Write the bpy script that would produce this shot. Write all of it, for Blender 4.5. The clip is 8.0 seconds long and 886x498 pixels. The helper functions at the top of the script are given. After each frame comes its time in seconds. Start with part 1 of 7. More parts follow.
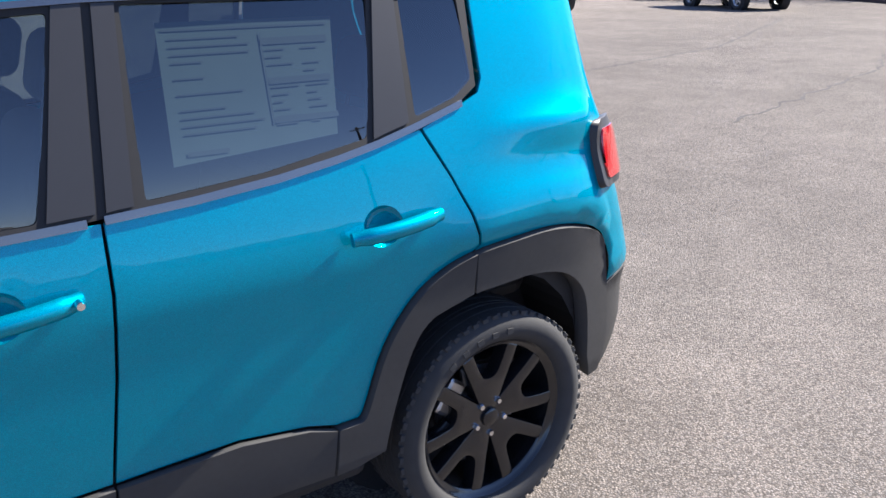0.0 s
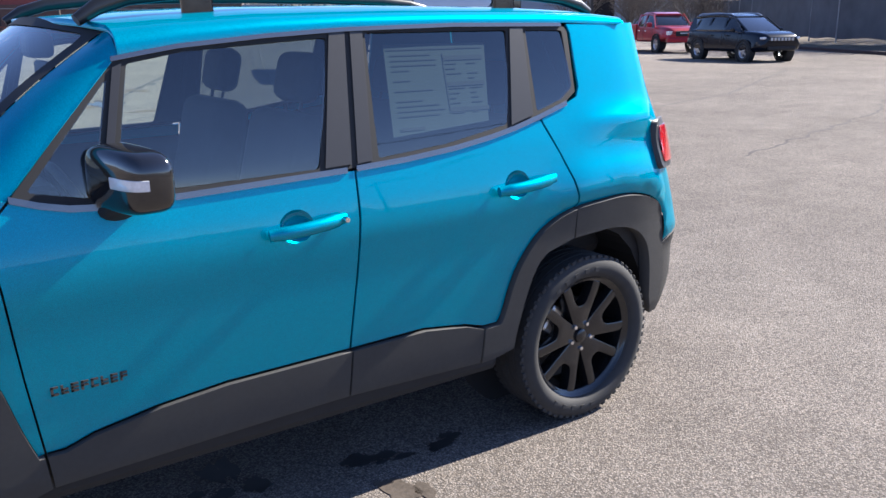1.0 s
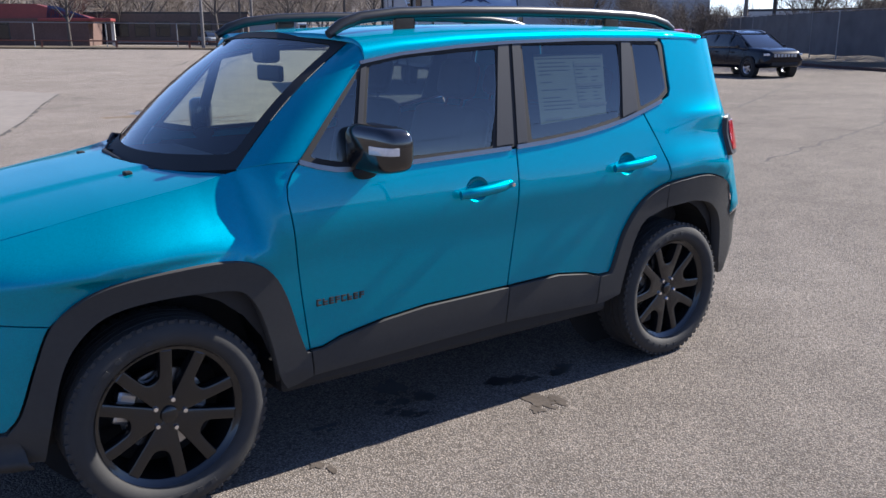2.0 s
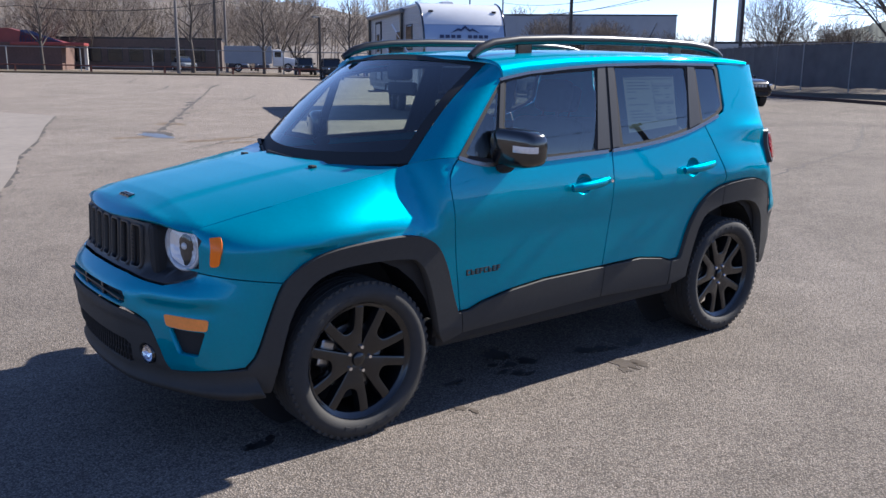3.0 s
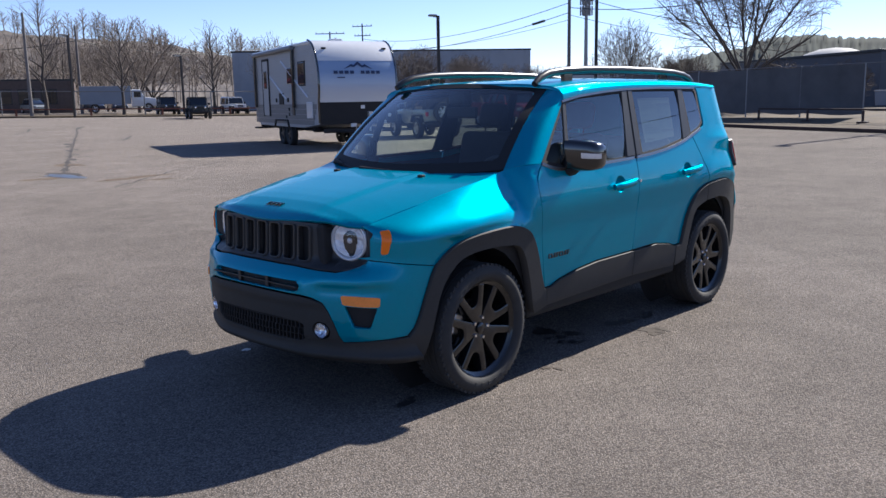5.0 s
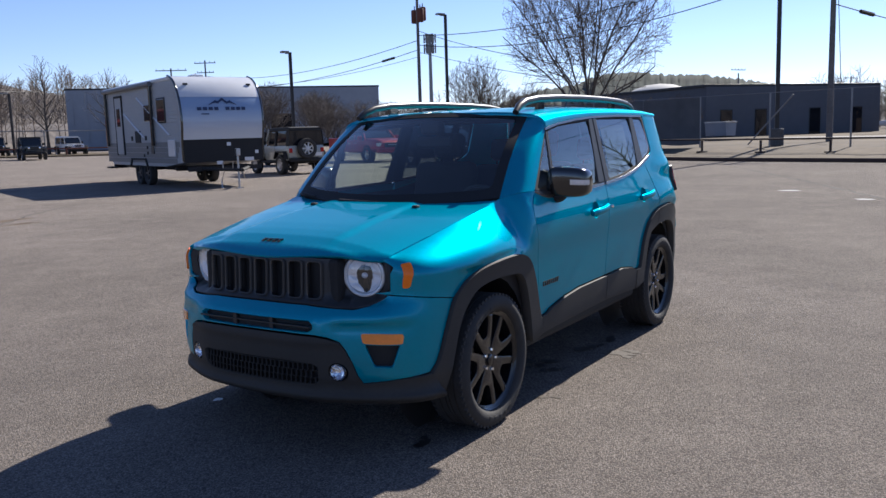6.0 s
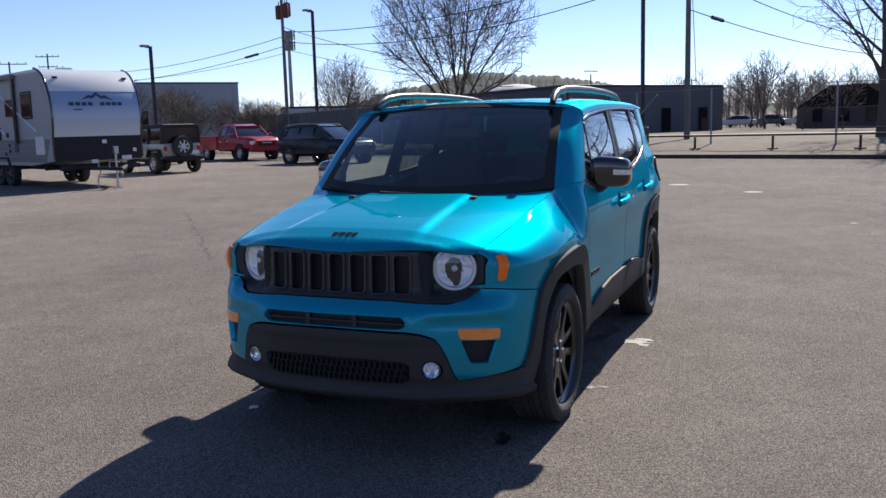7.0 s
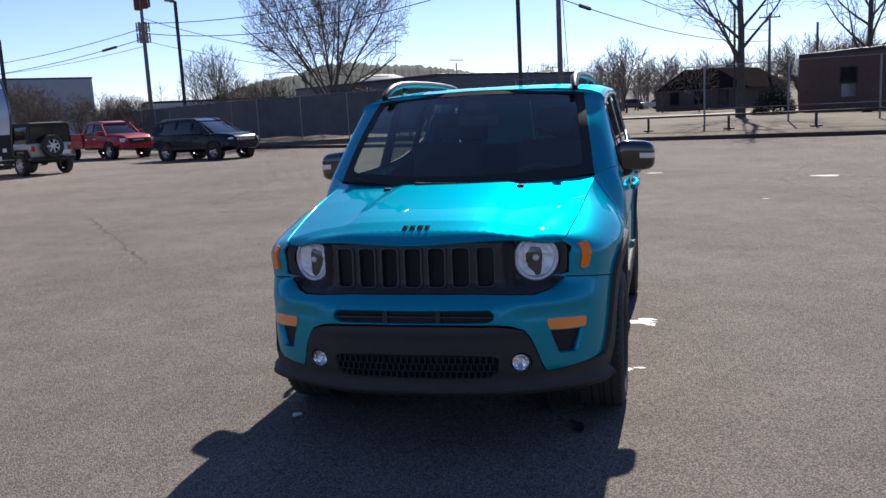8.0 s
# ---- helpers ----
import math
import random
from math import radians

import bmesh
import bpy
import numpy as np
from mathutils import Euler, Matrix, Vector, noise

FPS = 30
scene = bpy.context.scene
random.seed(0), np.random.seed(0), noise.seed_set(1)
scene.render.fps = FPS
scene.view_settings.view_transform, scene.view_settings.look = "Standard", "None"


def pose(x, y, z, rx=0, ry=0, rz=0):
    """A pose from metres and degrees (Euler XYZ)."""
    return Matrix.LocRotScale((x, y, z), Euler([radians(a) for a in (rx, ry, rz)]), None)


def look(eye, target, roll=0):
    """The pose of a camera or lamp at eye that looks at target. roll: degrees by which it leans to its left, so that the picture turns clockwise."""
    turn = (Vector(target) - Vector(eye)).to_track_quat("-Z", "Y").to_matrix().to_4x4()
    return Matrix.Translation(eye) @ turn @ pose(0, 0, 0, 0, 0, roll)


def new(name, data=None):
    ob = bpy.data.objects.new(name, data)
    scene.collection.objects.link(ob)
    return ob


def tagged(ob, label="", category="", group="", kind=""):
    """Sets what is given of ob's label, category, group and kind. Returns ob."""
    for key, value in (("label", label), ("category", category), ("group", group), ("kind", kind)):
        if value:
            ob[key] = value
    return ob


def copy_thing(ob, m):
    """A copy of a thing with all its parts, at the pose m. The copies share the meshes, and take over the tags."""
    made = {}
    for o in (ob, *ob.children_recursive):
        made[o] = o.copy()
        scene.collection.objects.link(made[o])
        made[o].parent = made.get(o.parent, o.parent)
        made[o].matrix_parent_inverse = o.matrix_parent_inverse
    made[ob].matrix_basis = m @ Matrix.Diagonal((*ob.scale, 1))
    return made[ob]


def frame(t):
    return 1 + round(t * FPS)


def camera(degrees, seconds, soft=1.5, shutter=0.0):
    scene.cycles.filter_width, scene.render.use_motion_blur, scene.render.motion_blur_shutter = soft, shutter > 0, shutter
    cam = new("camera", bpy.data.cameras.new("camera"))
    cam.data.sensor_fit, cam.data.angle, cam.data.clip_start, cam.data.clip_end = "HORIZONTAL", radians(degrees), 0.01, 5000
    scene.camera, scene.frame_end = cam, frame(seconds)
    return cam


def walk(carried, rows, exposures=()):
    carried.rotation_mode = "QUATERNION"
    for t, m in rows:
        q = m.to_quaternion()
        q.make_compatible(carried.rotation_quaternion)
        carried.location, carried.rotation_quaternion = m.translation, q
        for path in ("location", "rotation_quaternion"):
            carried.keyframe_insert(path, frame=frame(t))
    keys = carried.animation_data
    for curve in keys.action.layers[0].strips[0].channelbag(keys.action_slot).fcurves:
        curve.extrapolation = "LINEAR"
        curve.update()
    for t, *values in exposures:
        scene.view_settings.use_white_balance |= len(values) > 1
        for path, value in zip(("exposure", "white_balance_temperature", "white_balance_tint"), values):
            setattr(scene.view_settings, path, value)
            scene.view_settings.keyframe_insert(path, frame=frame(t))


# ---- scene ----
cam = camera(55.0, 8.0)
PATH = [
    (0, (1.126, -2.616, 1.651), (2.231, -1.076, 1.013), -0.2),
    (0.5, (0.694, -2.975, 1.618), (1.789, -1.417, 1.006), -0.7),
    (0.7, (0.513, -3.11, 1.595), (1.612, -1.543, 1.016), -1.1),
    (1, (0.214, -3.219, 1.607), (1.324, -1.638, 1.089), -0.6),
    (1.5, (-0.295, -3.424, 1.6), (0.817, -1.835, 1.11), -0.6),
    (2, (-0.794, -3.61, 1.61), (0.326, -2.026, 1.125), -0.3),
    (2.2, (-1.021, -3.661, 1.595), (0.108, -2.076, 1.13), -0.3),
    (3.3, (-2.098, -3.835, 1.575), (-0.884, -2.3, 1.161), 0.8),
    (3.5, (-2.277, -3.844, 1.568), (-1.049, -2.319, 1.159), 1.1),
    (4, (-2.712, -3.845, 1.561), (-1.416, -2.372, 1.17), -0.0),
    (4.2, (-2.868, -3.878, 1.558), (-1.56, -2.414, 1.176), -0.6),
    (5.3, (-3.439, -3.522, 1.518), (-1.931, -2.25, 1.19), -0.8),
    (5.5, (-3.52, -3.388, 1.501), (-1.965, -2.169, 1.187), -0.8),
    (6, (-3.707, -2.968, 1.518), (-2.042, -1.894, 1.245), -1.7),
    (6.5, (-3.919, -2.473, 1.503), (-2.145, -1.592, 1.225), -1.1),
    (7, (-4.095, -1.978, 1.497), (-2.276, -1.196, 1.212), -1.6),
    (7.5, (-4.212, -1.483, 1.513), (-2.375, -0.746, 1.222), -2.5),
    (8, (-4.296, -1.063, 1.522), (-2.384, -0.571, 1.203), -3.0),
]
walk(cam, [(t, look(eye, target, roll)) for t, eye, target, roll in PATH],
     exposures=[(0, 1.74, 6150, 10), (.5, 1.73, 6150, 10), (1, 1.70, 6150, 10), (1.5, 1.32, 6150, 10), (2, 1.22, 6150, 10), (3.5, 1.14, 6150, 10), (4.2, 1.06, 6150, 10), (5.5, .81, 6200, 10), (6.5, .74, 6300, 10), (8, .74, 6400, 10)])


# ---- light ----
SUN_WAY = Vector((1.33, -.075, 1.0)).normalized()
world = bpy.data.worlds.new("World")
scene.world = world
world.use_nodes = True
wn = world.node_tree.nodes
sky = wn.new("ShaderNodeTexSky")
sky.sky_type, sky.sun_disc = "NISHITA", False
sky.sun_elevation, sky.sun_rotation = math.asin(SUN_WAY.z), math.atan2(SUN_WAY.x, SUN_WAY.y)
sky.air_density, sky.dust_density, sky.ozone_density = .75, .04, 6.0
haze = wn.new("ShaderNodeVectorMath")
haze.operation, haze.inputs[1].default_value = "MULTIPLY", (1.18, .985, 1.0)
world.node_tree.links.new(sky.outputs[0], haze.inputs[0])
world.node_tree.links.new(haze.outputs[0], wn["Background"].inputs[0])
wn["Background"].inputs[1].default_value = .092
sun = new("sun", bpy.data.lights.new("sun", "SUN"))
sun.data.energy, sun.data.angle, sun.data.color = 4.8, radians(.55), (1.0, .92, .82)
sun.matrix_world = look(SUN_WAY * 50, (0, 0, 0))


# ---- materials ----
def material(name, color, rough=.5, metal=0.0, coat=0.0, grain=0.0, scale=40.0, bump=0.0, bump_scale=200.0, vary=0.0, emit=None, spec=.5, detail=6):
    """A principled material whose colour drifts by grain at two scales, with fine relief."""
    m = bpy.data.materials.new(name)
    m.use_nodes = True
    n, l = m.node_tree.nodes, m.node_tree.links
    b = n["Principled BSDF"]
    b.inputs["Base Color"].default_value = (*color, 1)
    b.inputs["Roughness"].default_value, b.inputs["Metallic"].default_value = rough, metal
    b.inputs["Coat Weight"].default_value, b.inputs["Coat Roughness"].default_value = coat, .03
    b.inputs["Specular IOR Level"].default_value = spec
    if emit:
        b.inputs["Emission Color"].default_value, b.inputs["Emission Strength"].default_value = (*color, 1), emit
    if grain or bump or vary:
        co = n.new("ShaderNodeTexCoord")
    if grain:
        fine, broad, mix, ramp = n.new("ShaderNodeTexNoise"), n.new("ShaderNodeTexNoise"), n.new("ShaderNodeMath"), n.new("ShaderNodeMapRange")
        fine.inputs["Scale"].default_value, fine.inputs["Detail"].default_value = scale, detail
        broad.inputs["Scale"].default_value, broad.inputs["Detail"].default_value = scale / 9, 3
        for t in (fine, broad):
            l.new(co.outputs["Object"], t.inputs["Vector"])
        mix.operation = "ADD"
        l.new(fine.outputs[0], mix.inputs[0]), l.new(broad.outputs[0], mix.inputs[1])
        ramp.inputs["From Min"].default_value, ramp.inputs["From Max"].default_value = .55, 1.45
        ramp.inputs["To Min"].default_value, ramp.inputs["To Max"].default_value = 1 - grain, 1 + grain
        l.new(mix.outputs[0], ramp.inputs["Value"])
        mul = n.new("ShaderNodeVectorMath")
        mul.operation = "SCALE"
        mul.inputs[0].default_value = color
        l.new(ramp.outputs[0], mul.inputs["Scale"])
        last = mul.outputs[0]
        if vary:
            info, r2, m2 = n.new("ShaderNodeObjectInfo"), n.new("ShaderNodeMapRange"), n.new("ShaderNodeVectorMath")
            r2.inputs["To Min"].default_value, r2.inputs["To Max"].default_value = 1 - vary, 1 + vary
            l.new(info.outputs["Random"], r2.inputs["Value"])
            m2.operation = "SCALE"
            l.new(last, m2.inputs[0]), l.new(r2.outputs[0], m2.inputs["Scale"])
            last = m2.outputs[0]
        l.new(last, b.inputs["Base Color"])
    if bump:
        t, bn = n.new("ShaderNodeTexNoise"), n.new("ShaderNodeBump")
        t.inputs["Scale"].default_value, t.inputs["Detail"].default_value = bump_scale, 4
        bn.inputs["Strength"].default_value, bn.inputs["Distance"].default_value = bump, .002
        l.new(co.outputs["Object"], t.inputs["Vector"])
        l.new(t.outputs[0], bn.inputs["Height"]), l.new(bn.outputs[0], b.inputs["Normal"])
    return m


def pane(name, tint, gloss=1.8):
    """Thin tinted glass: it lets light straight through and mirrors by Fresnel."""
    m = bpy.data.materials.new(name)
    m.use_nodes = True
    n, l = m.node_tree.nodes, m.node_tree.links
    n.remove(n["Principled BSDF"])
    tr, gl, fr, mx, mu, pw = n.new("ShaderNodeBsdfTransparent"), n.new("ShaderNodeBsdfGlossy"), n.new("ShaderNodeLayerWeight"), n.new("ShaderNodeMixShader"), n.new("ShaderNodeMath"), n.new("ShaderNodeMath")
    tr.inputs[0].default_value = (*tint, 1)
    gl.inputs["Color"].default_value, gl.inputs["Roughness"].default_value = (1, 1, 1, 1), 0.0
    fr.inputs["Blend"].default_value = .5
    pw.operation, pw.inputs[1].default_value = "POWER", 4.0
    mu.operation, mu.inputs[1].default_value, mu.inputs[2].default_value = "MULTIPLY_ADD", .9, .045 * gloss
    mu.use_clamp = True
    l.new(fr.outputs["Facing"], pw.inputs[0]), l.new(pw.outputs[0], mu.inputs[0]), l.new(mu.outputs[0], mx.inputs[0])
    l.new(tr.outputs[0], mx.inputs[1]), l.new(gl.outputs[0], mx.inputs[2]), l.new(mx.outputs[0], n["Material Output"].inputs[0])
    return m


def car_paint(name, color, metal=.4, rough=.32, flake=.25, coat=1.0):
    """Metallic lacquer: fine flakes under a clear coat, with a slight film of dust."""
    m = material(name, color, rough, metal, coat)
    n, l = m.node_tree.nodes, m.node_tree.links
    b, co = n["Principled BSDF"], n.new("ShaderNodeTexCoord")
    v, mr, mul, dust, dr = n.new("ShaderNodeTexVoronoi"), n.new("ShaderNodeMapRange"), n.new("ShaderNodeVectorMath"), n.new("ShaderNodeTexNoise"), n.new("ShaderNodeMapRange")
    v.inputs["Scale"].default_value = 900
    l.new(co.outputs["Object"], v.inputs["Vector"])
    sep = n.new("ShaderNodeSeparateColor")
    l.new(v.outputs["Color"], sep.inputs[0]), l.new(sep.outputs[0], mr.inputs["Value"])
    mr.inputs["To Min"].default_value, mr.inputs["To Max"].default_value = 1 - flake, 1 + flake
    mul.operation, mul.inputs[0].default_value = "SCALE", color
    l.new(mr.outputs[0], mul.inputs["Scale"]), l.new(mul.outputs[0], b.inputs["Base Color"])
    dust.inputs["Scale"].default_value, dust.inputs["Detail"].default_value = 3.0, 5
    l.new(co.outputs["Object"], dust.inputs["Vector"]), l.new(dust.outputs[0], dr.inputs["Value"])
    dr.inputs["From Min"].default_value, dr.inputs["From Max"].default_value = .4, .75
    dr.inputs["To Min"].default_value, dr.inputs["To Max"].default_value = .012, .04
    l.new(dr.outputs[0], b.inputs["Coat Roughness"])
    return m


TEAL = car_paint("teal_paint", (.0, .265, .375), .62, .46, coat=.6)
TEAL.node_tree.nodes["Principled BSDF"].inputs["Specular IOR Level"].default_value = .0
TEAL.node_tree.nodes["Principled BSDF"].inputs["Specular Tint"].default_value = (.25, .85, 1, 1)
CLAD = material("dark_grey_plastic", (.043, .041, .038), .66, spec=.28, grain=.12, scale=60, bump=.25, bump_scale=900)
TRIM = material("satin_grey_trim", (.026, .025, .026), .45, .1, grain=.06, scale=30)
BLACK = material("gloss_black", (.008, .008, .009), .12, coat=1.0)
MATT = material("matt_black", (.012, .012, .013), .75, grain=.2, scale=40)
GRILLE = material("satin_black", (.02, .02, .021), .45, grain=.1, scale=50)
GUN = material("gunmetal_edge", (.10, .09, .08), .4, .6)
RUBBER = material("tyre_rubber", (.030, .029, .028), .8, grain=.25, scale=25, bump=.3, bump_scale=400)
TREAD = material("tyre_tread", (.040, .037, .035), .9, grain=.3, scale=30)
RIM = material("black_wheel", (.009, .009, .010), .22, .0, coat=.3, grain=.1, scale=30)
STEEL = material("steel", (.45, .45, .46), .35, 1.0, grain=.15, scale=60)
CHROME = material("chrome", (.80, .80, .82), .07, 1.0)
BRIGHT = material("satin_window_trim", (.20, .198, .195), .26, .95, grain=.06, scale=30)
AMBER = material("amber_lens", (1.0, .20, .006), .3, coat=.3, grain=.08, scale=90, spec=.3)
AMBER_PALE = material("amber_lens_pale", (1.0, .29, .05), .15, coat=1.0, grain=.15, scale=110)
REDLENS = material("red_lens", (.40, .004, .008), .12, coat=1.0, grain=.15, scale=90)
WHITELENS = material("clear_lens", (.75, .76, .78), .1, .3, coat=1.0, grain=.2, scale=120)
GLASS_W = pane("windscreen_glass", (.84, .92, .87))
GLASS_F = pane("front_door_glass", (.78, .87, .83), 2.1)
GLASS_R = pane("privacy_glass", (.19, .24, .26), 2.2)
LENS = pane("lamp_glass", (.93, .94, .95))
CLOTH = material("black_cloth", (.020, .020, .022), .9, grain=.25, scale=80, bump=.3, bump_scale=500)
DASH = material("dash_plastic", (.022, .022, .023), .65, grain=.1, scale=60)
PAPER = material("paper", (.21, .275, .25), .8, grain=.10, scale=12)
INK = material("ink", (.165, .20, .20), .8)
REFLECTOR = material("lamp_reflector", (.95, .96, .98), .40, .30, coat=1.0, grain=.06, scale=50, bump=.5, bump_scale=60)
LIGHT_GUIDE = material("pale_light_guide", (.72, .75, .79), .25, .35, coat=1.0, grain=.08, scale=60)
RAIL = material("satin_silver_rail", (.055, .054, .053), .34, .8, grain=.08, scale=30)


# ---- mesh helpers ----
def link(name, mesh, mat, parent=None, label=""):
    mesh.materials.append(mat)
    ob = new(name, mesh)
    ob.parent = parent
    if label:
        ob["label"] = label
    return ob


def part(name, bm, mat, parent=None, label="", smooth=None):
    """One mesh from a bmesh, under a thing or a part. smooth: degrees up to which edges shade round."""
    bm.normal_update()
    if smooth is not None:
        for f in bm.faces:
            f.smooth = True
        for e in bm.edges:
            if len(e.link_faces) == 2 and e.calc_face_angle(0) > radians(smooth):
                e.smooth = False
    mesh = bpy.data.meshes.new(name)
    bm.to_mesh(mesh)
    bm.free()
    return link(name, mesh, mat, parent, label)


def thing(name, label, category, group="", m=None):
    ob = new(name)
    ob.empty_display_size = .2
    if m is not None:
        ob.matrix_basis = m
    return tagged(ob, label, category, group)


def box(bm, x0, x1, y0, y1, z0, z1, bevel=0.0, m=None, seg=2):
    """A box with rounded edges, added to bm."""
    b = bmesh.new() if bevel else bm
    vs = [b.verts.new((x, y, z)) for x in (x0, x1) for y in (y0, y1) for z in (z0, z1)]
    fs = [b.faces.new([vs[i] for i in q]) for q in ((0, 1, 3, 2), (4, 6, 7, 5), (0, 4, 5, 1), (2, 3, 7, 6), (0, 2, 6, 4), (1, 5, 7, 3))]
    if bevel:
        bmesh.ops.bevel(b, geom=b.edges[:], offset=bevel, segments=seg, affect="EDGES", profile=.5)
        if m is not None:
            b.transform(m)
        t = bpy.data.meshes.new("t")
        b.to_mesh(t), b.free()
        bm.from_mesh(t)
        bpy.data.meshes.remove(t)
    elif m is not None:
        for v in vs:
            v.co = m @ v.co
    return bm


def lathe(bm, prof, n=32, m=None, axis="y"):
    """Turns a profile of (radius, along) about an axis."""
    rings = []
    for k in range(n):
        a = 2 * math.pi * k / n
        ring = []
        for r, h in prof:
            p = Vector((r * math.cos(a), h, r * math.sin(a))) if axis == "y" else Vector((r * math.cos(a), r * math.sin(a), h))
            ring.append(bm.verts.new(m @ p if m is not None else p))
        rings.append(ring)
    for k in range(n):
        a, b = rings[k], rings[(k + 1) % n]
        for i in range(len(prof) - 1):
            q = [a[i], b[i], b[i + 1], a[i + 1]]
            if axis == "y":
                q.reverse()
            bm.faces.new(q)
    return bm


def tube(bm, pts, radius, n=8, flat=1.0, close=True):
    """A round or flattened bar along points; radius may be one for each point."""
    pts = [Vector(p) for p in pts]
    rad = radius if hasattr(radius, "__len__") else [radius] * len(pts)
    rings, up = [], Vector((0, 0, 1))
    for i, p in enumerate(pts):
        d = (pts[min(i + 1, len(pts) - 1)] - pts[max(i - 1, 0)]).normalized()
        if abs(d.z) > .95:
            up = Vector((1, 0, 0))
        a = d.cross(up).normalized()
        b = a.cross(d)
        rings.append([bm.verts.new(p + rad[i] * (math.cos(t) * a + math.sin(t) * flat * b)) for t in (2 * math.pi * k / n for k in range(n))])
    for r, s in zip(rings, rings[1:]):
        for k in range(n):
            bm.faces.new((r[k], r[(k + 1) % n], s[(k + 1) % n], s[k]))
    if close:
        bm.faces.new(list(reversed(rings[0]))), bm.faces.new(rings[-1])
    return bm


def prism(bm, outline, y0, y1, bevel=0.0, m=None, axis="y"):
    """A polygon in (x, z) given depth along y (or in (x, y) along z)."""
    b = bmesh.new()
    put = (lambda p, h: (p[0], h, p[1])) if axis == "y" else (lambda p, h: (p[0], p[1], h))
    lo, hi = [b.verts.new(put(p, y0)) for p in outline], [b.verts.new(put(p, y1)) for p in outline]
    b.faces.new(lo), b.faces.new(list(reversed(hi)))
    for i in range(len(lo)):
        j = (i + 1) % len(lo)
        b.faces.new((lo[j], lo[i], hi[i], hi[j]))
    bmesh.ops.recalc_face_normals(b, faces=b.faces[:])
    if bevel:
        bmesh.ops.bevel(b, geom=b.edges[:], offset=bevel, segments=2, affect="EDGES", profile=.5)
    if m is not None:
        b.transform(m)
    t = bpy.data.meshes.new("t")
    b.to_mesh(t), b.free()
    bm.from_mesh(t)
    bpy.data.meshes.remove(t)
    return bm


def inside(p, poly):
    hit, (x, y) = False, p
    for (ax, ay), (bx, by) in zip(poly, poly[-1:] + poly[:-1]):
        if (ay > y) != (by > y) and x < (bx - ax) * (y - ay) / (by - ay) + ax:
            hit = not hit
    return hit


def rounded(pts, r, n=4):
    """A closed polygon with its corners rounded by about r."""
    out, k = [], len(pts)
    for i in range(k):
        a, b, c = (Vector(pts[j % k]) for j in (i - 1, i, i + 1))
        d0, d1 = min(r, (a - b).length * .45), min(r, (c - b).length * .45)
        p, q = b + (a - b).normalized() * d0, b + (c - b).normalized() * d1
        out += [tuple((1 - t) ** 2 * p + 2 * t * (1 - t) * b + t * t * q) for t in (j / n for j in range(n + 1))]
    return out


def spread(poly, step, gap):
    """The polygon with points at most step apart, drawn in by gap."""
    pts = []
    for a, b in zip(poly, poly[1:] + poly[:1]):
        k = max(1, math.ceil(math.hypot(b[0] - a[0], b[1] - a[1]) / step))
        pts += [(a[0] + (b[0] - a[0]) * i / k, a[1] + (b[1] - a[1]) * i / k) for i in range(k)]
    if not gap:
        return pts
    area = sum(a[0] * b[1] - b[0] * a[1] for a, b in zip(pts, pts[1:] + pts[:1]))
    s, out = (1 if area > 0 else -1) * gap, []
    for i, p in enumerate(pts):
        a, b = pts[i - 1], pts[(i + 1) % len(pts)]
        dx, dy = b[0] - a[0], b[1] - a[1]
        d = math.hypot(dx, dy) or 1
        out.append((p[0] - dy / d * s, p[1] + dx / d * s))
    return out


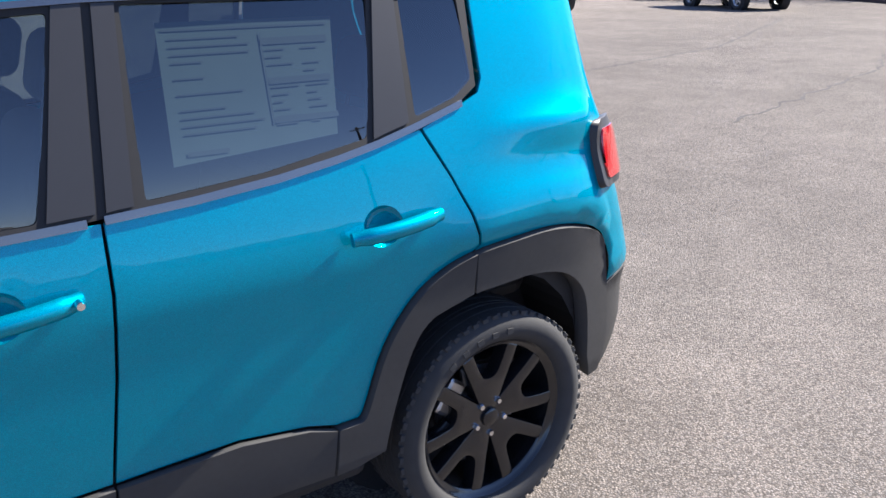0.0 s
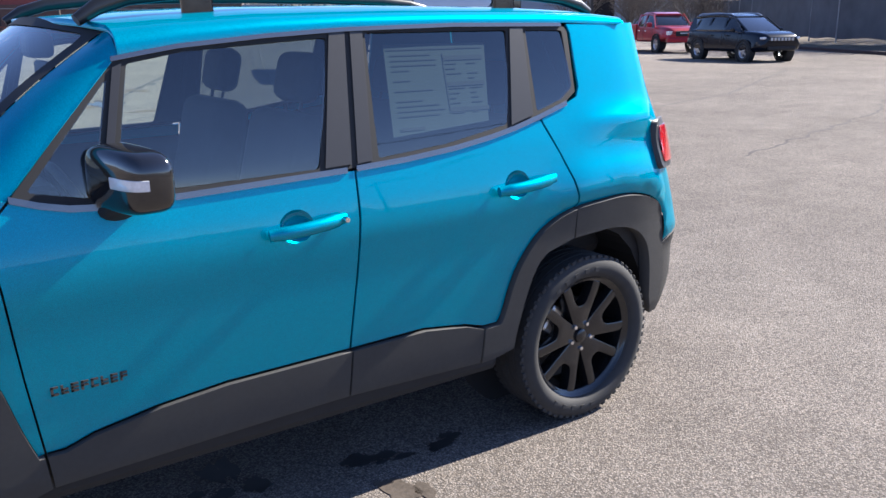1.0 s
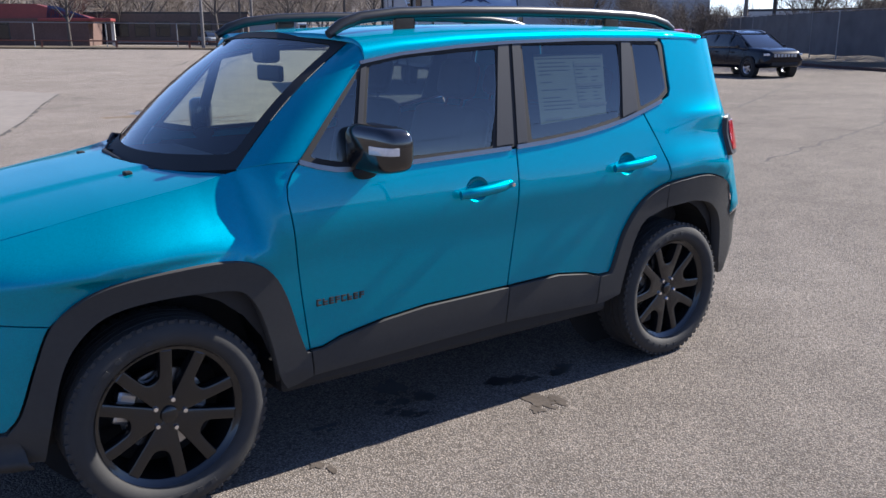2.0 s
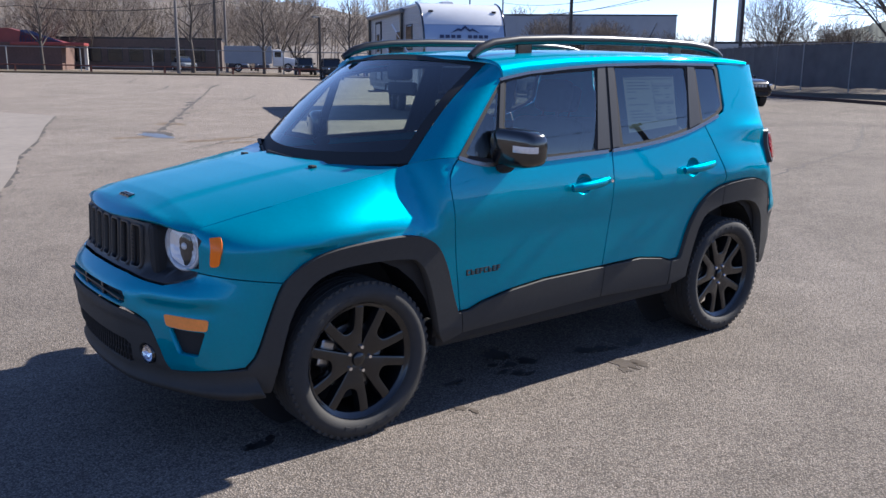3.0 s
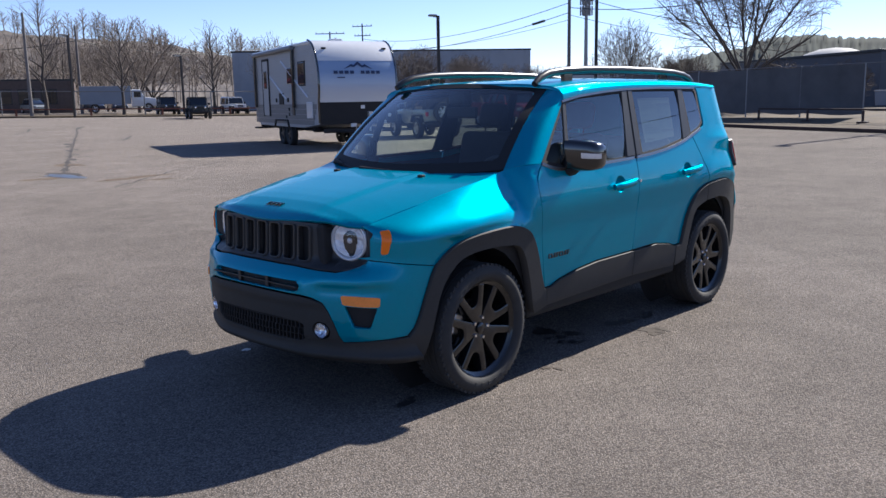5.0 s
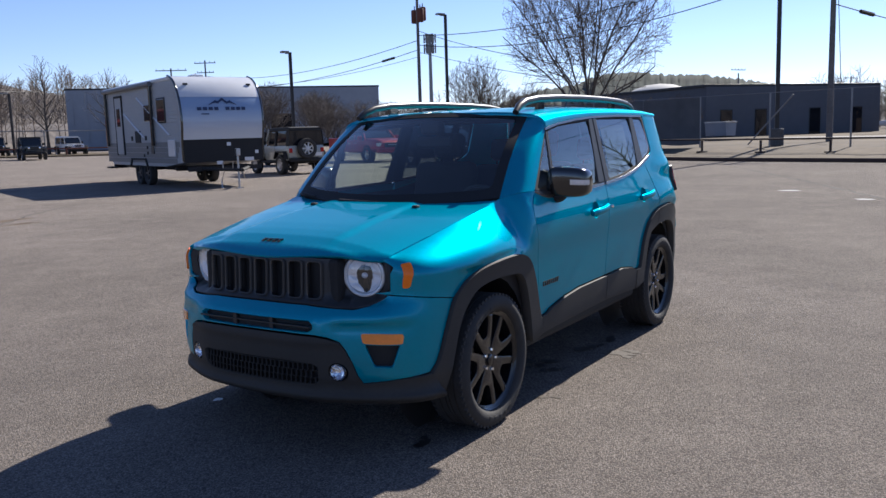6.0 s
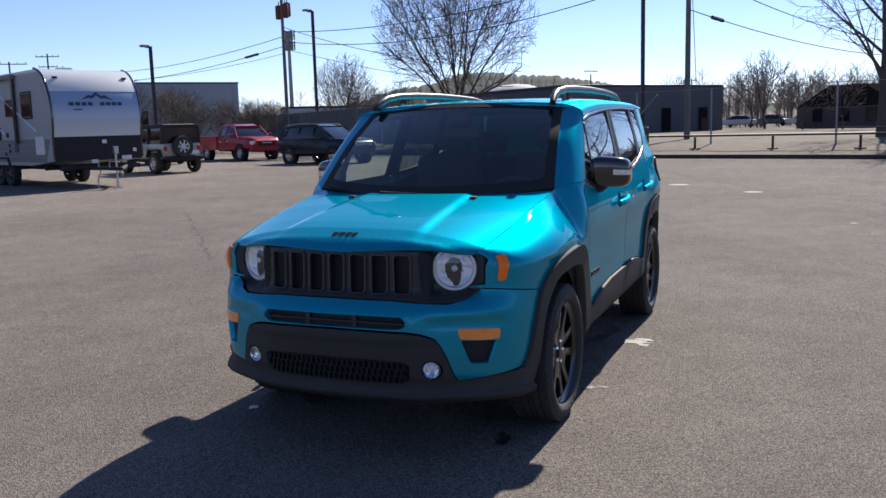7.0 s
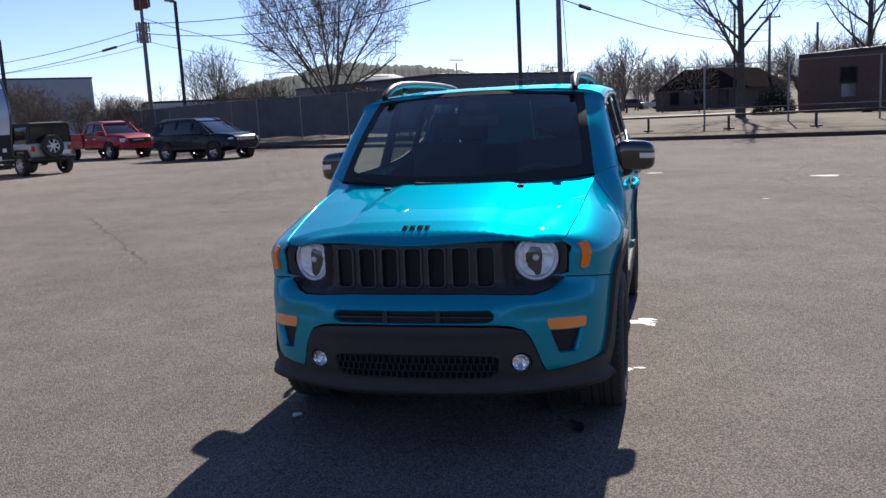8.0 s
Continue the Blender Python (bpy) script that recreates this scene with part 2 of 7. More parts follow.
def patch(name, outline, fn, mat, parent, label="", step=.05, holes=(), depth=.012, gap=.002, mirror=False, hole_depth=None):
    """A sheet over the surface fn(a, b), cut to an outline in (a, b), with its edges turned in by depth. mirror: at the car's left (y < 0)."""
    from mathutils import geometry
    rim = spread(list(outline), step, gap)
    inner = [spread(list(h), step * .6, 0) for h in holes]
    pts, edges = list(rim), [(i, (i + 1) % len(rim)) for i in range(len(rim))]
    for h in inner:
        k = len(pts)
        pts += h
        edges += [(k + i, k + (i + 1) % len(h)) for i in range(len(h))]
    xs, ys = [p[0] for p in rim], [p[1] for p in rim]
    edge_pts = np.array(pts)
    nx, ny = int((max(xs) - min(xs)) / step) + 1, int((max(ys) - min(ys)) / step) + 1
    for i in range(nx + 1):
        for j in range(ny + 1):
            p = (min(xs) + i * step + (j % 2) * step * .5, min(ys) + j * step)
            if inside(p, rim) and not any(inside(p, h) for h in inner) and np.min(np.abs(edge_pts - p).max(axis=1)) > step * .4:
                pts.append(p)
    v2, _, tris, _, _, _ = geometry.delaunay_2d_cdt([Vector(p) for p in pts], edges, [], 0, 1e-6)
    keep = []
    for t in tris:
        c = sum((v2[i] for i in t), Vector((0, 0))) / len(t)
        wide = abs((v2[t[1]] - v2[t[0]]).cross(v2[t[2]] - v2[t[0]])) > 2e-6
        if wide and inside((c.x, c.y), rim) and not any(inside((c.x, c.y), h) for h in inner):
            keep.append(list(t))
    e, co, no = .004, [], []
    for p in v2:
        c = Vector(fn(p.x, p.y))
        n = (Vector(fn(p.x + e, p.y)) - Vector(fn(p.x - e, p.y))).cross(Vector(fn(p.x, p.y + e)) - Vector(fn(p.x, p.y - e))).normalized()
        co.append(c), no.append(n)
    # outward is away from the car's core
    mid = sum(co, Vector()) / len(co)
    core = Vector((min(max(mid.x, .2), 2.4), 0, .8))
    if sum(n.dot(c - core) for n, c in zip(no, co)) < 0:
        no = [-n for n in no]
    faces = []
    for t in keep:
        a, b, c = (co[i] for i in t[:3])
        if (b - a).cross(c - a).dot(no[t[0]]) < 0:
            t.reverse()
        faces.append(t)
    if depth:
        third = {}
        for t in keep:
            for i in range(len(t)):
                third[(t[i], t[(i + 1) % len(t)])] = third[(t[(i + 1) % len(t)], t[i])] = t[i - 1]
        for ring, d in [(rim, depth)] + [(h, hole_depth or depth) for h in inner]:
            k, n = len(co), len(ring)
            near = [min(range(len(v2)), key=lambda i: (v2[i].x - p[0]) ** 2 + (v2[i].y - p[1]) ** 2) for p in ring]
            outs = []
            for i, q in enumerate(near):
                q2 = near[(i + 1) % n]
                o = (co[q2] - co[q]).cross(no[q])
                if (q, q2) in third and o.dot(co[third[(q, q2)]] - co[q]) > 0:
                    o = -o
                outs.append(o.normalized())
            for i, q in enumerate(near):
                outw = (outs[i] + outs[i - 1]).normalized()
                co += [co[q].copy(), co[q] - no[q] * d]
                no += [(no[q] + outw).normalized(), outw]
            for i in range(n):
                j = (i + 1) % n
                f = [k + 2 * i, k + 2 * j, k + 2 * j + 1, k + 2 * i + 1]
                if (co[f[1]] - co[f[0]]).cross(co[f[2]] - co[f[0]]).dot(outs[i]) < 0:
                    f.reverse()
                faces.append(f)
    if mirror:
        co = [Vector((c.x, -c.y, c.z)) for c in co]
        no = [Vector((n.x, -n.y, n.z)) for n in no]
        faces = [f[::-1] for f in faces]
    mesh = bpy.data.meshes.new(name)
    mesh.from_pydata([tuple(c) for c in co], [], faces)
    mesh.polygons.foreach_set("use_smooth", [True] * len(mesh.polygons))
    mesh.normals_split_custom_set_from_vertices([tuple(n) for n in no])
    mesh.update()
    return link(name, mesh, mat, parent, label)


# ---- the shape of the main car: a plan outline, pulled in by height ----
PLAN = [(-.85, -.2), (-.853, 0), (-.845, .2), (-.818, .375), (-.735, .58), (-.645, .72), (-.50, .813), (-.25, .863), (.1, .876), (.6, .879), (1.5, .882), (2.3, .884), (2.65, .880),
        (2.90, .858), (3.09, .795), (3.22, .66), (3.32, .45), (3.385, .2), (3.39, 0), (3.385, -.2)]


def catmull(pts, n):
    pts, out = np.array(pts, float), []
    for a, b, c, d in zip(pts, pts[1:], pts[2:], pts[3:]):
        t = np.linspace(0, 1, n, endpoint=False)[:, None]
        out.append(.5 * (2 * b + (c - a) * t + (2 * a - 5 * b + 4 * c - d) * t ** 2 + (3 * b - a - 3 * c + d) * t ** 3))
    return np.vstack(out + [pts[-2:-1]])


PL = catmull(PLAN, 40)
PU = np.r_[0, np.cumsum(np.hypot(*np.diff(PL, axis=0).T))]
PT = np.gradient(PL, PU, axis=0)
PT /= np.hypot(*PT.T)[:, None]
FZ, FI = (.2, .27, .32, .40, .50, .56, .66, .70, .745, .78, .95, 1.0), (.16, .10, .05, .012, 0, 0, 0, .018, .07, .09, .10, .125)
SZ, SI = (.2, .30, .40, .5, .6, .8, .93, 1.0, 1.05, 1.1, 1.16, 1.6, 1.7), (.09, .042, .020, .016, .014, .010, 0, .004, .011, .021, .034, .149, .185)
RZ, RI = (.2, .3, .4, .5, .68, .74, .85, .95, 1.0, 1.15, 1.22, 1.32, 1.45, 1.6, 1.7), (.2, .03, -.04, -.07, -.07, -.055, -.045, -.005, .025, .065, .11, .20, .28, .36, .43)


def ease(t):
    t = min(max(t, 0), 1)
    return t * t * (3 - 2 * t)


def flare(d):
    """How far the skin swells at a height d over a wheel arch: an undercut, a crest, then a long fall."""
    return ease(d / .055) * (1 if d < .055 else math.exp(-((d - .055) / .11) ** 2)) if d > 0 else 0.0



def wrap(u, z, lamps=True):
    """The body's skin at u metres along the plan outline from the nose, at height z."""
    x, y = np.interp(u, PU, PL[:, 0]), np.interp(u, PU, PL[:, 1])
    tx, ty = np.interp(u, PU, PT[:, 0]), np.interp(u, PU, PT[:, 1])
    nx, ny = -ty, tx
    f, s, r = max(0, -nx) ** 2, ny * ny, max(0, nx) ** 2
    inset = f * np.interp(z, FZ, FI) + s * np.interp(z, SZ, SI) + r * np.interp(z, RZ, RI)
    # haunches over the wheels
    inset -= .012 * math.exp(-((x + .02) / .45) ** 2 - ((z - .9) / .13) ** 2)
    if x > 2:
        top = np.interp(x, (2.2, 2.36, 2.465, 2.6, 2.74, 2.87, 2.97, 3.015, 3.04), (.74, .875, .907, .92, .925, .905, .865, .80, .66))
        inset -= .024 * ease((x - 2.25) / .3) * flare(z - top)
        # the shoulder that runs out over the tail lamp, and the hollow under it
        w = ease((x - 2.42) / .45) * (1 - ease((x - 2.93) / .10))
        inset -= w * (.021 * math.exp(-((z - 1.215) / (.055 if z > 1.215 else .045)) ** 2) - .004 * math.exp(-((z - 1.11) / .04) ** 2))
    if x < -.5 and .58 < z < .72:
        inset += .012 * math.exp(-((z - .650) / .020) ** 2) * ease((y - .40) / .1) * (1 - ease((y - .72) / .08))
    p = np.array((x - nx * inset, y - ny * inset, z))
    # the lamps stand back beside the grille
    if lamps and x < -.3 and .72 < z < 1.0:
        a, c = min(max((p[1] - .385) / .06, 0), 1), min(max((p[1] - .585) / .09, 0), 1)
        d = min(max((z - .735) / .03, 0), 1)
        p[0] += .052 * a * a * (3 - 2 * a) * (1 - c * c * (3 - 2 * c)) * d
    return p


def side(x, z, out=0.0):
    """The skin of the side (y > 0) at x and z, moved out by so much."""
    u = np.interp(x, PL[:, 0], PU)
    for _ in range(5):
        p = wrap(u, z, False)
        u += x - p[0]
    return np.array((p[0], p[1] + out, z))


def nose(y, z, out=0.0):
    """The skin of the front at y and z, moved out along the outline's normal."""
    u = np.interp(abs(y), PL[20:400, 1], PU[20:400])
    for _ in range(8):
        p = wrap(u, z)
        u += (abs(y) - p[1]) * .8
    q = wrap(u + .01, z) - wrap(u - .01, z)
    q /= np.hypot(q[0], q[1])
    return np.array((p[0] - q[1] * out, (p[1] + q[0] * out) * (1 if y >= 0 else -1), z))


# ---- the main car ----
suv = thing("suv", "teal compact boxy SUV with grey cladding, parked on asphalt", "car", m=pose(0, -.012, 0))


def skin(s, z, out=0.0):
    """The body's skin by signed distance s along the outline from the nose."""
    u = abs(s)
    p, q = wrap(u, z), wrap(u + .006, z) - wrap(max(u - .006, 0), z)
    d = math.hypot(q[0], q[1])
    p = p + out * np.array((-q[1] / d, q[0] / d, 0))
    return np.array((p[0], p[1] if s >= 0 else -p[1], z))


def N(y, z):
    y = y * .983
    u = np.interp(y, PL[0:400, 1], PU[0:400])
    for _ in range(8):
        u = max(0, u + (y - wrap(u, z)[1]) * .8)
    return (u, z)


def X(x, z):
    u = np.interp(x, PL[:, 0], PU)
    for _ in range(6):
        u += (x - wrap(u, z)[0]) * .9
    return (u, z)


def Rr(y, z):
    return (np.interp(-y, -PL[440:, 1], PU[440:]), z)


def both(half):
    """A polygon symmetric about the car's middle from its right half, listed from the middle round to the middle."""
    return half + [(-s, z) for s, z in reversed(half) if abs(s) > 1e-4]


def facets(bm, rings, n, jitter, seed, m):
    """A bowl of small flat mirrors, closed in the middle: rings of (radius, depth)."""
    r = random.Random(seed)
    loops = [[bm.verts.new(m @ Vector((q * math.cos(a), h + r.uniform(-jitter, jitter), q * math.sin(a)))) for a in (2 * math.pi * k / n for k in range(n))] for q, h in rings]
    for p, q in zip(loops, loops[1:]):
        for k in range(n):
            bm.faces.new((p[k], p[(k + 1) % n], q[(k + 1) % n], q[k]))
    bm.faces.new(loops[0])
    bmesh.ops.recalc_face_normals(bm, faces=bm.faces[:])
    return bm


def band(pts, lo, hi):
    return [(x, z + hi) for x, z in pts] + [(x, z + lo) for x, z in reversed(pts)]


def ellipse(a, b, ra, rb, n=24):
    return [(a + ra * math.cos(2 * math.pi * k / n), b + rb * math.sin(2 * math.pi * k / n)) for k in range(n)]


def off(d):
    return lambda x, z: side(x, z, d)


def soff(d):
    return lambda s, z: skin(s, z, d)


def bowed(x, z):
    """Door glass, bowed a little outwards between sill and roof."""
    return side(x, z, -.012 + .011 * (1 - ((z - 1.37) / .21) ** 2))


BELT = [(.53, 1.178), (.60, 1.155), (.67, 1.139), (.75, 1.133), (.98, 1.137), (1.25, 1.145), (1.5, 1.153), (1.72, 1.165), (1.92, 1.183), (2.08, 1.206), (2.2, 1.229), (2.32, 1.259), (2.47, 1.302)]
TOPW = [(.84, 1.515), (.93, 1.530), (1.03, 1.545), (1.3, 1.568), (1.57, 1.583), (2.0, 1.592), (2.5, 1.588)]
ARCH_F_OUT = [(-.50, .40), (-.455, .46), (-.40, .61), (-.345, .735), (-.27, .80), (-.158, .845), (.03, .865), (.22, .868), (.32, .845), (.39, .795), (.44, .70), (.48, .56), (.51, .472)]
ARCH_F_IN = [(.43, .345), (.40, .40), (.375, .52), (.335, .66), (.29, .735), (.22, .765), (0, .775), (-.16, .755), (-.25, .70), (-.32, .60), (-.37, .43), (-.40, .28)]
ARCH_R_OUT = [(2.10, .515), (2.12, .545), (2.18, .70), (2.27, .815), (2.36, .875), (2.465, .907), (2.60, .92), (2.74, .925), (2.87, .905), (2.97, .865), (3.015, .80), (3.04, .66)]
ARCH_R_IN = [(2.95, .45), (2.93, .62), (2.89, .71), (2.80, .775), (2.65, .80), (2.46, .79), (2.33, .755), (2.26, .68), (2.20, .52), (2.17, .40)]


def smooth_line(pts, n=4):
    """The same line with n points for each step, bent smoothly through all of them."""
    return [tuple(p) for p in catmull([pts[0]] + pts + [pts[-1]], n)]


AFO, AFI, ARO, ARI = (smooth_line(p) for p in (ARCH_F_OUT, ARCH_F_IN, ARCH_R_OUT, ARCH_R_IN))
UR = np.interp(-.70, -PL[440:, 1], PU[440:])


SEAM = [(x, float(np.interp(x, (-.66, -.345), (.790, .737)))) for x in np.linspace(-.655, -.345, 14)]


def fender(x, v):
    """Front wing: the side below, rolling over to the bonnet's edge above."""
    if v <= .86:
        return side(x, v)
    t = (v - .86) / .30
    a = Vector(side(x, .86))
    b = Vector((x, np.interp(x, (-.66, -.60, -.3, 0, .33, .381, .4255, .474, .525), (.63, .66, .69, .705, .721, .766, .804, .828, .843)), np.interp(x, (-.66, -.6, -.4, -.1, .2, .33, .381, .4255, .474, .525), (.94, .957, 1.0, 1.062, 1.115, 1.150, 1.166, 1.175, 1.179, 1.178))))
    k = b.z - .86
    w = ease((x + .15) / .62)
    p1 = (a + Vector((0, .004, k * .42))).lerp(a.lerp(b, 1 / 3), w)
    p2 = (b + Vector((0, (a.y - b.y) * .52, -k * .20))).lerp(a.lerp(b, 2 / 3), w)
    p = (1 - t) ** 3 * a + 3 * t * (1 - t) ** 2 * p1 + 3 * t * t * (1 - t) * p2 + t ** 3 * b
    top = np.interp(x, (-.36, -.27, -.158, .03, .22, .32, .39), (.735, .80, .845, .865, .868, .845, .795))
    zt = .86 + k * t
    p = p.lerp(Vector(side(x, zt)), ease((x - .34) / .11) * (1 - t ** 5))
    p.y += .016 * flare(p.z - top) * ease((x + .40) / .4) * (1 - ease((x - .10) / .34))
    return np.array(p)


def hood_line(x):
    return fender(x, 1.16)


def brow(y):
    """The bonnet's front edge in plan."""
    return -.762 + .25 * y * y + .5 * y ** 6


def hood_z(x, y):
    xe = min(max(x, -.66), .45)
    e = hood_line(xe)
    f = min(1, abs(y) / e[1])
    zc = np.interp(x, (-.76, -.70, -.6, -.4, -.1, .2, .4), (.965, 1.0, 1.03, 1.062, 1.104, 1.137, 1.155))
    z = e[2] + (max(zc, e[2]) - e[2]) * (1 - f ** 3.2)
    s = min(max((.40 - abs(y) - .06 * (x + .7)) / .07, 0), 1)
    z += .010 * s * s * (3 - 2 * s) * min(1, max(0, x + .76) / .25)
    xf = brow(y)
    q = max(0, 1 - max(0, x - xf) / .04)
    return z - .020 * (1 - math.sqrt(1 - .93 * q * q))


def hood_fn(x, y):
    return np.array((x, y, hood_z(x, y)))


def screen(a, b):
    """Windscreen: a from -1 to 1 across, b from 0 at the cowl to 1 at the roof."""
    lo = Vector((.12 + .22 * a * a, .72 * a, 1.112 + .040 * a * a))
    hi = Vector((.775 + .095 * a * a, .628 * a, 1.632 - .038 * a * a))
    p = lo.lerp(hi, b)
    return np.array(p + Vector((-.6, 0, .8)) * .028 * math.sin(math.pi * min(max(b, 0), 1)))


def pillar(b, c):
    """A-pillar: b from its foot to the roof, c from the glass to the door."""
    w = Vector(screen(1.0, b))
    xd = .525 + .335 * b
    zd = 1.178 + (1.53 - 1.178) * b
    d = Vector(side(xd, zd))
    p = w.lerp(d, c)
    return np.array(p + Vector((-.25, .8, .4)) * .028 * math.sin(math.pi * min(max(c, 0), 1)))


def roof_fn(x, w):
    zb = np.interp(x, (.84, 1.03, 1.3, 1.57, 2.0, 2.5, 2.9), (1.522, 1.552, 1.575, 1.59, 1.598, 1.596, 1.585))
    zt = np.interp(x, (.75, .86, 1.0, 1.3, 1.8, 2.4, 2.7, 2.9), (1.628, 1.637, 1.648, 1.662, 1.668, 1.663, 1.65, 1.628))
    yb = side(min(x, 2.75), zb)[1] + .002
    t = math.pi / 2 * min(abs(w), 1.0)
    return np.array((x, math.copysign(yb * math.sin(t) ** .62, w), zb + (zt - zb) * max(math.cos(t), 0) ** .62))


def on_mirror(x, y, z, s):
    """A point of the door mirror's rounded block, its halves running from -1 to 1."""
    return (.812 + x * .066 + .04 * y, s * (.925 + y * .110), 1.212 + z * (.088 - .005 * y) - .006 * y)


for left in (True, False):
    kw = dict(mirror=left)
    patch("front_fender", SEAM + AFO[16:] + [(.528, .478), (.502, .70), (.479, .935), (.466, 1.0386), (.472, 1.0856), (.495, 1.123), (.525, 1.156), (.526, 1.16), (.2, 1.16), (-.2, 1.16), (-.45, 1.16), (-.638, 1.16)] + [(float(wrap(*N(.672, z))[0]) - .004, z) for z in (1.0, .92, .88, .84, .80)],
          fender, TEAL, suv, step=.03, gap=.0015, **kw)
    fd = patch("front_door", [(.53, 1.172), (.497, 1.14), (.474, 1.10), (.468, 1.05), (.481, .95), (.504, .70), (.531, .478), (.58, .478), (.66, .505), (.84, .536), (1.05, .556), (1.475, .561), (1.51, .81), (1.525, 1.0), (1.528, 1.15)] + BELT[5::-1][:-1],
               side, TEAL, suv, step=.045, holes=[ellipse(1.305, 1.003, .058, .052)], **kw)
    rd = patch("rear_door", [(1.48, .561), (1.77, .567), (1.95, .542), (2.03, .519)] + [(x - .004, z + .004) for x, z in ARO[:21]] + [(2.477, .93), (2.45, 1.02), (2.405, 1.12), (2.33, 1.25)] + [(x, z - .003) for x, z in BELT[10:6:-1]] + [(1.533, 1.15), (1.53, 1.0), (1.515, .81)],
               side, TEAL, suv, step=.045, holes=[ellipse(2.185, 1.03, .058, .052)], **kw)
    for d, cx, cz, x0, x1, key in ((fd, 1.305, 1.003, 1.205, 1.462, True), (rd, 2.185, 1.03, 2.083, 2.345, False)):
        def cup(x, z, cx=cx, cz=cz):
            r2 = ((x - cx) / .058) ** 2 + ((z - cz) / .052) ** 2
            return side(x, z, -.026 * max(0, 1 - r2) ** .6)
        patch("handle_cup", ellipse(cx, cz, .058, .052), cup, TEAL, d, step=.012, depth=0, gap=0, **kw)
        b = bmesh.new()
        pts, rad = [], []
        for i in range(15):
            t = i / 14
            x = x0 + (x1 - x0) * t
            z = cz - .012 + .022 * t
            lift = .040 * math.sin(math.pi * min(max(t, .04), .96)) ** .35
            p = side(x, z, lift)
            pts.append((p[0], -p[1] if left else p[1], p[2])), rad.append(.019 if .08 < t < .92 else .016)
        tube(b, pts, rad, 12, flat=1.15)
        h = part("door_handle", b, TEAL, d, smooth=50)
        if key and left:
            p = side(x1 - .012, cz + .011, .058)
            part("lock_cylinder", lathe(bmesh.new(), [(0, .003), (.008, .003), (.0095, 0), (.0095, -.02)], 16, pose(p[0], -p[1], p[2], 0, 0, 180)), CHROME, d, "bright round key lock", 40)
    q_out = [X(x + .004, z + .004) for x, z in reversed(ARO[20:])]
    patch("rear_quarter", [X(3.03, .665)] + q_out + [X(2.483, .93), X(2.456, 1.02), X(2.41, 1.12), X(2.337, 1.252), X(2.47, 1.30), X(2.53, 1.325), X(2.548, 1.36), X(2.545, 1.56), X(2.53, 1.592), X(2.7, 1.594)]
          + [(UR - .17, 1.594), (UR - .13, 1.45), (UR, 1.22), (UR, .74), (UR - .12, .70)], skin, TEAL, suv, step=.045, **kw)
    glass = [("front_quarter_glass", [(.575, 1.19), (.735, 1.157), (.818, 1.462)], GLASS_F), ("front_side_glass", [(.795, 1.155), (1.41, 1.166), (1.505, 1.56), (1.05, 1.532), (.88, 1.503)], GLASS_F),
             ("rear_side_glass", [(1.625, 1.178), (1.90, 1.20), (2.175, 1.245), (2.235, 1.573), (1.645, 1.573)], GLASS_R),
             ("rear_quarter_glass", [(2.325, 1.282), (2.45, 1.318), (2.512, 1.36), (2.506, 1.568), (2.325, 1.572)], GLASS_R)]
    glass = [(n, rounded(o, .012, 3), m) for n, o, m in glass]
    mask = patch("window_surround", BELT + [(2.53, 1.34), (2.535, 1.57), (2.51, 1.588)] + TOPW[::-1], off(-.003), MATT, suv, step=.06, holes=[g[1] for g in glass], depth=.01, **kw)
    for n, o, m in glass:
        patch(n, o, bowed, m, mask, step=.05, depth=0, gap=-.002, **kw).visible_shadow = False
    patch("pillar_trim", [(1.425, 1.165), (1.522, 1.168), (1.572, 1.578), (1.512, 1.575)], off(.002), TRIM, mask, "satin grey pillar trim", depth=.006, **kw)
    patch("pillar_trim", [(1.540, 1.168), (1.600, 1.172), (1.637, 1.578), (1.588, 1.578)], off(.002), TRIM, mask, depth=.006, **kw)
    patch("pillar_trim", [(2.19, 1.24), (2.302, 1.268), (2.312, 1.582), (2.248, 1.582)], off(.002), TRIM, mask, depth=.006, **kw)
    patch("window_divider", [(.752, 1.15), (.778, 1.15), (.868, 1.505), (.838, 1.495)], off(.002), TRIM, mask, depth=.006, **kw)
    patch("belt_trim", band(BELT[:7], -.008, .010), off(.007), BRIGHT, suv, "satin metal window trim", step=.03, depth=.012, gap=0, **kw)
    patch("belt_trim", band([(1.535, 1.155)] + BELT[7:], -.008, .010), off(.007), BRIGHT, suv, step=.03, depth=.012, gap=0, **kw)
    patch("roof_trim", band(TOPW, -.005, .008), off(.005), BRIGHT, suv, step=.03, depth=.01, gap=0, **kw)
    patch("front_arch_cladding", AFO + [(.525, .472), (.535, .372), (.47, .352)] + AFI + [(-.47, .29)], off(.020), CLAD, suv, "dark grey moulded wheel arch", step=.035, depth=.05, gap=.001, **kw)
    patch("rear_arch_cladding", ARO[:21] + [(2.46, .79)] + ARI[24:] + [(2.08, .378), (2.02, .375), (2.03, .512)], off(.020), CLAD, suv, step=.035, depth=.05, **kw)
    patch("rear_arch_cladding", [(2.465, .79)] + ARO[20:] + [(3.06, .50), (3.04, .36), (2.98, .36)] + ARI[:17], off(.020), CLAD, suv, step=.035, depth=.05, **kw)
    def sill(x, z):
        return side(x, z, .018 - .05 * max(0, .47 - z) ** 1.2)
    patch("sill_cladding", [(.53, .474), (.58, .474), (.66, .501), (.84, .532), (1.05, .551), (1.476, .556), (1.462, .395), (1.2, .39), (.54, .37)], sill, CLAD, suv, "dark grey moulded sill cladding", step=.04, depth=.02, **kw)
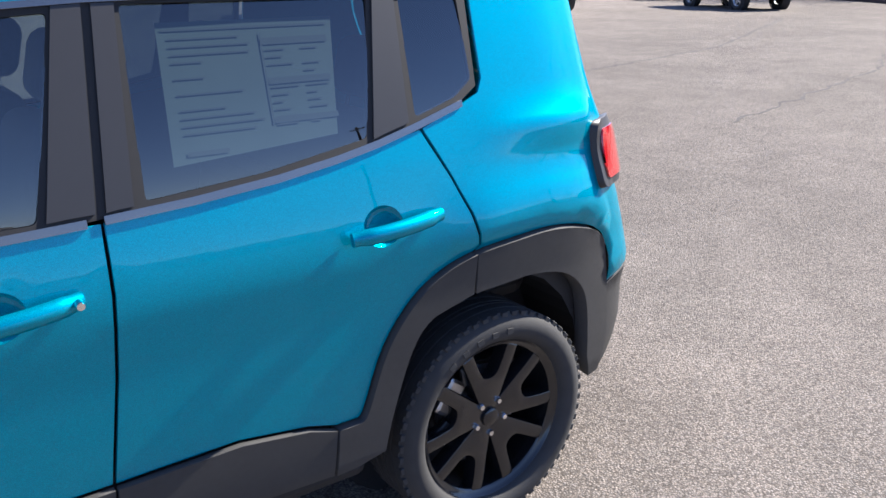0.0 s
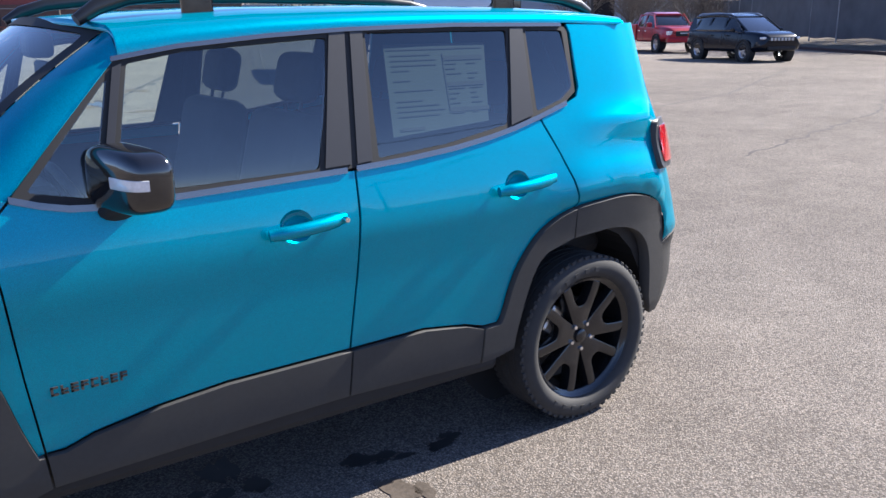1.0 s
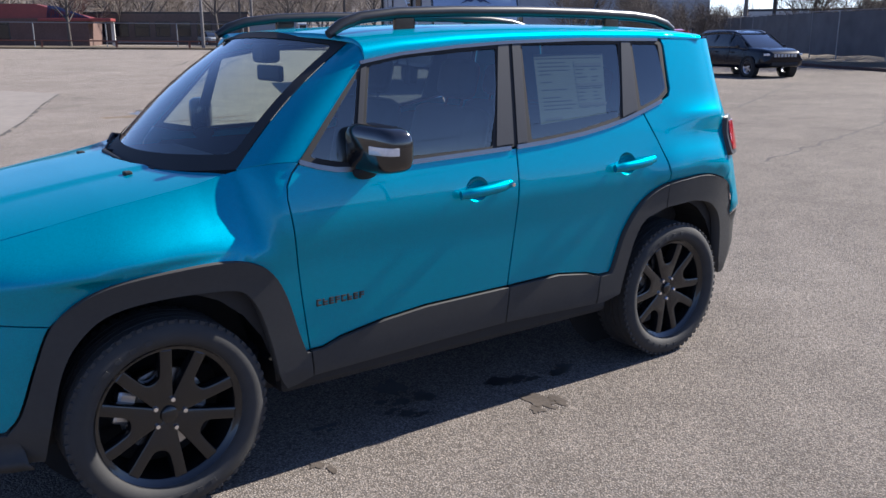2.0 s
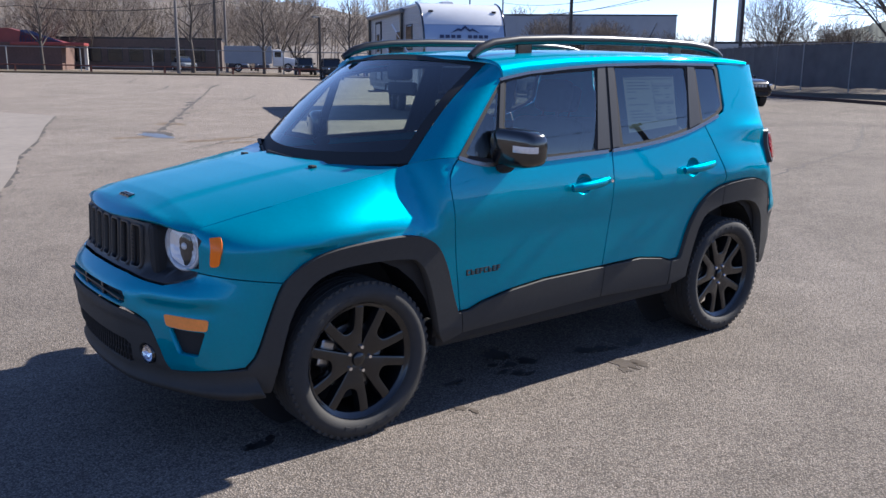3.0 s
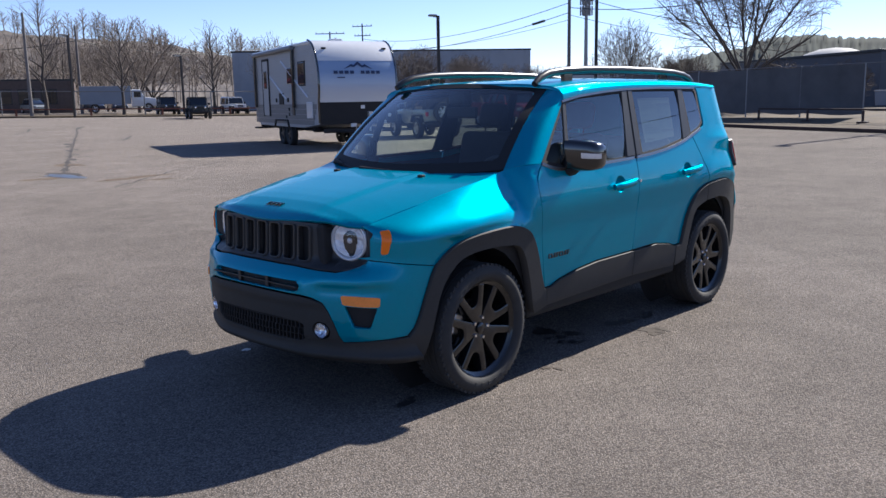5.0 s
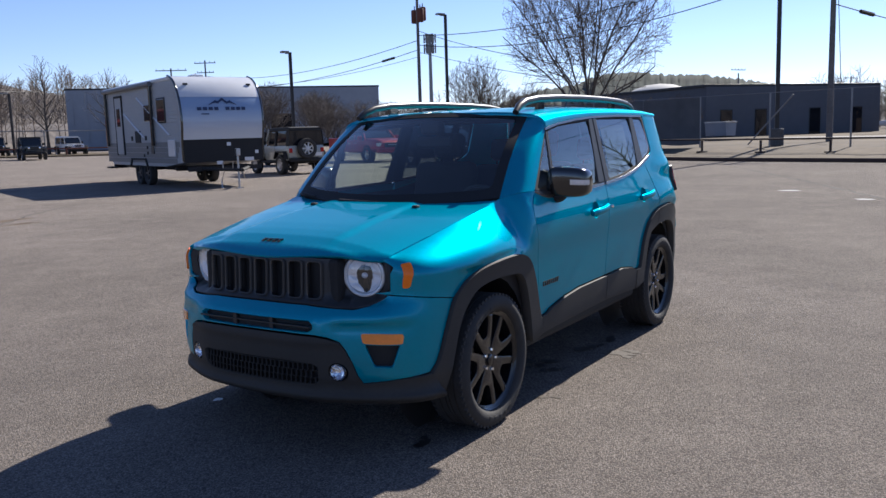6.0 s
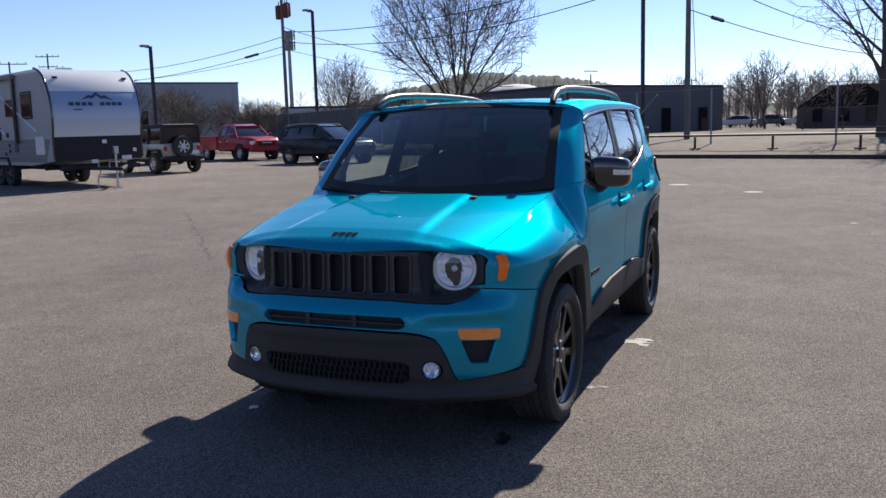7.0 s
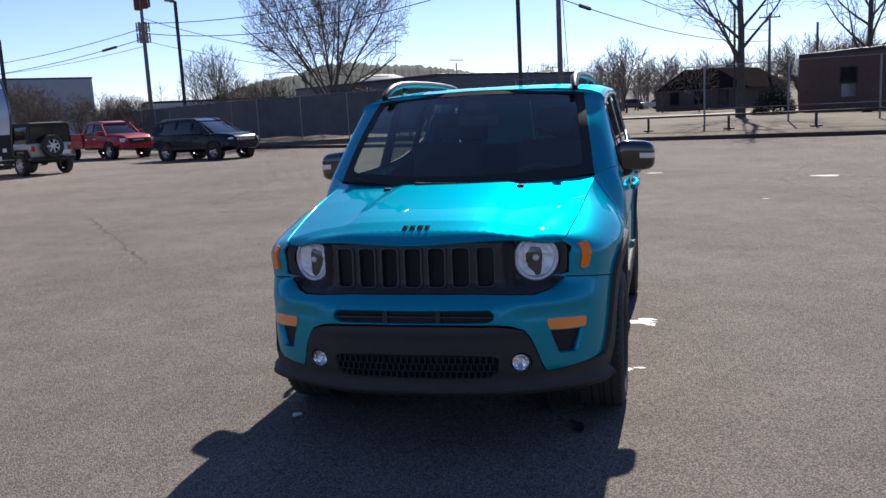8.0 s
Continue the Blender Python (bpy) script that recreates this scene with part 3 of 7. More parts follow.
    patch("sill_cladding", [(1.48, .556), (1.77, .562), (1.95, .538), (2.027, .512), (2.017, .375), (1.466, .395)], sill, CLAD, suv, step=.04, depth=.02, **kw)
    patch("inner_side", [(-.3, .36), (.45, .36), (2.1, .36), (3.0, .5), (2.95, 1.1), (2.3, 1.2), (1.5, 1.10), (.56, 1.10), (.45, 1.02), (.43, .90), (.2, .88), (-.3, .82), (-.45, .74)], off(-.035), MATT, suv, step=.1, depth=0,
          holes=[ellipse(0, .33, .41, .45), ellipse(2.57, .33, .41, .48)], **kw)
    s = -1 if left else 1
    for cx in (0, 2.57):
        b = lathe(bmesh.new(), [(.0, .52), (.43, .52), (.43, .80)], 40, pose(cx, 0, .37) if s > 0 else pose(cx, 0, .37, 0, 0, 180))
        bmesh.ops.delete(b, geom=[v for v in b.verts if v.co.z < .40 and abs(v.co.y) > .6], context="VERTS")
        part("wheel_well", b, MATT, suv)
    # mirror
    b = bmesh.new()
    bmesh.ops.create_uvsphere(b, u_segments=28, v_segments=18, radius=1)
    for v in b.verts:
        x, y, z = (math.copysign(abs(c) ** .52, c) for c in v.co)
        v.co = on_mirror(x, y, z, s)
    mir = part("door_mirror", b, BLACK, suv, "gloss black door mirror", 60)
    b = bmesh.new()
    tube(b, [(.79, s * .83, 1.118), (.79, s * .87, 1.125), (.80, s * .90, 1.15), (.81, s * .92, 1.19)], [.055, .05, .045, .04], 14, flat=.6)
    part("mirror_foot", b, MATT, mir, smooth=50)
    b = bmesh.new()
    for k in range(15):
        a = radians(3 + 80 * k / 14)
        x, y = -math.cos(a) ** .52, math.sin(a) ** .52
        row = [b.verts.new(on_mirror(x * g, y * g, z, s)) for g, z in ((1.0, .20), (1.02, .19), (1.025, .03), (1.02, -.13), (1.0, -.15))]
        if k:
            for i in range(4):
                b.faces.new((last[i], row[i], row[i + 1], last[i + 1]))
        last = row
    bmesh.ops.recalc_face_normals(b, faces=b.faces[:])
    part("indicator_lens", b, WHITELENS, mir, "clear turn signal strip", 40)
    b = bmesh.new()
    cells = [[b.verts.new(on_mirror((1 - abs(y) ** 3.85 - abs(z) ** 3.85) ** .26 * 1.01, y, z, s)) for z in (-.78, -.4, 0, .4, .78)] for y in (-.78, -.4, 0, .4, .78)]
    for p, q in zip(cells, cells[1:]):
        for i in range(4):
            b.faces.new((p[i], p[i + 1], q[i + 1], q[i]))
    bmesh.ops.recalc_face_normals(b, faces=b.faces[:])
    part("mirror_glass", b, CHROME, mir, smooth=60)
    # tail lamp
    ut = X(2.955, 1.1)[0]
    bez = patch("tail_light", rounded([(ut, 1.005), (ut + .20, 1.005), (ut + .20, 1.205), (ut, 1.205)], .03), soff(.024), TRIM, suv, "square red tail light in a grey bezel", step=.03, depth=.06, gap=0, **kw)
    patch("lens", rounded([(ut + .028, 1.03), (ut + .175, 1.03), (ut + .175, 1.178), (ut + .028, 1.178)], .02), soff(.030), REDLENS, bez, step=.03, depth=.008, gap=0, **kw)
    # roof rail
    b = bmesh.new()
    tube(b, [(x, s * y, z) for x, y, z in ((.80, .585, 1.618), (.86, .578, 1.655), (.95, .572, 1.683), (1.12, .57, 1.702), (1.4, .57, 1.712), (1.8, .57, 1.716), (2.2, .568, 1.712), (2.5, .565, 1.703), (2.66, .562, 1.688), (2.76, .56, 1.664), (2.82, .56, 1.638))], [.018] + [.024] * 9 + [.016], 12, flat=1.0)
    rail = part("roof_rail", b, RAIL, suv, "satin grey roof rail", 50)
    for x, w in ((1.16, .05), (2.36, .05)):
        b = bmesh.new()
        box(b, x - w, x + w, s * .565 - .012, s * .565 + .012, 1.62, 1.695, .008)
        part("rail_foot", b, BLACK, rail)
    # headlight, grille-panel end
    c = nose(.527, .866, -.002)
    c = Vector((c[0], s * c[1], c[2]))
    aim = pose(*c, 0, 0, 180 - s * 20) @ Matrix.Identity(4)
    face = aim @ pose(0, 0, 0, 0, 0, -90)
    lamp = part("headlight", lathe(bmesh.new(), [(.097, -.06), (.1025, .002), (.105, .005), (.107, .002), (.107, -.03)], 40, face), BLACK, suv, "round clear headlight with chrome reflector", 40)
    b = bmesh.new()
    facets(b, ((.014, -.024), (.030, -.021), (.048, -.015), (.066, -.007), (.083, .002)), 20, .0045, 4, face)
    part("reflector", b, REFLECTOR, lamp, "faceted chrome reflector")
    part("bulb_cap", lathe(bmesh.new(), [(0, .006), (.010, .004), (.015, -.002), (.016, -.03)], 20, face), LIGHT_GUIDE, lamp, smooth=40)
    part("lamp_ring", lathe(bmesh.new(), [(.080, -.004), (.084, .007), (.094, .012), (.101, .008), (.102, -.008)], 40, face), LIGHT_GUIDE, lamp, "pale daytime light ring", 60)
    part("lens", lathe(bmesh.new(), [(0, .030), (.03, .0285), (.06, .024), (.088, .016), (.103, .006)], 36, face), LENS, lamp, smooth=60).visible_shadow = False
    # side marker, turn lamp, fog lamp
    patch("side_marker", rounded([(-.582, 1.030), (-.545, 1.030), (-.556, .90), (-.567, .815), (-.590, .812)], .012), lambda x, v: fender(x, v) + np.array((-.006, .008, 0)), AMBER, suv, "amber side marker lens", step=.012, depth=.012, gap=0, **kw)
    tl = patch("turn_lamp", rounded([N(.588, .618), N(.665, .616), N(.748, .607), N(.744, .562), N(.665, .566), N(.596, .572)], .012), soff(.006), AMBER_PALE, suv, "amber turn lamp", step=.015, depth=.02, gap=0, **kw)
    fog = nose(.466, .432, -.004)
    aim = pose(fog[0], s * fog[1], fog[2], 0, 0, 180 - s * 12) @ pose(0, 0, 0, 0, 0, -90)
    b = bmesh.new()
    facets(b, ((.008, -.020), (.018, -.016), (.028, -.009), (.036, .001)), 12, .003, 9, aim)
    fog_bowl = b
    fl = part("fog_lamp", lathe(bmesh.new(), [(.036, -.03), (.036, .0), (.040, .006), (.044, .002), (.045, -.02)], 28, aim), BLACK, suv, "small round fog lamp", 50)
    part("reflector", fog_bowl, CHROME, fl)
    part("lens", lathe(bmesh.new(), [(0, .012), (.02, .0105), (.037, .005)], 24, aim), LENS, fl, smooth=60).visible_shadow = False

# bumper and valance
LIP = [N(.375, .607), N(.44, .597), N(.495, .575), N(.522, .535), N(.545, .48), N(.562, .42), N(.578, .378)]
pocket = rounded([N(.60, .566), N(.738, .556), N(.708, .452), N(.636, .457)], .012)
slot = [(0, .676), N(.2, .676), N(.35, .674), N(.372, .655), N(.368, .63), N(.34, .618), N(.2, .618), (0, .618)]
bumper = patch("front_bumper", both([(0, .738), N(.3, .736), N(.45, .726), N(.54, .722), N(.60, .737), N(.645, .765), N(.668, .787)] + [X(x, z - .0015) for x, z in SEAM[1:]] + [X(x - .002, z) for x, z in AFO[12:2:-1]]
               + [X(-.50, .405), N(.79, .402), N(.72, .394), N(.64, .384)] + LIP[::-1] + [N(.2, .612), (0, .614)]), skin, TEAL, suv, "teal front bumper", step=.04, holes=[pocket, [(-a, b) for a, b in pocket], both(slot)], hole_depth=.03)
for s in (1, -1):
    patch("bumper_pocket", [(s * a, b) for a, b in pocket], soff(-.026), MATT, bumper, step=.04, depth=0, gap=-.003)
patch("lower_slot", both(slot), soff(-.028), MATT, bumper, step=.06, depth=0, gap=-.003)
b = bmesh.new()
for y in (-.12, .12):
    box(b, -.835, -.815, y - .012, y + .012, .615, .68, .002)
box(b, -.838, -.812, -.36, .36, .641, .649, .002)
part("slot_bar", b, GRILLE, bumper)
mouth = [(0, .478), N(.2, .478), N(.35, .472), N(.385, .455), N(.375, .38), N(.34, .362), N(.2, .357), (0, .357)]
fogs = [[N(.477 + .046 * math.cos(a), .432 + .046 * math.sin(a)) for a in (2 * math.pi * k / 20 for k in range(20))]]
fogs.append([(-a, b) for a, b in fogs[0]])


def valance_fn(s, z):
    return skin(s, z, .018 * ease((abs(s) - N(.70, .4)[0]) / .2) + .012 * math.exp(-((z - .585) / .03) ** 2) + .055 * math.exp(-((z - .295) / .035) ** 2))


val = patch("valance", both([(0, .610), N(.2, .608)] + [(u, z - .004) for u, z in LIP] + [N(.64, .380), N(.72, .390), N(.79, .398), X(-.50, .402), X(-.47, .39), X(-.42, .28), N(.6, .262), N(.3, .258), (0, .258)]), valance_fn, CLAD, suv,
            "dark grey lower front valance", step=.03, holes=[both(mouth)] + fogs, hole_depth=.04)
patch("mouth_backing", both(mouth), soff(-.036), MATT, val, step=.06, depth=0, gap=-.003)
b = bmesh.new()
for k in range(27):
    for j in range(3):
        y = -.35 + k * .027 + (j % 2) * .0135
        p = nose(y, .382 + j * .034, -.012)
        box(b, p[0] - .006, p[0] + .012, y - .0035, y + .0035, p[2] - .016, p[2] + .016)
for j in range(4):
    for k in range(26):
        y0, y1 = -.37 + k * .0285, -.37 + (k + 1) * .0285
        p, q = nose(y0, .366 + j * .034, -.012), nose(y1, .366 + j * .034, -.012)
        tube(b, [p, q], .0035, 5)
part("mouth_mesh", b, MATT, val, "black mesh insert")
# grille
gp = both([(0, .956), N(.3, .952), N(.5, .948), N(.60, .946), N(.655, .940), N(.672, .90), N(.67, .82), N(.645, .768), N(.60, .742), N(.54, .727), N(.45, .731), N(.3, .741), (0, .743)])
slots = []
for k in range(7):
    y = (k - 3) * .109
    o = rounded([(y - .041, .762), (y + .041, .762), (y + .043, .938), (y - .043, .938)], .02)
    slots.append([(math.copysign(N(abs(a), z)[0], a), z) for a, z in o])
heads = [[N(.536 + .103 * math.cos(a), .866 + .103 * math.sin(a)) for a in (2 * math.pi * k / 28 for k in range(28))]]
heads[0] = [(u, min(z, .945)) for u, z in heads[0]]
heads.append([(-a, b) for a, b in heads[0]])
grille = patch("grille", gp, soff(-.004), GRILLE, suv, "satin black seven-slot grille panel", step=.035, holes=slots + heads, depth=.05, hole_depth=.045, gap=.001)
for o in slots:
    cy, cz = sum(p[0] for p in o) / len(o), sum(p[1] for p in o) / len(o)
    ring = [(cy + (a - cy) * .88, cz + (z - cz) * .955) for a, z in o]
    patch("slot_frame", [(cy + (a - cy) * 1.06, cz + (z - cz) * 1.02) for a, z in o], soff(.006), GRILLE, grille, step=.03, holes=[ring], depth=.02, gap=0)
    patch("slot_edge", [(cy + (a - cy) * .93, cz + (z - cz) * .975) for a, z in o], soff(.0075), GUN, grille, step=.03, holes=[ring], depth=.01, gap=0)
    patch("slot_backing", o, soff(-.04), MATT, grille, step=.05, depth=0, gap=-.002)
# bonnet
rear_edge = [(.105 + .205 * (y / .69) ** 2, y) for y in (.0, .2, .4, .55, .63)]
edge = [(x, float(hood_line(x)[1]) - .004) for x in (.30, .15, -.1, -.3, -.45, -.55, -.60)]
front = [(brow(y), y) for y in np.linspace(.655, 0, 60)]
half = rear_edge + edge + front
hood = patch("bonnet", half + [(x, -y) for x, y in reversed(half) if y > 1e-4][:], hood_fn, TEAL, suv, "teal bonnet with raised centre", step=.02, depth=.02, gap=.0012)
b = bmesh.new()
for k, (y, w) in enumerate(((.052, .02), (.018, .022), (-.018, .022), (-.05, .018))):
    for dz in (0, 1, 2):
        x = -.655 - dz * .011
        box(b, x - .0035, x + .0035, y - w * .6, y + w * .6, hood_z(x, y) - .004, hood_z(x, y) + .006, .001)
    box(b, -.68, -.652, y - w * .5, y - w * .5 + .006, hood_z(-.66, y) - .01, hood_z(-.66, y) + .006, .001)
part("emblem", b, BLACK, hood, "small gloss black emblem")
for s in (1, -1):
    for y, x in ((.36, .06),):
        b = bmesh.new()
        box(b, x - .014, x + .016, s * y - .018, s * y + .018, hood_z(x, y) - .006, hood_z(x, y) + .012, .005)
        part("washer_jet", b, MATT, hood)
# glass, pillars, roof
sq = [(-1, 0), (-.5, 0), (0, 0), (.5, 0), (1, 0), (1, 1), (.5, 1), (0, 1), (-.5, 1), (-1, 1)]
ws = patch("windscreen", sq, screen, GLASS_W, suv, "dark tinted windscreen", step=.1, depth=0, gap=0)
ws.visible_shadow = False
def frit(a, b):
    return screen(a, b) + np.array((-.002, 0, .002))
patch("windscreen_border", sq, frit, MATT, ws, step=.05, depth=0, gap=0, holes=[rounded([(-.93, .10), (.93, .10), (.925, .945), (-.925, .945)], .06)])
for left in (True, False):
    patch("pillar_panel", [(0, 0), (.5, 0), (1, 0), (1, 1), (0, 1)], lambda c, b: pillar(b, c), TEAL, suv, step=.1, depth=.012, gap=0, mirror=left)
rx = lambda w: .775 + .085 * min(1, (abs(w) / .55)) ** 2
roof = patch("roof", [(rx(w), w) for w in (-1, -.8, -.6, -.4, -.2, 0, .2, .4, .6, .8, 1)] + [(1.4, 1), (2.0, 1), (2.7, 1), (2.83, 1), (2.87, .7), (2.93, .4), (2.94, 0), (2.93, -.4), (2.87, -.7), (2.83, -1), (2.7, -1), (2.0, -1), (1.4, -1)],
             roof_fn, TEAL, suv, "teal roof", step=.05, depth=.02, gap=0)
for s in (1, -1):
    part("roof_channel", tube(bmesh.new(), [(x, s * .54, float(roof_fn(x, .48)[2]) + .001) for x in (.95, 1.5, 2.2, 2.75)], .012, 8, flat=.25), MATT, roof)
part("antenna", tube(bmesh.new(), [(2.70, -.02, 1.64), (2.73, -.02, 1.67), (2.86, -.02, 1.86)], [.02, .006, .003], 8), BLACK, suv, "short black whip antenna")
# rear
tg = [(UR + .005, .74), (PU[-1], .74), (PU[-1], 1.60), (UR - .12, 1.60), (UR - .12, 1.46), (UR + .005, 1.22)]
for left in (True, False):
    patch("tailgate", tg, skin, TEAL, suv, step=.08, mirror=left, gap=0)
    patch("rear_bumper", [X(3.02, .652), (UR - .12, .685), (PU[-1], .735), (PU[-1], .32), (UR - .1, .33), X(3.02, .36)], soff(.004), CLAD, suv, "dark grey rear bumper", step=.06, mirror=left, gap=0)
# cowl, wipers, underside
b = bmesh.new()
rows = []
for k in range(17):
    a = -1.0 + k / 8
    p, q = Vector(screen(a, .02)), Vector((.085 + .205 * a * a, .66 * a, 1.085 + .03 * a * a))
    rows.append((b.verts.new(p + Vector((.01, 0, -.008))), b.verts.new(q + Vector((.04, 0, .0))), b.verts.new(q + Vector((-.01, 0, -.03)))))
for r, s in zip(rows, rows[1:]):
    for i in (0, 1):
        b.faces.new((r[i], s[i], s[i + 1], r[i + 1]))
part("cowl", b, MATT, suv)
for y0, y1, r in ((-.34, .22, .5), (.28, .62, .35)):
    b = bmesh.new()
    pts = [Vector(screen(a, -.01 + .02 * math.sin(math.pi * t))) + Vector((-.008, 0, .010)) for t, a in ((i / 10, (y0 + (y1 - y0) * i / 10) / .675) for i in range(11))]
    tube(b, pts, .007, 6)
    tube(b, [Vector((.16 + .2 * (y1 / .675) ** 2, y1, 1.125 + .03 * (y1 / .675) ** 2)), Vector(screen(y1 / .72, .01)) + Vector((-.02, 0, .018)), pts[5] + Vector((-.004, 0, .005))], [.014, .011, .007], 8)
    part("wiper", b, MATT, suv, "black windscreen wiper", 50)
b = bmesh.new()
box(b, -.45, 3.15, -.62, .62, .24, .42, .03)
box(b, .42, 2.15, -.82, .82, .30, .42, .03)
box(b, -.62, .10, -.55, .55, .40, .92, .03)
box(b, -.712, -.60, -.44, .44, .60, .95, .02)
part("underbody", b, MATT, suv)

# cabin
b = bmesh.new()
box(b, .30, .62, -.70, .70, .72, 1.10, .05)
box(b, .18, .5, -.60, .60, .98, 1.115, .04)
box(b, .45, .72, -.55, -.20, 1.05, 1.15, .04)
part("dashboard", b, DASH, suv)
b = bmesh.new()
tube(b, [Matrix.Translation((.80, -.37, 1.02)) @ Matrix.Rotation(radians(-25), 4, "Y") @ Vector((0, .18 * math.cos(t), .18 * math.sin(t))) for t in (2 * math.pi * k / 24 for k in range(25))], .016, 8, close=False)
tube(b, [(.62, -.37, .98), (.79, -.37, 1.02)], .04, 10)
part("steering_wheel", b, DASH, suv, smooth=60)


def seat(x, y, w, back, name):
    b = bmesh.new()
    box(b, x - .28, x + .26, y - w, y + w, .55, .74, .05, seg=3)
    part(name, b, CLOTH, suv, "black cloth seat", 40)
    b = bmesh.new()
    lean = pose(x + .24, y, .66, 0, 14, 0)
    box(b, -.07, .07, -w, w, 0, back, .06, lean, 3)
    part("seat_back", b, CLOTH, suv, smooth=40)
    for hy in ((0,) if w < .4 else (-.38, .38)):
        b = bmesh.new()
        box(b, -.05, .05, hy - .12, hy + .12, back + .03, back + .21, .045, lean, 3)
        tube(b, [lean @ Vector((0, hy - .06, back - .05)), lean @ Vector((0, hy - .06, back + .06))], .007, 6)
        tube(b, [lean @ Vector((0, hy + .06, back - .05)), lean @ Vector((0, hy + .06, back + .06))], .007, 6)
        part("headrest", b, CLOTH, suv, smooth=40)


seat(1.15, -.37, .25, .66, "front_seat")
seat(1.15, .37, .25, .66, "front_seat")
seat(2.02, 0, .62, .60, "rear_bench")
part("interior_mirror", box(bmesh.new(), .80, .825, -.125, .125, 1.42, 1.49, .012), MATT, suv)
b = bmesh.new()
box(b, .755, .84, -.07, .07, 1.50, 1.585, .02)
part("sensor_housing", b, MATT, suv)
part("headliner", box(bmesh.new(), .95, 2.75, -.62, .62, 1.575, 1.60, .01), DASH, suv)
b = bmesh.new()
box(b, 2.25, 2.9, -.62, .62, .6, 1.02, .05)
part("cargo_cover", b, DASH, suv)
# price sheet inside the rear door's glass
sheet = patch("price_sheet", [(1.70, 1.235), (2.105, 1.262), (2.135, 1.532), (1.715, 1.532)], off(-.016), PAPER, suv, "printed price sheet taped inside the glass", step=.1, depth=0, gap=0, mirror=True)
rng = random.Random(5)
b = bmesh.new()


def ink(x0, x1, z0, z1):
    b.faces.new([b.verts.new((p[0], -p[1] - .0012, p[2])) for p in (side(x, z, -.016) for x, z in ((x0, z0), (x0, z1), (x1, z1), (x1, z0)))])


for x0, x1, z0, z1 in ((1.725, 2.12, 1.513, 1.518), (1.945, 2.115, 1.475, 1.49), (1.95, 2.11, 1.388, 1.402), (1.95, 2.115, 1.302, 1.315), (1.945, 1.949, 1.30, 1.50), (1.735, 1.83, 1.252, 1.262)):
    ink(x0, x1, z0, z1)
for r in range(13):
    for c0, c1 in ((1.735, 1.93), (1.955, 2.03), (2.045, 2.105)):
        z = 1.495 - r * .0165
        if rng.random() < .75:
            ink(c0, c0 + (c1 - c0) * rng.uniform(.35, 1), z, z + .0035)
part("print", b, INK, sheet)

# badge on the front doors: plain dark bars
for s in (-1, 1):
    b = bmesh.new()
    for k in range(8):
        x = .562 + k * .026
        p = side(x + .01, .652)
        for dz in (-.010, 0, .010):
            if (k * 3 + int(dz * 100)) % 4:
                box(b, x, x + .019, s * p[1] - .004, s * p[1] + .004, p[2] + dz - .0028, p[2] + dz + .0028)
        box(b, x, x + .006, s * p[1] - .004, s * p[1] + .004, p[2] - .013, p[2] + .013)
    part("door_badge", b, GUN, suv, "small dark metal badge")


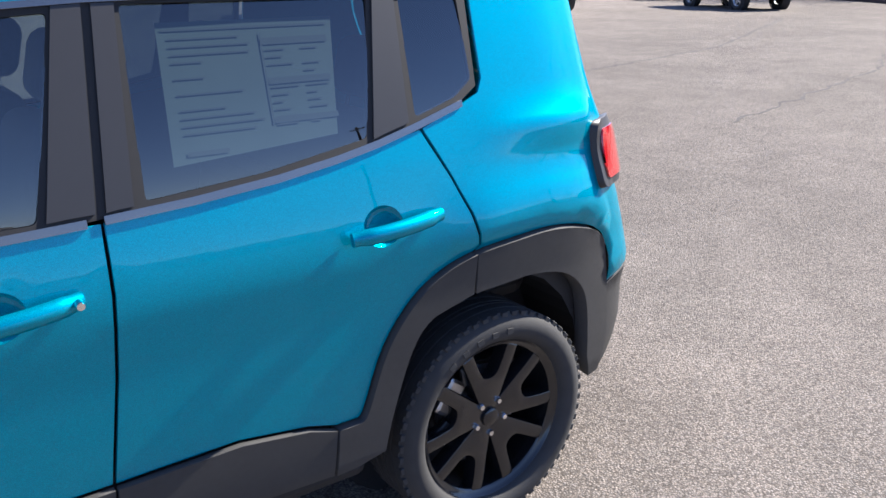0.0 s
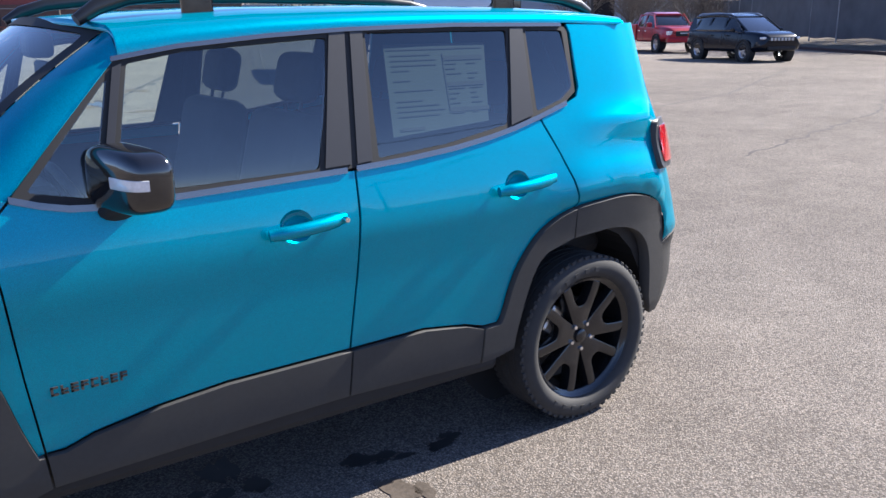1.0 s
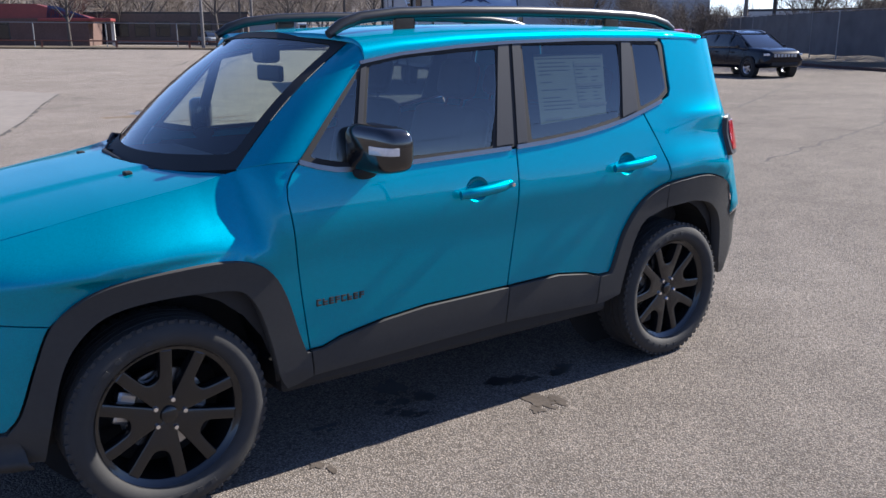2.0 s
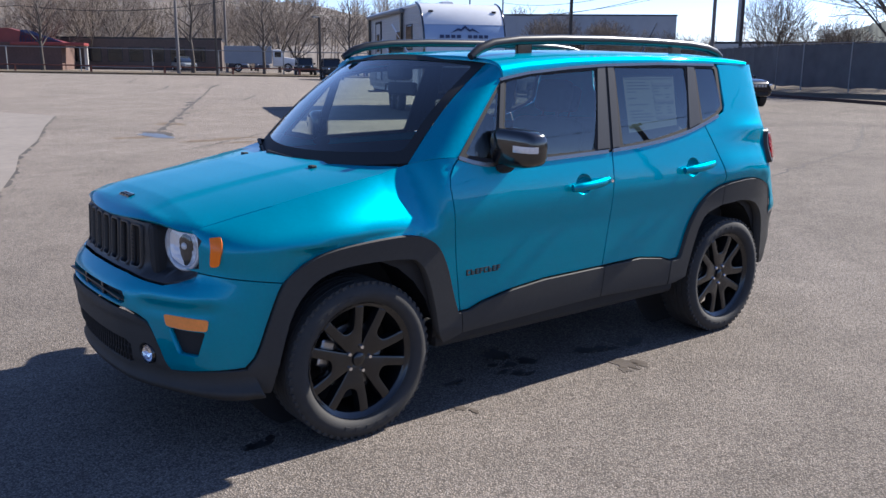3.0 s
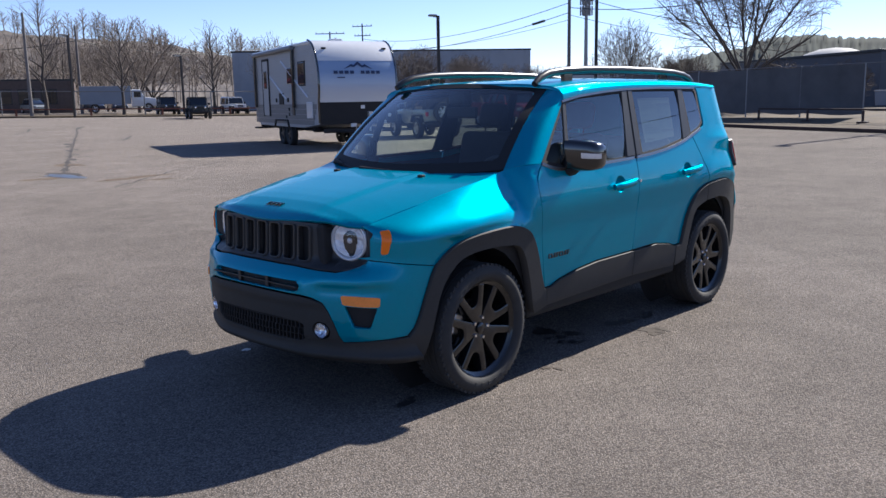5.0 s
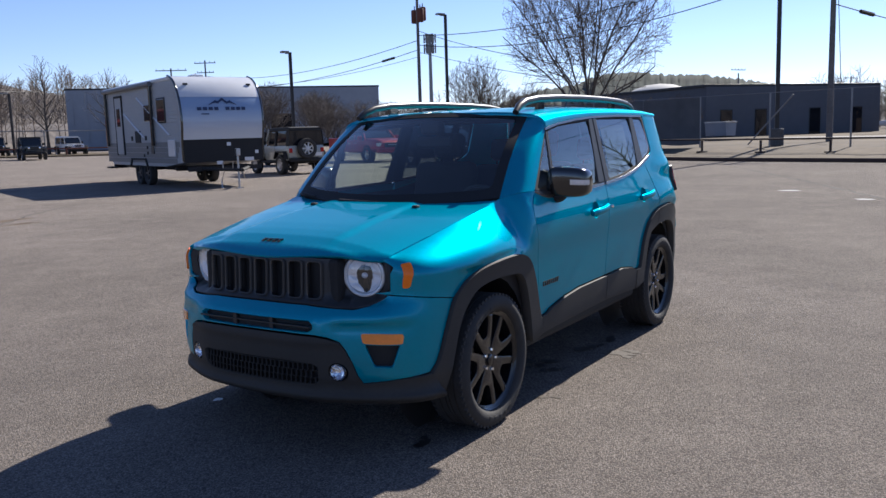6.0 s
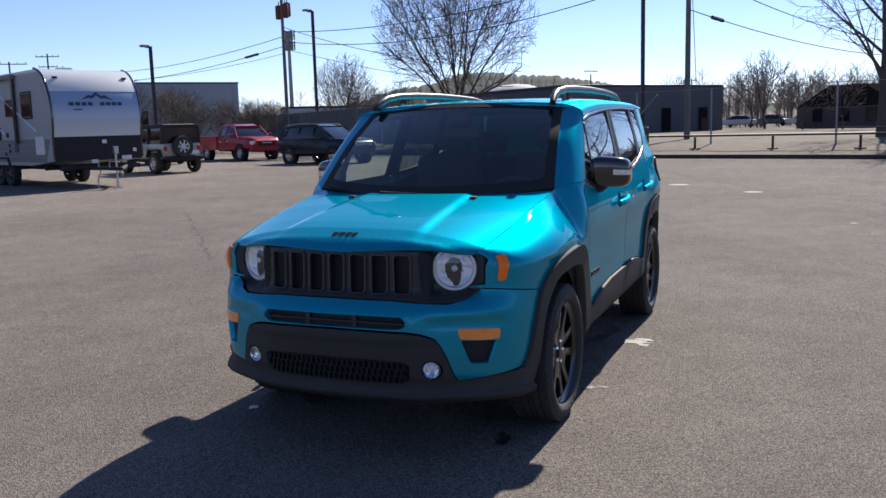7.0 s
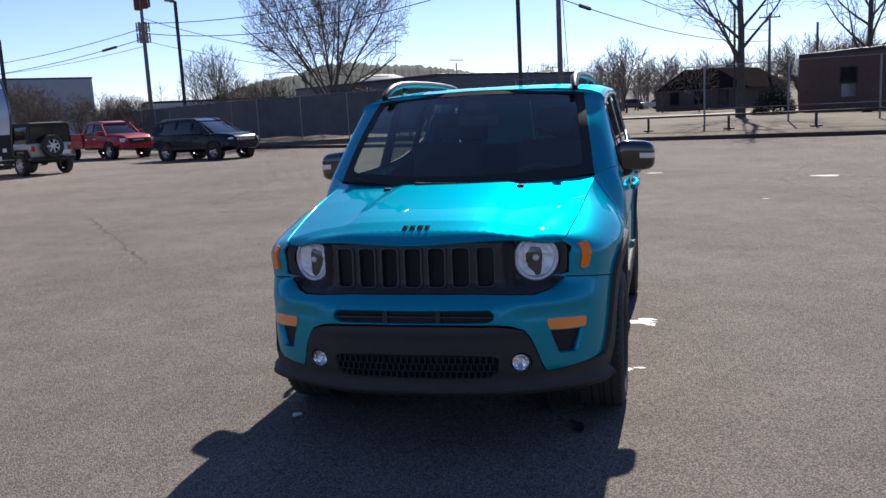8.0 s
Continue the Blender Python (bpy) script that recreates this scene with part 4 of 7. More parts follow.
# wheels
def build_wheel(name):
    b = bmesh.new()
    lathe(b, [(.224, -.08), (.232, .0), (.2335, .050), (.2345, .066), (.240, .071), (.247, .073), (.252, .079), (.257, .083), (.2605, .078), (.258, .060), (.246, .03), (.246, -.08), (.252, -.10)], 56)
    w = part(name, b, RIM, suv, "black alloy wheel with five split spokes", 35)
    part("hub", lathe(bmesh.new(), [(0, .058), (.030, .056), (.040, .044), (.066, .036), (.074, .028), (.074, .0)], 30), RIM, w, smooth=40)
    arm = [(.020, .027), (.056, .0405), (.107, .061), (.171, .088), (.216, .107), (.2365, .066), (.190, .048), (.154, .032), (.140, .023), (.134, .011)]
    arm = arm + [(.133, 0)] + [(x, -y) for x, y in reversed(arm)]
    spoke = None
    for k in range(5):
        if not spoke:
            b = prism(bmesh.new(), arm, .010, .060, .0)
            bmesh.ops.bevel(b, geom=[e for e in b.edges if all(v.co.y > .05 for v in e.verts)], offset=.008, segments=2, affect="EDGES", profile=.5)
            for v in b.verts:
                v.co.y += .010 * ease((math.hypot(v.co.x, v.co.z) - .06) / .17)
            spoke = o = part("spoke", b, RIM, w, smooth=25)
        else:
            o = new("spoke", spoke.data)
            o.parent = w
        o.matrix_basis = Matrix.Rotation(-radians(90 + 72 * k), 4, "Y")
    b = bmesh.new()
    side_p = [(.254, .078), (.260, .090), (.268, .100), (.281, .108), (.300, .111), (.318, .106), (.332, .097), (.341, .086)]
    tread = []
    for y0, y1 in ((.084, .052), (.044, .014), (.007, -.007), (-.014, -.044), (-.052, -.084)):
        tread += [(.3465, y0), (.3465, y1), (.339, y1 - .001), (.339, y1 - .006)]
    lathe(b, side_p + tread[:-2] + [(r, -h) for r, h in reversed(side_p)], 64)
    t = part("tyre", b, RUBBER, w, "black rubber tyre, lightly dusty", 30)
    for y in (.0855, -.0855):
        b = bmesh.new()
        for k in range(60):
            box(b, .326, .3475, y - .020, y + .009, -.0105, .0105, .002, Matrix.Rotation(2 * math.pi * k / 60, 4, "Y"), 1)
        tagged(part("tread_shoulder", b, RUBBER, w), kind="stuff")
    b = bmesh.new()
    for k in range(16):
        if k % 8 < 5:
            a = 2 * math.pi * k / 34 + (3.1 if k > 7 else .9)
            box(b, .285, .303, .1095, .1125, -.011, .011, .001, Matrix.Rotation(a, 4, "Y"))
    tagged(part("sidewall_relief", b, RUBBER, w), kind="stuff")
    part("brake_disc", lathe(bmesh.new(), [(.05, .0), (.15, .0), (.15, -.02), (.05, -.02)], 32), STEEL, w)
    part("caliper", box(bmesh.new(), .10, .175, -.03, .02, -.06, .06, .014, Matrix.Rotation(-radians(37), 4, "Y")), STEEL, w, "bright cast brake caliper")
    part("centre_cap", lathe(bmesh.new(), [(0, .071), (.022, .070), (.029, .066), (.03, .055)], 24), RIM, w, smooth=40)
    nut = None
    for k in range(5):
        a = radians(90 + 36 + 72 * k)
        me = nut.data if nut else None
        m = pose(.055 * math.cos(a), .054, .055 * math.sin(a))
        if not nut:
            nut = part("lug_nut", lathe(bmesh.new(), [(0, .014), (.008, .014), (.0105, .009), (.011, -.02)], 6), CHROME, w)
            o = nut
        else:
            o = new("lug_nut", me)
            o.parent = w
        o.matrix_basis = m
    return w


w0 = build_wheel("wheel")
spots = [(0, -.7725, 180, 20), (2.57, -.7725, 180, 2), (0, .7725, 0, 20), (2.57, .7725, 0, 50)]
for k, (x, y, turn, spin) in enumerate(spots):
    m = pose(x, y, .347, 0, 0, turn) @ pose(0, 0, 0, 0, spin, 0)
    if k == 0:
        w0.matrix_basis = m
    else:
        copy_thing(w0, m)


# ---- the lot ----
def rise(x, y):
    """The lot's height: level round the car, climbing gently to the far side."""
    w = (y - .5 * x - 30) / 6
    return .014 * 6 * (math.log1p(math.exp(w)) if w < 30 else w)


def asphalt():
    """Worn asphalt: pale chips in a dark binder, with broad drifts of dust, oil and old patches."""
    m = bpy.data.materials.new("asphalt")
    m.use_nodes = True
    n, l = m.node_tree.nodes, m.node_tree.links
    b, co = n["Principled BSDF"], n.new("ShaderNodeTexCoord")
    b.inputs["Roughness"].default_value, b.inputs["Specular IOR Level"].default_value = .92, .12

    def noise_at(scale, detail=4, rough=.6):
        t = n.new("ShaderNodeTexNoise")
        t.inputs["Scale"].default_value, t.inputs["Detail"].default_value, t.inputs["Roughness"].default_value = scale, detail, rough
        l.new(co.outputs["Object"], t.inputs["Vector"])
        return t.outputs[0]

    def ramp(value, lo, hi, a, b2):
        r = n.new("ShaderNodeMapRange")
        for k, v in zip(("From Min", "From Max", "To Min", "To Max"), (lo, hi, a, b2)):
            r.inputs[k].default_value = v
        l.new(value, r.inputs["Value"])
        return r.outputs[0]

    def times(p, q):
        k = n.new("ShaderNodeMath")
        k.operation = "MULTIPLY"
        l.new(p, k.inputs[0]), l.new(q, k.inputs[1])
        return k.outputs[0]

    v = n.new("ShaderNodeTexVoronoi")
    v.inputs["Scale"].default_value = 125
    l.new(co.outputs["Object"], v.inputs["Vector"])
    sep = n.new("ShaderNodeSeparateColor")
    l.new(v.outputs["Color"], sep.inputs[0])
    chips = times(ramp(sep.outputs[0], 0, 1, .58, 1.45), ramp(v.outputs["Distance"], .1, .75, 1.15, .55))
    value = times(times(chips, ramp(noise_at(.35, 5), .3, .7, .86, 1.14)), times(ramp(noise_at(2.2, 6), .3, .7, .88, 1.12), ramp(noise_at(22, 4), .3, .7, .92, 1.08)))
    tint = n.new("ShaderNodeMix")
    tint.data_type = "RGBA"
    tint.inputs[6].default_value, tint.inputs[7].default_value = (.208, .176, .149, 1), (.176, .157, .141, 1)
    l.new(sep.outputs[1], tint.inputs[0])
    # paler paving towards the far side, up to 1.26 times the base colour
    xyz, far_side = n.new("ShaderNodeSeparateXYZ"), n.new("ShaderNodeMath")
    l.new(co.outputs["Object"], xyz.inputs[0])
    far_side.operation, far_side.inputs[1].default_value = "MULTIPLY_ADD", -.45
    l.new(xyz.outputs[0], far_side.inputs[0]), l.new(xyz.outputs[1], far_side.inputs[2])
    value = times(value, ramp(far_side.outputs[0], 2.0, 11.0, 1.0, 1.26))
    mul = n.new("ShaderNodeVectorMath")
    mul.operation = "SCALE"
    l.new(tint.outputs[2], mul.inputs[0]), l.new(value, mul.inputs["Scale"])
    l.new(mul.outputs[0], b.inputs["Base Color"])
    bn = n.new("ShaderNodeBump")
    bn.inputs["Strength"].default_value, bn.inputs["Distance"].default_value = .75, .006
    l.new(chips, bn.inputs["Height"]), l.new(bn.outputs[0], b.inputs["Normal"])
    return m


ASPHALT = asphalt()
GRASS = material("winter_grass", (.092, .067, .038), .95, grain=.6, scale=1.6, bump=.6, bump_scale=30, detail=9)
KERB = material("stained_kerb", (.060, .036, .028), .9, grain=.4, scale=4)
CONCRETE = material("concrete", (.36, .34, .31), .9, grain=.2, scale=6)
CRACK = material("crack_filler", (.055, .047, .04), .9, grain=.5, scale=8)
PATCH = material("old_concrete", (.188, .163, .139), .9, grain=.22, scale=5, bump=.5, bump_scale=120)
WET = material("damp_stain", (.028, .027, .026), .55, grain=.3, scale=14)
WATER = material("puddle", (.09, .09, .09), .28, grain=.1, scale=3)
WHITE_MARK = material("chalk_white", (.62, .62, .60), .85, grain=.3, scale=30)

b = bmesh.new()
xs = [-900, -300, -120] + [-60 + 5 * i for i in range(49)] + [240, 400, 900]
ys = [-900, -300, -120] + [-60 + 5 * i for i in range(49)] + [240, 400, 900]
grid = [[b.verts.new((x, y, rise(x, min(y, 130)) if x < 230 else rise(230, min(y, 130)))) for y in ys] for x in xs]
for i in range(len(xs) - 1):
    for j in range(len(ys) - 1):
        b.faces.new((grid[i][j], grid[i + 1][j], grid[i + 1][j + 1], grid[i][j + 1]))
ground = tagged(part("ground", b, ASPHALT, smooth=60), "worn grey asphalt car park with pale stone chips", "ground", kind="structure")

KERB_LINE = [(18, -60), (24, -25), (27.3, -7), (29.6, 0), (31.3, 6), (33.7, 11), (36.7, 16), (40.5, 22), (47, 31), (62, 48), (80, 62)]


def along(line, step):
    pts = []
    for (ax, ay), (bx, by) in zip(line, line[1:]):
        k = max(1, int(math.hypot(bx - ax, by - ay) / step))
        pts += [(ax + (bx - ax) * i / k, ay + (by - ay) * i / k) for i in range(k)]
    return pts + [line[-1]]


def shifted(line, d):
    out = []
    for i, p in enumerate(line):
        a, c = line[max(i - 1, 0)], line[min(i + 1, len(line) - 1)]
        dx, dy = c[0] - a[0], c[1] - a[1]
        k = math.hypot(dx, dy)
        out.append((p[0] + dy / k * d, p[1] - dx / k * d))
    return out


kl = along(KERB_LINE, 1.5)
b = bmesh.new()
loops = []
for (x0, y0), (x1, y1) in zip(kl, shifted(kl, .16)):
    z = rise(x0, y0)
    loops.append([b.verts.new(p) for p in ((x0, y0, z - .05), (x0, y0, z + .125), (x0 + (x1 - x0) * .15, y0 + (y1 - y0) * .15, z + .15), (x1, y1, z + .15), (x1, y1, z - .05))])
for p, q in zip(loops, loops[1:]):
    for i in range(4):
        b.faces.new((p[i], q[i], q[i + 1], p[i + 1]))
tagged(part("kerb", b, KERB, smooth=40), "dark rust-stained kerb at the lot's edge", "kerb", kind="structure")
b = bmesh.new()
offs = (.16, 1.2, 2.5, 4.0, 5.5, 8, 14, 30, 70, 200, 700)
hts = (.13, .19, .28, .36, .40, .40, .40, .40, .4, .4, .4)
cols = [[b.verts.new((x, y, rise(x, y) + h + (.04 * noise.noise((x * .5, y * .5, 0)) if o > .2 else 0))) for x, y in shifted(kl, o)] for o, h in zip(offs, hts)]
for p, q in zip(cols, cols[1:]):
    for i in range(len(p) - 1):
        b.faces.new((p[i + 1], p[i], q[i], q[i + 1]))
verge = tagged(part("verge", b, GRASS, smooth=60), "dry brown winter grass verge behind the kerb", "grass", kind="structure")

# pale concrete road behind the fence
b = bmesh.new()
line = [(52.5, -30), (53.2, -6), (54.2, -1), (55.2, 4), (57.5, 9.5)]
rows = [[b.verts.new((x + d, y, rise(x, y) + .44)) for d in (0, 3.2)] for x, y in along(line, 2)]
for p, q in zip(rows, rows[1:]):
    b.faces.new((p[0], p[1], q[1], q[0]))
tagged(part("road", b, CONCRETE), "pale concrete road behind the fence", "road", kind="structure")

# far edge of the lot: a low kerb and dry ground under the trees
FAR_LINE = [(-70, 108), (-20, 97), (10, 87), (28, 78), (45, 69), (60, 62)]
b = bmesh.new()
fl = along(FAR_LINE, 4)
rows = [[b.verts.new((x - d * .42, y + d * .9 if d else y, rise(x, y) + h)) for x, y in fl] for d, h in ((0, -.02), (.02, .14), (1, .18), (12, .3), (60, .6), (300, 1.0))]
for p, q in zip(rows, rows[1:]):
    for i in range(len(p) - 1):
        b.faces.new((p[i], p[i + 1], q[i + 1], q[i]))
tagged(part("far_verge", b, GRASS, smooth=60), "dry grass beyond the lot", "grass", kind="structure")


# cracks, patches, stains, chalk marks
def strip_on_ground(name, pts, w, mat, seed, label, kind="structure", lift=.004):
    rng, b, prev = random.Random(seed), bmesh.new(), None
    fine = along(pts, .12)
    for i, (x, y) in enumerate(fine):
        a, c = fine[max(i - 1, 0)], fine[min(i + 1, len(fine) - 1)]
        k = math.hypot(c[0] - a[0], c[1] - a[1]) or 1
        nx, ny = (c[1] - a[1]) / k, -(c[0] - a[0]) / k
        j = .09 * noise.noise((x * 2.3, y * 2.3, seed)) + .03 * rng.uniform(-1, 1)
        h = w * (.35 + rng.random()) / 2
        z = rise(x, y) + lift
        cur = [b.verts.new((x + nx * (j + s * h), y + ny * (j + s * h), z)) for s in (-1, 1)]
        if prev:
            b.faces.new((prev[0], prev[1], cur[1], cur[0]))
        prev = cur
    bmesh.ops.recalc_face_normals(b, faces=b.faces[:])
    for f in b.faces:
        if f.normal.z < 0:
            f.normal_flip()
    return tagged(part(name, b, mat), label, "crack", kind=kind)


def blot(name, x, y, rx, ry, mat, seed, label, n=28, rough=.45, lift=.004, turn=0):
    b = bmesh.new()
    vs = []
    for k in range(n):
        a = 2 * math.pi * k / n
        r = 1 + rough * noise.noise((math.cos(a) * 1.7, math.sin(a) * 1.7, seed)) + rough * .5 * noise.noise((math.cos(a) * 5, math.sin(a) * 5, seed + 9))
        px, py = rx * r * math.cos(a), ry * r * math.sin(a)
        c, s = math.cos(radians(turn)), math.sin(radians(turn))
        X0, Y0 = x + px * c - py * s, y + px * s + py * c
        vs.append(b.verts.new((X0, Y0, rise(X0, Y0) + lift)))
    b.faces.new(vs)
    return tagged(part(name, b, mat), label, "stain", kind="structure")


# pale concrete slab in the lot
b = bmesh.new()
vs = [(-.12, 6.7), (.3, 8.2), (.82, 10.06), (1.3, 12.2), (2.22, 15.07), (3.4, 19.5), (4.68, 23.8), (3.75, 26), (-4, 28.5), (-14, 31), (-16, 8)]
b.faces.new([b.verts.new((x, y, rise(x, y) + .008)) for x, y in reversed(vs)])
tagged(part("concrete_slab", b, PATCH), "pale worn concrete slab set into the asphalt", "slab", kind="structure")
for i, (pts, w) in enumerate((([(-.4, 5.6), (-.12, 6.7), (.3, 8.2), (.82, 10.06), (1.3, 12.2), (2.22, 15.07), (3.4, 19.5), (4.68, 23.8)], .10), ([(5.04, 15.9), (6.5, 19.2), (8.25, 23.0), (12.87, 33.1), (17, 42), (19.4, 47.5)], .10), ([(19.4, 47.5), (21.7, 51.7), (20.1, 51.3)], .3), ([(13.3, 41.3), (16, 46), (18, 50.8)], .16), ([(17.4, 57), (21, 66)], .14), ([(7, 20.9), (8.6, 22.2), (10.1, 23.0)], .07),
                              ([(4.2, 11.8), (7, 14.5), (9.5, 16.2)], .05), ([(8, 30), (14, 31), (17, 36)], .14), ([(14, -1.5), (20, 1.2), (27, 4.6)], .10), ([(9, 3), (15, 4.6), (22, 8)], .05), ([(6, -4), (12, -3.2), (18, -5)], .05),
                              ([(10, 7), (16, 8.5), (25, 13)], .06), ([(4, 4.5), (9, 9)], .04), ([(-3, 9), (-6, 12), (-5, 18)], .05))):
    strip_on_ground("crack", pts, w, CRACK, 20 + i, "dark irregular crack in the asphalt")
blot("puddle", 4.70, 15.2, .24, .75, WATER, 3, "shallow puddle on the asphalt", lift=.006)
blot("damp_patch", 4.95, 15.7, .28, .7, CRACK, 5, "dark damp patch on the asphalt", lift=.003)
rngc = random.Random(12)
for k in range(13):
    f = k / 13 * rngc.uniform(.9, 1.1)
    blot("damp_patch", 5.04 + 7.8 * f + rngc.uniform(-.2, .2), 15.9 + 17.2 * f, rngc.uniform(.06, .16), rngc.uniform(.2, .6), CRACK, 60 + k, "dark stain along a crack in the asphalt", 20, .9, .003, -24)
MUD = material("dried_mud", (.15, .115, .085), .95, grain=.35, scale=6, spec=.1)
for x, y, rx, ry, k in ((5.1, 13.35, .5, .22, 1), (5.9, 13.6, .45, .18, 2), (4.1, 14.9, .35, .3, 3), (6.3, 18.6, .35, .5, 4), (5.6, 12.6, .4, .12, 5)):
    blot("dried_mud", x, y, rx, ry, MUD, 40 + k, "thin brown mud dried on the asphalt", 32, .9, .003)
rng = random.Random(8)
for x, y, rx, ry in ((1.64, -.67, .09, .05), (1.72, -.70, .06, .03), (1.95, -.72, .07, .03), (2.02, -.70, .04, .02), (1.15, -.42, .06, .10), (1.08, -.55, .05, .05), (1.20, -.58, .07, .05), (1.02, -.66, .05, .03), (1.12, -.74, .04, .02), (.72, -.62, .05, .02), (-.43, -.69, .05, .03), (-.37, -.66, .03, .02), (-.47, -.67, .03, .02)):
    for k in range(3):
        blot("oil_spot", x + rng.uniform(-.05, .05), y + rng.uniform(-.03, .03), rx * rng.uniform(.4, .9), ry * rng.uniform(.5, 1.1), WET, rng.randrange(99), "small dark oil drip on the asphalt", 14, .7, .004 + .0005 * k)
GLOSSY_STAIN = material("dried_spill", (.085, .070, .058), .45, grain=.4, scale=40, bump=.8, bump_scale=90)
for x, y, rx, ry in ((1.62, -.93, .05, .10), (1.70, -.97, .03, .05), (1.55, -1.0, .025, .04), (.53, -.88, .03, .025), (.56, -.95, .015, .03)):
    blot("dried_spill", x, y, rx, ry, GLOSSY_STAIN, int(x * 40), "thin glossy brown spill dried on the asphalt", 18, .8, .003)
for x, y, rx, ry in ((12.5, -4.04, .14, .22), (14.3, -.97, .10, .16), (-.38, .775, .035, .025), (9.0, -2.6, .03, .05), (16.3, .75, .10, .25)):
    blot("white_mark", x, y, rx, ry, WHITE_MARK, int(x * 7), "small white scuff on the asphalt", 16, .6)


# ---- vehicles standing about the lot ----
def hull(bm, rows, n=5):
    """A loft of rounded sections along x: (x, half width at the foot, half width at the top, z foot, z top, corner radius)."""
    loops = []
    for x, w0, w1, z0, z1, r in rows:
        pts = []
        for sy, sz in ((1, -1), (1, 1), (-1, 1), (-1, -1)):
            w, z = (w0, z0) if sz < 0 else (w1, z1)
            cy, cz = sy * (w - r), z - sz * r
            a0 = math.atan2(sz, sy) - math.pi / 4
            for k in range(n):
                a = a0 + math.pi / 2 * k / (n - 1) if sy * sz > 0 else a0 + math.pi / 2 * k / (n - 1)
                pts.append((x, cy + r * math.cos(a), cz + r * math.sin(a)))
        loops.append([bm.verts.new(p) for p in pts])
    m = len(loops[0])
    for p, q in zip(loops, loops[1:]):
        for i in range(m):
            bm.faces.new((p[i], p[(i + 1) % m], q[(i + 1) % m], q[i]))
    bm.faces.new(list(reversed(loops[0]))), bm.faces.new(loops[-1])
    bmesh.ops.recalc_face_normals(bm, faces=bm.faces[:])
    return bm


DARK_GLASS = material("dark_glass", (.012, .014, .018), .05, coat=.3)
CAR_BLACK = material("black_paint", (.004, .006, .012), .2, coat=.25, spec=.2)
CAR_RED = car_paint("red_paint", (.33, .004, .018), .5, .4, coat=.5)
CAR_GREY = car_paint("grey_green_paint", (.30, .31, .285), .2, .4)
CAR_WHITE = car_paint("white_paint", (.62, .62, .62), 0, .4, .03)
CAR_DARK = car_paint("dark_green_paint", (.022, .03, .032), .2, .35)
CAR_BLUE = car_paint("navy_paint", (.02, .03, .06), .2, .35)
SILVER = material("alloy", (.55, .55, .57), .32, .9, grain=.1, scale=20)
SOFT_TOP = material("soft_top", (.018, .018, .019), .85, grain=.2, scale=20)
WHITE_PLATE = material("white_plate", (.7, .7, .7), .5)


def road_wheel(parent, x, y, r, w, rim, spokes=5):
    """A tyre with a spoked rim, facing out from y = 0."""
    s = 1 if y > 0 else -1
    m = pose(x, y, r) if s > 0 else pose(x, y, r, 0, 0, 180)
    b = bmesh.new()
    lathe(b, [(r * .62, w * .42), (r * .8, w * .52), (r * .95, w * .44), (r, w * .3), (r, -w * .3), (r * .95, -w * .45), (r * .6, -w * .45)], 28)
    t = part("wheel", b, RUBBER, parent, smooth=40)
    t.matrix_basis = m
    b = bmesh.new()
    lathe(b, [(r * .52, w * .2), (r * .60, w * .40), (r * .65, w * .42), (r * .62, w * .2), (r * .55, -w * .3)], 28)
    for k in range(spokes):
        a = 2 * math.pi * k / spokes
        prism(b, [(r * .08, -r * .09), (r * .6, -r * .07), (r * .6, r * .07), (r * .08, r * .09)], w * .16, w * .34, 0, Matrix.Rotation(a, 4, "Y"))
    lathe(b, [(0, w * .36), (r * .15, w * .34), (r * .16, w * .1)], 14)
    part("rim", b, rim, t)
    part("brake_drum", lathe(bmesh.new(), [(0, w * .05), (r * .5, w * .05), (r * .5, -w * .2)], 16), MATT, t)


def lamp_part(name, parent, mat, x0, x1, y, z0, z1, w):
    for s in (-1, 1):
        b = bmesh.new()
        box(b, x0, x1, s * y - w, s * y + w, z0, z1, min(.02, (z1 - z0) * .3))
        part(name, b, mat, parent)


